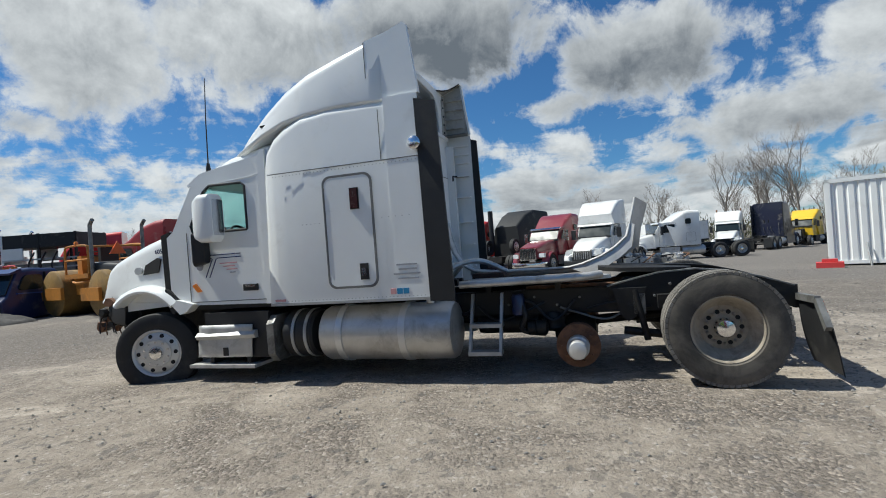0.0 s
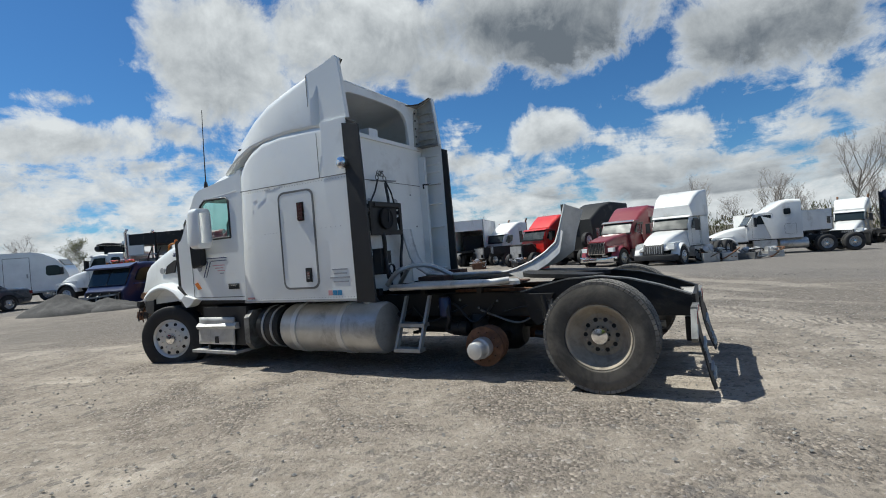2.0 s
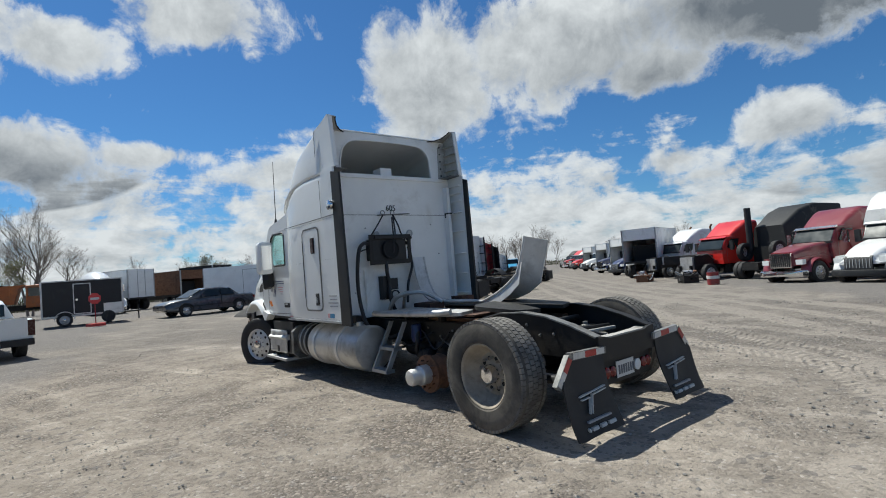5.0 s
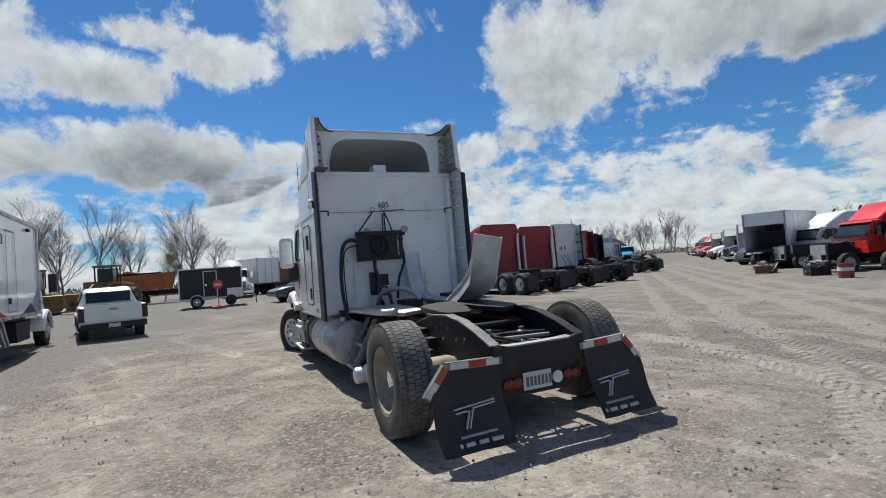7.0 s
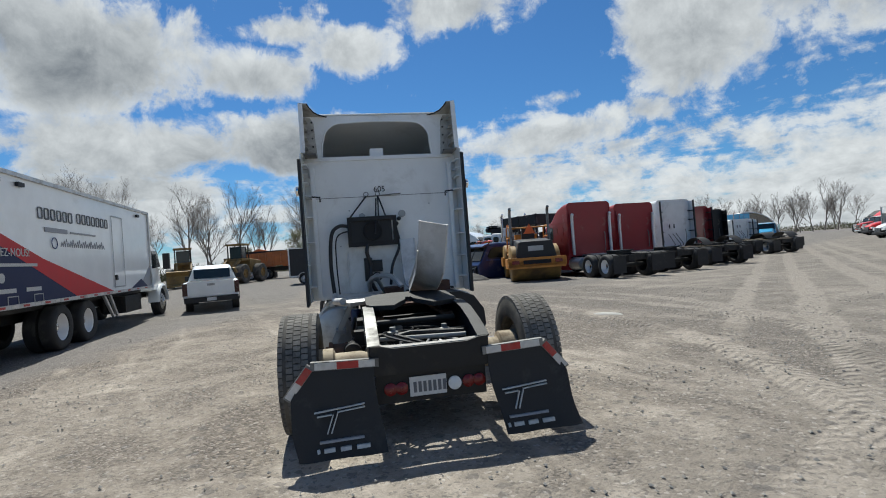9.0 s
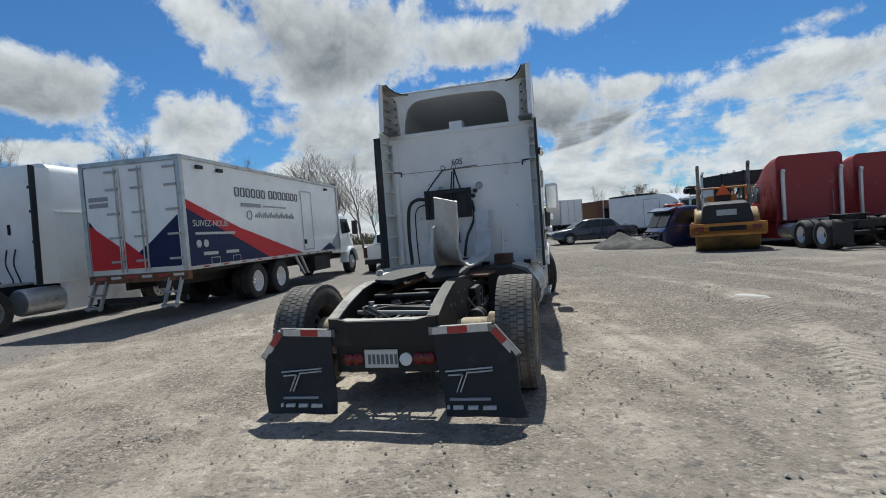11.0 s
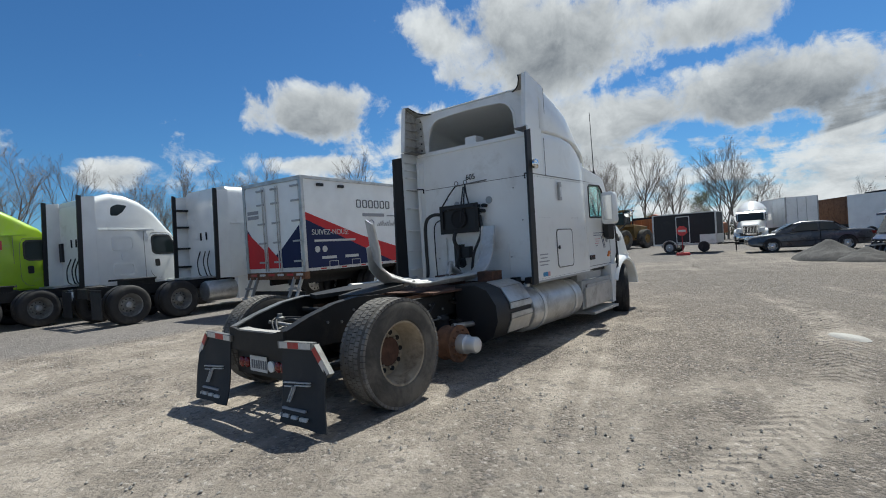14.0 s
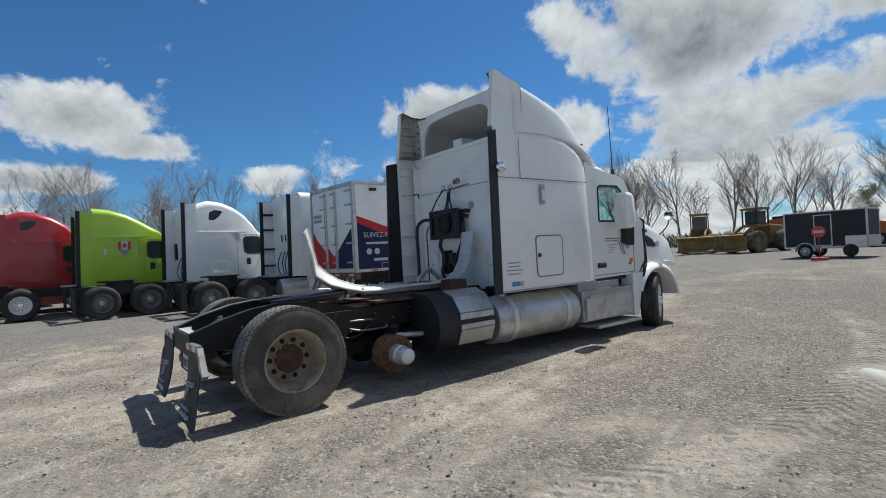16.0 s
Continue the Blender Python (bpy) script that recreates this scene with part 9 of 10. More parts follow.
def build_loaders():
    for x, y, h, label in ((-41.0, 3.6, 2, "old yellow wheel loader facing the yard"), (-38.5, 7.8, -35, "old yellow grader with a dark cab")):
        root = thing("wheel_loader", stand(x, y, h), label, "construction machine")
        part("rear_body", body([(-2.6, 0.7, 0.65, 0.9, 1.9, 0.1), (-0.6, 0.75, 0.7, 0.9, 2.1, 0.1)]), MACHINE_OLD, root, bevel=0)
        part("front_frame", boxes((0.0, 2.0, -0.6, 0.6, 0.8, 1.5)), MACHINE_OLD, root, bevel=0.08)
        part("cab_sill", boxes((-0.7, 0.6, -0.65, 0.65, 1.9, 2.1)), MACHINE_OLD, root, bevel=0.03)
        part("cab_roof", boxes((-0.75, 0.65, -0.7, 0.7, 3.2, 3.35)), MACHINE_OLD, root, bevel=0.03)
        for cx in (-0.65, 0.5):
            for cy in (-0.6, 0.6):
                part("cab_post", boxes((cx, cx + 0.08, cy - 0.04, cy + 0.04, 2.0, 3.25)), CHASSIS, root)
        part("cab_dark", boxes((-0.5, 0.4, -0.5, 0.5, 2.0, 3.1)), GLASS_DARK, root)
        for s in (1, -1):
            for wx in (-1.6, 1.3):
                wheel(root, "machine", wx, s * 1.05, 0.80, s > 0)
            part("lift_arm", prism([(0.6, 1.9), (0.9, 2.0), (2.6, 1.0), (2.9, 0.7), (2.6, 0.7), (2.2, 1.0)], "xz", *spread(s, 0.45, 0.6)), MACHINE_OLD, root, bevel=0.02)
        bucket = [(2.6, 0.2), (3.5, 0.15), (3.45, 0.25), (2.8, 0.4), (2.75, 1.0), (3.0, 1.35), (2.85, 1.4), (2.55, 1.0)]
        part("bucket", prism(bucket, "xz", -1.35, 1.35), MACHINE_OLD, root, "worn yellow bucket", bevel=0.01)
        part("grille", boxes((1.98, 2.02, -0.5, 0.5, 0.95, 1.45)), DARK, root)
    root = thing("orange_dump_truck", stand(-44.5, 12.2, 70), "orange dump truck with a rusty tipper body", "truck")
    part("tipper_body", prism([(-3.6, 1.3), (1.2, 1.3), (1.5, 2.5), (1.9, 2.75), (-3.8, 2.55)], "xz", -1.2, 1.2), ORANGE, root, "orange tipper body", bevel=0.05)
    for k in range(7):
        for s in (1, -1):
            part("body_rib", boxes((-3.3 + 0.7 * k, -3.2 + 0.7 * k, *spread(s, 1.2, 1.27), 1.3, 2.5)), ORANGE, root, bevel=0.01)
    part("cab", body([(1.9, 1.1, 1.0, 1.0, 2.7, 0.1), (2.8, 1.1, 1.0, 1.0, 2.75, 0.12), (3.2, 1.05, 0.95, 1.0, 2.0, 0.1), (4.4, 0.9, 0.8, 0.9, 1.8, 0.15)]), ORANGE, root, smooth=35)
    for s in (1, -1):
        part("side_window", prism([(2.05, 1.85), (2.05, 2.5), (2.7, 2.5), (3.0, 1.85)], "xz", *spread(s, 1.0, 1.09)), GLASS_DARK, root)
        for x in (-2.6, -1.2, 3.6):
            wheel(root, "dual" if x < 0 else "front", x, s * 0.95, 0.515, s > 0)
    part("frame", boxes((-3.5, 4.2, -0.45, 0.45, 0.8, 1.2)), CHASSIS, root, bevel=0.02)
    part("pipe_bundle", boxes((-3.5, 0.6, -0.9, 0.9, 2.55, 2.8)), CHASSIS, root, bevel=0.05)
    heap = thing("orange_scrap", stand(-48.5, 10.6, 60), "orange excavator arm and crumpled dump parts", "scrap")
    part("boom", ribbon([(-3, 0.6), (-1.5, 2.2), (0.2, 2.9), (1.8, 2.5), (3.2, 1.2)], -0.3, 0.3, 0.5), ORANGE, heap, bevel=0.03)
    part("cab_block", boxes((-3.2, -1.2, -1.0, 1.0, 0.4, 2.4)), MACHINE_OLD, heap, bevel=0.1)
    part("counter_weight", boxes((-1.1, 1.4, -1.2, 1.2, 0.4, 1.5)), RUSTY, heap, bevel=0.1)
    part("track", boxes((-3.0, 1.5, -1.3, -0.7, 0, 0.6), (-3.0, 1.5, 0.7, 1.3, 0, 0.6)), CHASSIS, heap, bevel=0.15)


def build_mixer():
    root = conventional(stand(-44.0, 18.6, -12), "white concrete mixer truck facing the yard", TRUCK_WHITE, 3.2, 0, False, False, True, stacks=False)
    part("mixer_drum", lathe([(0.3, -2.4), (0.8, -1.9), (1.15, -0.6), (1.2, 0.6), (1.0, 1.8), (0.5, 2.8)], "x", 30, (0.2, 0, 2.45)), TRUCK_WHITE, root, "white mixer drum", m=Matrix.Rotation(radians(4), 4, "Y"))
    root = conventional(stand(-18.0, 23.5, 184), "white vocational truck with twin stacks and a black cage", TRUCK_WHITE, 3.6, 0, False, False, False, stacks=True)
    part("cab_extension", body([(2.25, 1.08, 1.02, 0.95, 2.62, 0.10, 0.03), (3.15, 1.08, 1.02, 0.95, 2.66, 0.10, 0.03)]), TRUCK_WHITE, root, "white crew cab back", smooth=35)
    for s in (1, -1):
        part("rear_window", prism(soften([(2.42, 1.75), (2.42, 2.40), (2.95, 2.40), (2.95, 1.75)]), "xz", *spread(s, 0.98, 1.085)), GLASS_DARK, root, "dark square rear window")
        part("fender_liner", arch_sweep(5.75, 0.52, [(0.55, s * 0.6), (0.585, s * 0.6), (0.585, s * 1.17), (0.55, s * 1.17)], -10, 190, 14), BLACK, root)
        for x in (-1.4, 0.2, 1.75):
            part("cage_post", boxes((x, x + 0.08, *spread(s, 1.02, 1.12), 1.05, 3.55)), TRUCK_WHITE if x > 1 else CHASSIS, root, "upright of the cage", bevel=0.008)
        for z in (1.45, 1.95, 2.35):
            part("cage_rail", boxes((-1.4, 1.8, *spread(s, 1.06, 1.13), z, z + 0.07)), (WORN_STEEL, GREY_METAL)[z > 1.9], root, bevel=0.006)
        part("white_panel", boxes((0.9, 1.80, *spread(s, 1.08, 1.14), 2.42, 2.92)), TRUCK_WHITE, root, bevel=0.01)
        for k in range(4):
            x = -1.1 + 0.5 * k
            part("hanging_hose", tube(smooth_path([(x, s * 1.14, 2.7), (x + 0.25, s * 1.2, 2.1), (x + 0.1, s * 1.16, 1.5), (x + 0.4, s * 1.14, 1.2)], 4), 0.035, 6), HOSE, root)
    part("equipment_deck", boxes((-1.6, 1.9, -1.12, 1.12, 1.0, 1.12)), CHASSIS, root, bevel=0.02)
    part("pump_body", boxes((-1.2, 1.5, -0.8, 0.8, 1.12, 2.2)), WORN_STEEL, root, "grimy pump block", bevel=0.08)
    part("upper_cage", boxes((-1.45, 1.85, -1.1, 1.1, 2.92, 3.52)), BLACK_PAINT, root, "black upper cage", bevel=0.03)
    part("roof_roll", lathe([(0.02, -0.85), (0.15, -0.83), (0.17, -0.75), (0.17, 0.75), (0.15, 0.83), (0.02, 0.85)], "y", 20, (3.95, 0, 2.92)), BLACK, root, "rolled black cover on the cab roof")
    part("roof_cover", ribbon([(2.4, 3.0), (2.9, 3.14), (3.5, 3.18), (3.95, 3.12)], -0.85, 0.85, 0.05), BLACK_PAINT, root)
    part("roof_load", boxes((2.5, 3.6, -0.75, 0.75, 2.62, 2.98)), DARK, root, bevel=0.06)
    part("white_lid", body([(1.9, 0.7, 0.6, 2.9, 3.38, 0.1), (2.6, 0.7, 0.6, 2.9, 3.3, 0.1)]), TRUCK_WHITE, root, smooth=35)


def build_box_van():
    """A white box van with a sloped front over its cab."""
    root = thing("box_van", stand(-33.3, 22.9, 34), "long plain white box van with a sloped nose and side door", "van")
    side = [(0, 0.55), (6.25, 0.55), (6.4, 0.9), (6.35, 1.6), (6.1, 2.15), (5.7, 2.6), (5.1, 2.95), (4.5, 3.08), (0, 3.08)]
    part("van_body", prism(side, "xz", -1.2, 1.2), CLEAN_WHITE, root, "plain white box", bevel=0.05)
    for s in (1, -1):
        part("cab_window", prism(soften([(5.2, 1.55), (5.2, 2.2), (5.85, 2.2), (6.2, 1.6)]), "xz", *spread(s, 1.1, 1.212)), GLASS_DARK, root, "dark cab window")
        door = part("side_door", prism(rounded(3.1, 4.4, 0.7, 2.75, 0.06), "xz", *spread(s, 1.15, 1.215)), CLEAN_WHITE, root, "white side door", bevel=0.008)
        outline(root, s, 1.216, 3.08, 4.42, 0.68, 2.77, 0.07, 0.025, LINE_GREY, "door_seal")
        part("door_latch", boxes((4.22, 4.30, *spread(s, 1.21, 1.235), 1.5, 1.75)), GREY_METAL, door)
        part("skirt_rail", boxes((0.05, 6.15, *spread(s, 1.16, 1.222), 0.55, 0.66)), GREY_METAL, root, bevel=0.01)
        part("mirror", boxes((6.0, 6.12, *spread(s, 1.25, 1.45), 1.6, 2.05)), BLACK, root, bevel=0.03)
        for x in (1.4, 5.2):
            wheel(root, "dual" if x < 2 else "front", x, s * 0.92, 0.515, s > 0)
    part("windscreen", prism([(5.80, 2.52), (6.10, 2.17), (6.13, 2.19), (5.83, 2.55)], "xz", -0.95, 0.95), GLASS_DARK, root)
    part("chassis", boxes((0.1, 6.2, -0.5, 0.5, 0.4, 0.6)), CHASSIS, root)


def cargo_box(m, label, skin, L, H=3.9, z0=1.15, open_end=False, cab=None, group=""):
    """A box body on wheels, closed or with its end open."""
    root = thing("box_body_truck", m, label, "truck", group)
    W = 1.25
    part("box_side", boxes((0, L, W - 0.05, W, z0, H)), skin, root, bevel=0.008)
    part("box_side", boxes((0, L, -W, -W + 0.05, z0, H)), skin, root, bevel=0.008)
    part("box_roof", boxes((0, L, -W, W, H - 0.06, H)), skin, root, bevel=0.008)
    part("box_floor", boxes((0, L, -W, W, z0 - 0.15, z0)), CHASSIS, root)
    part("front_wall", boxes((L - 0.06, L, -W + 0.05, W - 0.05, z0, H)), skin, root)
    if open_end:
        part("half_door", boxes((0.02, 0.06, -W + 0.05, W - 0.05, H - 0.85, H - 0.06)), skin, root, "half-closed roller door", bevel=0.01)
        part("dark_load", boxes((0.9, 1.6, -0.9, 0.7, z0, z0 + 1.2)), DARK, root, bevel=0.1)
    else:
        part("end_door", boxes((-0.02, 0.03, -W + 0.05, W - 0.05, z0, H - 0.06)), skin, root, bevel=0.01)
        for y in (-0.35, 0.35):
            part("lock_rod", tube([(-0.05, y, z0), (-0.05, y, H - 0.1)], 0.02, 6), GREY_METAL, root)
    for s in (1, -1):
        part("corner_post", boxes((-0.04, 0.06, *spread(s, W - 0.07, W + 0.02), z0 - 0.1, H)), GREY_METAL, root, bevel=0.01)
        for k in range(int(L / 0.9)):
            part("side_post", boxes((0.6 + 0.9 * k, 0.63 + 0.9 * k, *spread(s, W - 0.01, W + 0.012), z0, H - 0.1)), skin, root)
        for x in (1.2, 2.5):
            wheel(root, "dual", x, s * 0.93, 0.515, s > 0)
        part("frame_rail", boxes((-0.2, L + 1.5, *spread(s, 0.36, 0.44), 0.75, 1.0)), CHASSIS, root)
    if cab:
        part("cab", body([(L + 0.1, 1.1, 1.0, 0.9, 2.5, 0.12), (L + 1.1, 1.1, 1.0, 0.9, 2.55, 0.12), (L + 1.5, 1.05, 0.95, 0.9, 1.8, 0.1), (L + 2.3, 0.95, 0.85, 0.7, 1.6, 0.15)]), cab, root, smooth=35)
        for s in (1, -1):
            wheel(root, "front", L + 1.5, s * 1.0, 0.515, s > 0)
    return root


def build_far_rows():
    far = "box trucks by the back fence"
    cargo_box(stand(-43.5, 22.2, 190), "dull white box truck seen end-on", WHITE_DULL, 6.0, 3.7, group=far)
    cargo_box(stand(-42.5, 26.4, 188), "rusty brown open box body with a dark inside", RUSTY, 6.0, 3.4, open_end=True, group=far)
    cargo_box(stand(-44.0, 30.5, 190), "dark blue tank truck body behind the car", BLACK_PAINT, 5.0, 3.9, group=far)
    road = "wrecked trucks facing the road"
    # a black unit stacked on another, its wheels in the air
    root = thing("stacked_tractor", stand(5.3, 34.8, 232), "black truck front stacked on a scrapped chassis", "truck", road)
    part("lower_frame", boxes((-3.0, 3.2, -0.5, 0.5, 0.55, 0.95)), CHASSIS, root, bevel=0.03)
    part("upper_body", body([(-2.6, 1.15, 1.1, 1.7, 3.9, 0.15), (-0.6, 1.15, 1.1, 1.7, 4.0, 0.15), (0.4, 1.1, 1.0, 1.7, 3.7, 0.2), (1.6, 1.0, 0.9, 1.6, 2.9, 0.2)]), BLACK_PAINT, root, "black sleeper body", smooth=35)
    part("crushed_base", boxes((-2.4, 1.8, -0.9, 0.9, 0.9, 1.8)), CHASSIS, root, bevel=0.15)
    for y in (1.0, -1.0):
        wheel(root, "front", 2.3, y, 1.55, y > 0)
        wheel(root, "dual", 2.6, y * 0.93, 0.515, y > 0)
        wheel(root, "dual", -2.2, y * 0.93, 0.515, y > 0)
    part("vertical_stack", tube([(1.9, -0.95, 1.6), (1.9, -0.95, 4.05)], 0.17, 16), BLACK, root, "fat black air cleaner")
    cargo_box(stand(-4.0, 39.6, 87), "pale grey box truck with its roller door half open", WHITE_DULL, 6.5, 3.75, 1.3, open_end=True, cab=None, group=road)
    cargo_box(stand(-2.0, 37.6, 8), "bare chassis with a small load bed", CHASSIS, 3.0, 1.5, 1.1, group=road)
    spots = [(-6.5, 44.0, "white"), (-9.0, 49.0, "blue"), (-11.6, 54.5, "box"), (-13.8, 59.7, "blue"), (-16.5, 65.0, "box"), (-19.5, 71.0, "white"), (-22.5, 77.5, "box"), (-26.0, 84.5, "red"), (-29.5, 92.0, "white"), (-33.0, 99.0, "red"), (-37.0, 107.0, "dark")]
    for k, (x, y, kind) in enumerate(spots):
        x, y = x + 1.5, y + 1.5
        if kind == "box":
            cargo_box(stand(x, y, 52), "white box truck in the far row, end open", WHITE_DULL, 6.0, 3.6 + 0.1 * (k % 3), 1.2, open_end=k % 2 == 0, group=road)
        else:
            skin, word = {"white": (TRUCK_WHITE, "dusty white"), "blue": (NAVY, "navy blue"), "red": (BRIGHT_RED, "bright red"), "dark": (BLACK_PAINT, "black")}[kind]
            conventional(stand(x + 3, y + 4, 232), word + " wrecked truck in the far row", skin, 3.4 + 0.1 * (k % 4), 1.3, k % 2 == 0, False, k % 3 == 0, road, wrecked=k % 2 == 0, stacks=k % 3 != 1)
    back = "tractor units seen from behind"
    # low stripped frames between the parked units
    for k, (x, y, skin, word) in enumerate(((-15.4, 39.6, BLACK_PAINT, "black"), (-22.5, 55.0, TRUCK_WHITE, "dusty white"), (-25.5, 61.0, TRUCK_WHITE, "old white"))):
        aero_tractor(stand(x, y, 163), word + " sleeper tractor unit in the far row", skin, 2.3, (3.6, 3.1, 3.2)[k], "dual", False, True, back)
    for x, y in ((-12.4, 30.8), (-16.2, 43.2), (-18.4, 47.6), (-20.2, 51.4)):
        bare = thing("bare_chassis", stand(x + 2.2, y - 1.2, 163), "stripped black truck frame with rusty top rails", "truck frame", back)
        tandem(bare, "dual", rail=(-1.35, 3.4))
        for side in (1, -1):
            part("rusty_rail", boxes((-1.2, 2.6, *spread(side, 0.34, 0.48), 1.0, 1.05)), RIM_DIRTY, bare, "rusty tan rail", bevel=0.01)
            part("fender_arch", arch_sweep(0.0, 0.55, [(0.95, side * 0.7), (0.98, side * 0.7), (0.98, side * 1.2), (0.95, side * 1.2)], 35, 145, 10), CHASSIS, bare)
    # round-roofed shelter at the end of the road
    shelter = thing("storage_shelter", stand(-60.0, 116.0, 145) @ Matrix.Scale(0.78, 4), "white round-roofed fabric storage shelter", "building")
    rings = [[(x, 8.5 * math.cos(radians(a)), 7.5 * math.sin(radians(a))) for a in range(0, 181, 12)] + [(x, 8.3 * math.cos(radians(a)), 7.3 * math.sin(radians(a))) for a in range(180, -1, -12)] for x in (0.0, 22.0)]
    part("fabric_roof", loft(rings), WHITE_DULL, shelter, "white fabric roof", smooth=40)
    part("end_wall", prism([(8.2 * math.cos(radians(a)), 7.2 * math.sin(radians(a))) for a in range(0, 181, 12)], "yz", 0.4, 0.6), RIM_DIRTY, shelter, "tan end wall")
    cargo_box(stand(-33.5, 70.5, 163), "sky blue trailer in the far row", SKY_BLUE, 8.0, 4.1, group=back)
    cargo_box(stand(-38.0, 78.0, 163), "pale trailer with a tan roof", RIM_DIRTY, 9.0, 4.0, group=back)
    conventional(stand(-30.5, 70.5, 300), "white and blue truck cab by the far row", SKY_BLUE, 3.2, 0, False, False, True, back, stacks=False)
    conventional(stand(37.3, 49.9, 220), "yellow truck without a hood", YELLOW_PAINT, 3.4, 1.2, True, False, False, road, wrecked=True, stacks=False)
    cargo_box(stand(30.0, 58.0, 200), "pale trailer far across the yard", WHITE_DULL, 9.0, 3.2, group=road)


def build_spare_hood():
    """A red truck hood set on a dark rack behind the roller."""
    root = thing("truck_hood", stand(-18.8, 26.9, 205) @ Matrix.Diagonal((1.1, 1.1, 1.46, 1)), "bright red truck hood stored on a dark steel rack", "hood")
    part("hood_shell", body([(-1.3, 1.05, 0.95, 1.5, 2.55, 0.2, 0.04), (-0.4, 1.05, 0.92, 1.5, 2.5, 0.22, 0.04), (0.5, 1.0, 0.85, 1.45, 2.3, 0.22, 0.04), (1.1, 0.9, 0.7, 1.4, 2.0, 0.2, 0.04), (1.3, 0.8, 0.6, 1.4, 1.75, 0.12, 0.04)], n=5), BRIGHT_RED, root, "bright red hood shell", smooth=35)
    for s in (1, -1):
        part("hood_scoop", prism([(-0.6, 2.15), (0.1, 2.1), (0.0, 2.25), (-0.55, 2.32)], "xz", *spread(s, 0.9, 1.02)), DARK, root)
        for x in (-1.1, 1.0):
            part("rack_post", boxes((x - 0.06, x + 0.06, *spread(s, 0.75, 0.87), 0.0, 1.5)), CHASSIS, root, bevel=0.01)
    part("rack_deck", boxes((-1.25, 1.2, -0.9, 0.9, 1.40, 1.49), (-1.25, 1.2, -0.9, 0.9, 0.6, 0.68)), CHASSIS, root, bevel=0.01)


build_pickup()
build_spare_hood()
build_sedan()
build_cargo_trailer()
build_loose()
build_container()
build_compactor()
build_loaders()
build_mixer()
build_box_van()
build_far_rows()

# ---- bare spring trees and scrub ----
BARK = mat("grey_brown_bark", (0.21, 0.185, 0.16), 0.9, 0, 0.3, 3, 30, 0.4)
TWIG = mat("brown_twigs", (0.25, 0.215, 0.185), 0.9, 0, 0.25, 2, 20, 0.0)
BUD = mat("spring_green_leaves", (0.17, 0.175, 0.075), 0.8, 0, 0.3, 2, 20, 0.0)
SCRUB = mat("dry_scrub", (0.115, 0.105, 0.06), 0.9, 0, 0.35, 0.6, 12, 0.0, (0.10, 0.13, 0.04), 0.5, 0, 0.4)


def tree_meshes(seed, height, spread_out, leafy=False):
    """Trunk with limbs that reach up, and a crown of fine twigs, as bmeshes."""
    rng = random.Random(seed)
    wood, fine = bmesh.new(), bmesh.new()
    buds = bmesh.new()

    def limb(p, d, length, r, level):
        steps = (6, 5, 4, 3, 2)[level]
        pts = [p]
        q = p.copy()
        for k in range(steps):
            d = (d + Vector((rng.gauss(0, 0.10), rng.gauss(0, 0.10), rng.gauss(0.07, 0.06)))).normalized()
            q = q + d * (length / steps)
            pts.append(q.copy())
        tube(pts, r, (8, 6, 4, 3, 3)[level], bm=wood if level < 3 else fine, ends=r * (0.35 if level < 3 else 0.3))
        if level == 4:
            if leafy:
                for _ in range(2):
                    c = pts[-1] + Vector((rng.gauss(0, 0.15), rng.gauss(0, 0.15), rng.gauss(0, 0.15)))
                    a = Vector((rng.gauss(0, 1), rng.gauss(0, 1), rng.gauss(0, 1))).normalized() * 0.07
                    b = a.orthogonal().normalized() * 0.045
                    buds.faces.new([buds.verts.new(c + v) for v in (-a, b, a, -b)])
            return
        many = (8, 6, 5, 4)[level]
        for k in range(many):
            first = (0.26, 0.25, 0.2, 0.15)[level]
            t = min(0.999, first + (1 - first) * (k + rng.random()) / many)
            i = min(len(pts) - 2, int(t * (len(pts) - 1)))
            at = pts[i].lerp(pts[i + 1], t * (len(pts) - 1) - i)
            turn = Vector((rng.gauss(0, 1), rng.gauss(0, 1), 0)).normalized()
            open_up = spread_out * rng.uniform(0.65, 1.25) * (1.0, 0.95, 1.1, 1.3)[level]
            nd = (d + turn * open_up + Vector((0, 0, 0.22))).normalized()
            limb(at, nd, length * rng.uniform(0.50, 0.72) * (1.15 - 0.45 * t), max(r * (1 - 0.6 * t) * 0.60, 0.007), level + 1)

    stems = rng.choice((1, 1, 2))
    for k in range(stems):
        lean = Vector((rng.gauss(0, 0.08), rng.gauss(0, 0.08), 1)).normalized()
        limb(Vector((0.3 * k, 0.15 * k, -0.2)), lean, height * rng.uniform(0.62, 0.74), height * 0.013, 0)
    return wood, fine, buds


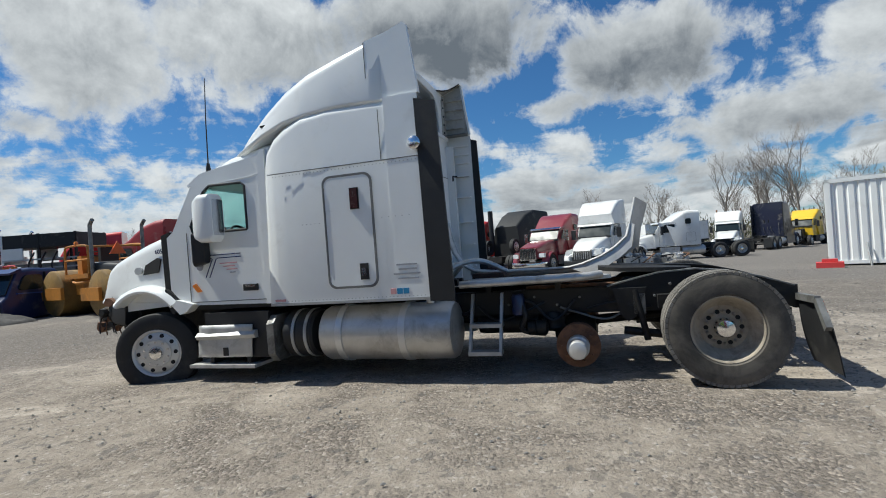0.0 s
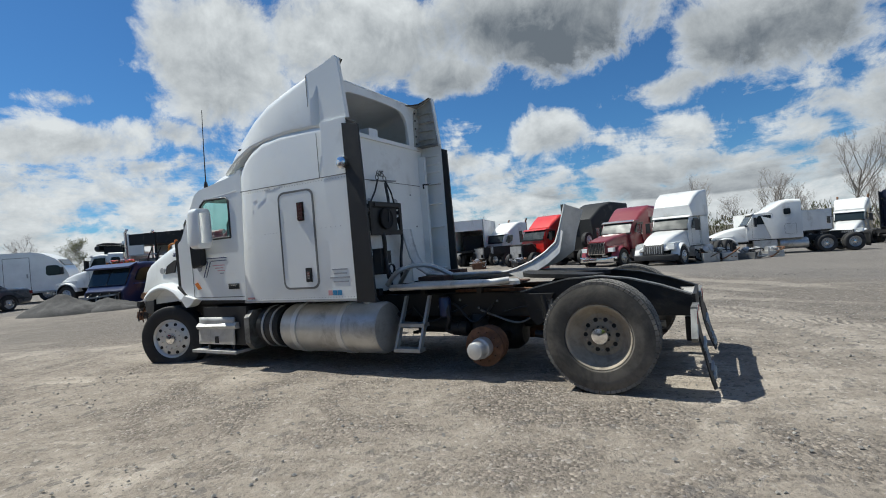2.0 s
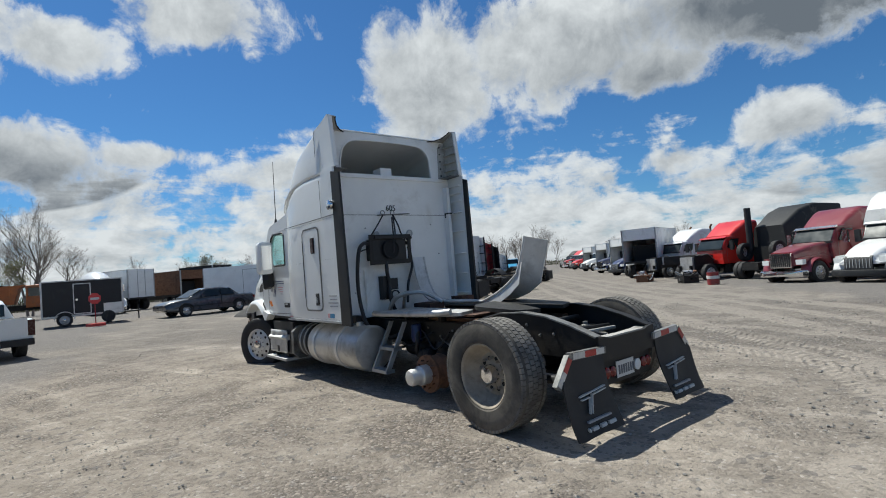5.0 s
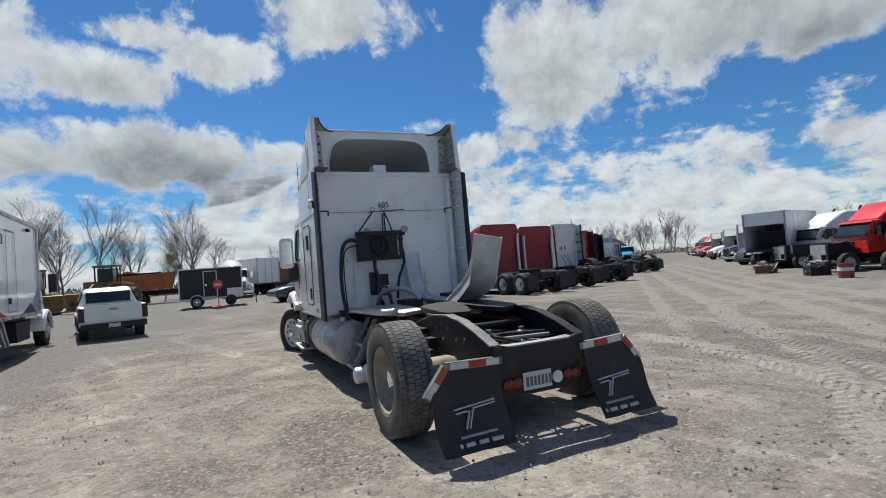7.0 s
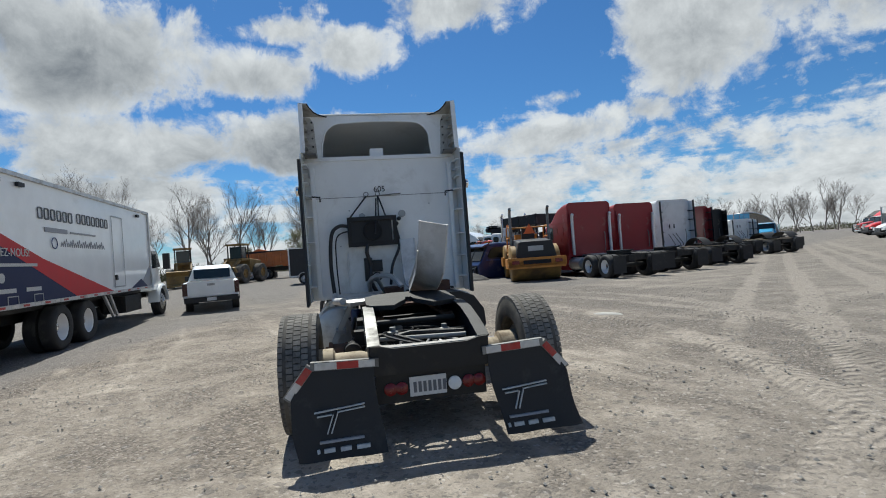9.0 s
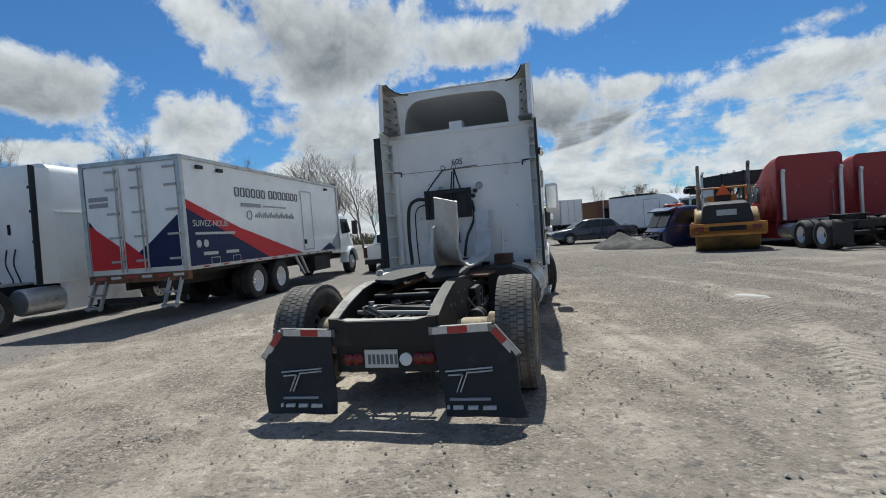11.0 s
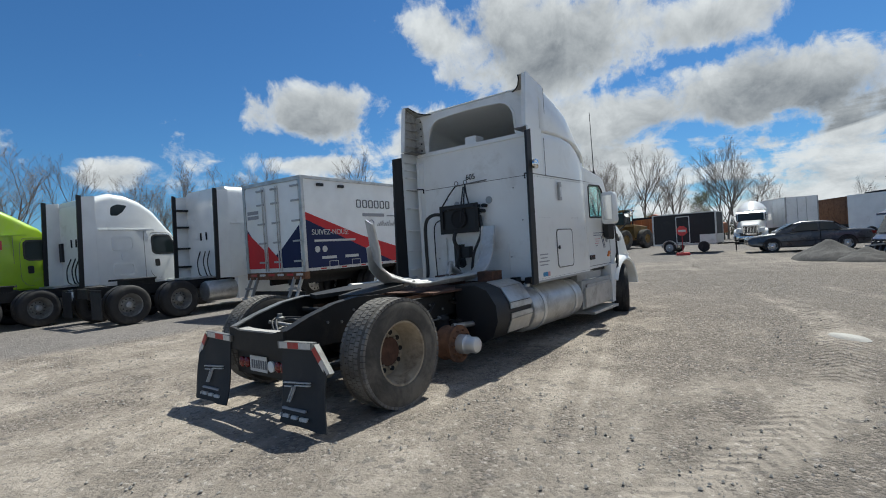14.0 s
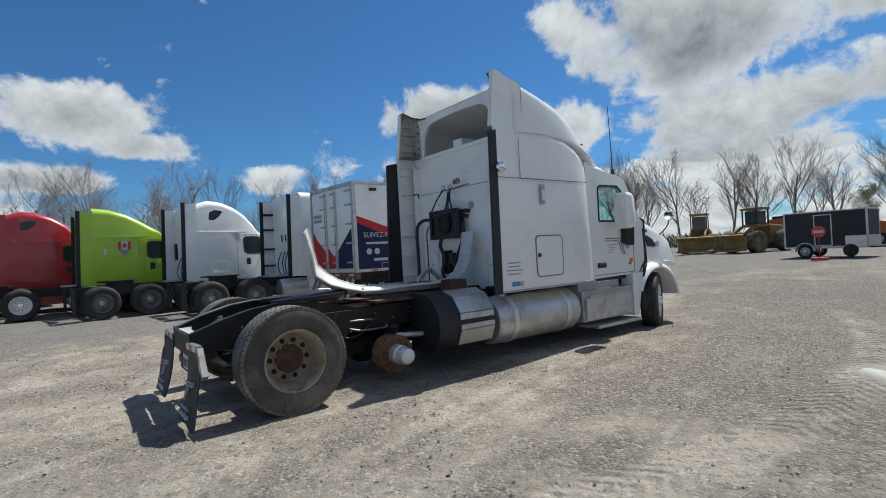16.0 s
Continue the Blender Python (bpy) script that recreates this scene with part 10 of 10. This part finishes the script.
def build_trees():
    made = []
    for k, (h, sp, leafy) in enumerate(((11.0, 0.72, False), (9.5, 0.85, False), (12.0, 0.66, False), (8.5, 0.9, False), (7.0, 0.75, True))):
        wood, fine, buds = tree_meshes(31 + 7 * k, h, sp, leafy)
        root = thing("tree", pose(0, 0, -50), "bare grey deciduous tree with fine twigs" if not leafy else "small tree with first green leaves", "tree", "trees along the yard edge")
        part("trunk", wood, BARK, root, "grey trunk and limbs", smooth=60)
        part("crown", fine, TWIG, root, "bare brown twigs", smooth=0)
        if leafy:
            part("leaves", buds, BUD, root, "first green leaves", smooth=0)
        else:
            buds.free()
        made.append(root)
    rng = random.Random(12)
    spots = []
    # along the western edge, behind the machines
    for x, y, s in ((-60, -8, 1.0), (-58, -5, 1.05), (-61, -1.5, 1.0), (-60, 0.8, 1.0), (-62, 3.8, 1.1), (-60, 6.6, 1.0), (-61, 9.6, 0.95), (-62, 12.4, 1.0), (-63, 14.0, 0.9), (-61, 18.8, 1.05), (-60, 20.0, 0.95), (-60, 22.0, 0.9)):
        spots.append((x, y, s * 1.05))
    # behind the parked row, to the south-west
    for k in range(26):
        a = radians(-104 - k * 2.55 + rng.uniform(-1.2, 1.2))
        d = rng.uniform(54, 70)
        spots.append((6 + d * math.cos(a), 8 + d * math.sin(a), rng.uniform(1.0, 1.25)))
    # across the road, north-east
    for a, d, s in ((73.8, 95, 0.9), (70, 100, 0.9), (66.9, 84, 0.95), (65.0, 88, 0.85), (60.6, 76, 1.0), (58.8, 84, 0.95), (57.3, 74, 1.1), (55.6, 72, 1.15), (53.8, 70, 1.15), (52.4, 78, 1.0), (49.2, 66, 0.9), (47.0, 80, 1.0), (44.0, 75, 1.0)):
        spots.append((d * math.cos(radians(a)), d * math.sin(radians(a)), s))
    # far end of the yard road
    for k in range(16):
        a = radians(111 + 0.75 * k + rng.uniform(-0.3, 0.3))
        d = rng.uniform(165, 200)
        spots.append((2 + d * math.cos(a), d * math.sin(a), rng.uniform(1.0, 1.35)))
    for k in range(10):
        a = radians(139 + 2.3 * k + rng.uniform(-0.6, 0.6))
        d = rng.uniform(75, 105)
        spots.append((d * math.cos(a), d * math.sin(a), rng.uniform(0.5, 0.75)))
    for k in range(8):
        a = radians(78 + 3.6 * k)
        d = rng.uniform(120, 150)
        spots.append((d * math.cos(a), d * math.sin(a), rng.uniform(0.6, 0.9)))
    for k, (x, y, s) in enumerate(spots):
        copy_thing(made[k % 4], pose(x, y, ground_z(x, y), 0, 0, rng.uniform(0, 360)) @ Matrix.Scale(s, 4))
    for x, y, s in ((-52, 14.5, 0.75), (-56, 34, 0.8), (-58, 37, 0.7), (-54, 10, 0.5), (50, 55, 1.2), (-50, 45, 0.8)):
        copy_thing(made[4], pose(x, y, ground_z(x, y), 0, 0, rng.uniform(0, 360)) @ Matrix.Scale(s, 4))
    for root in made:
        for ob in list(root.children) + [root]:
            bpy.data.objects.remove(ob)

    # low scrub that closes the yard all round: dense clumps of thin stems and leaves
    rng = random.Random(3)
    verts, faces = [], []
    for k in range(1100):
        a = 2 * math.pi * k / 1100
        d = 96 + 8 * math.sin(a * 7) + rng.uniform(-5, 12)
        if 100 < math.degrees(a) < 124:
            d += 110
        x, y, tall = d * math.cos(a), d * math.sin(a), rng.uniform(1.4, 2.8)
        if 40 < math.degrees(a) < 88:
            tall = rng.uniform(3.2, 5.4)
        z = ground_z(x, y)
        for k in range(90):
            c = Vector((x + rng.gauss(0, 1.0), y + rng.gauss(0, 1.0), z + tall * rng.random() ** 1.3))
            u = Vector((rng.gauss(0, 0.35), rng.gauss(0, 0.35), 1)).normalized() * rng.uniform(0.25, 0.6)
            v = Vector((rng.gauss(0, 1), rng.gauss(0, 1), 0)).normalized() * rng.uniform(0.03, 0.10)
            faces.append(tuple(range(len(verts), len(verts) + 4)))
            verts += [c - u, c - v, c + u, c + v]
    me = bpy.data.meshes.new("scrub")
    me.from_pydata(verts, [], faces)
    me.materials.append(SCRUB)
    tagged(new("scrub", me), "dry brown and green scrub round the yard", "bushes", kind="stuff")


build_trees()
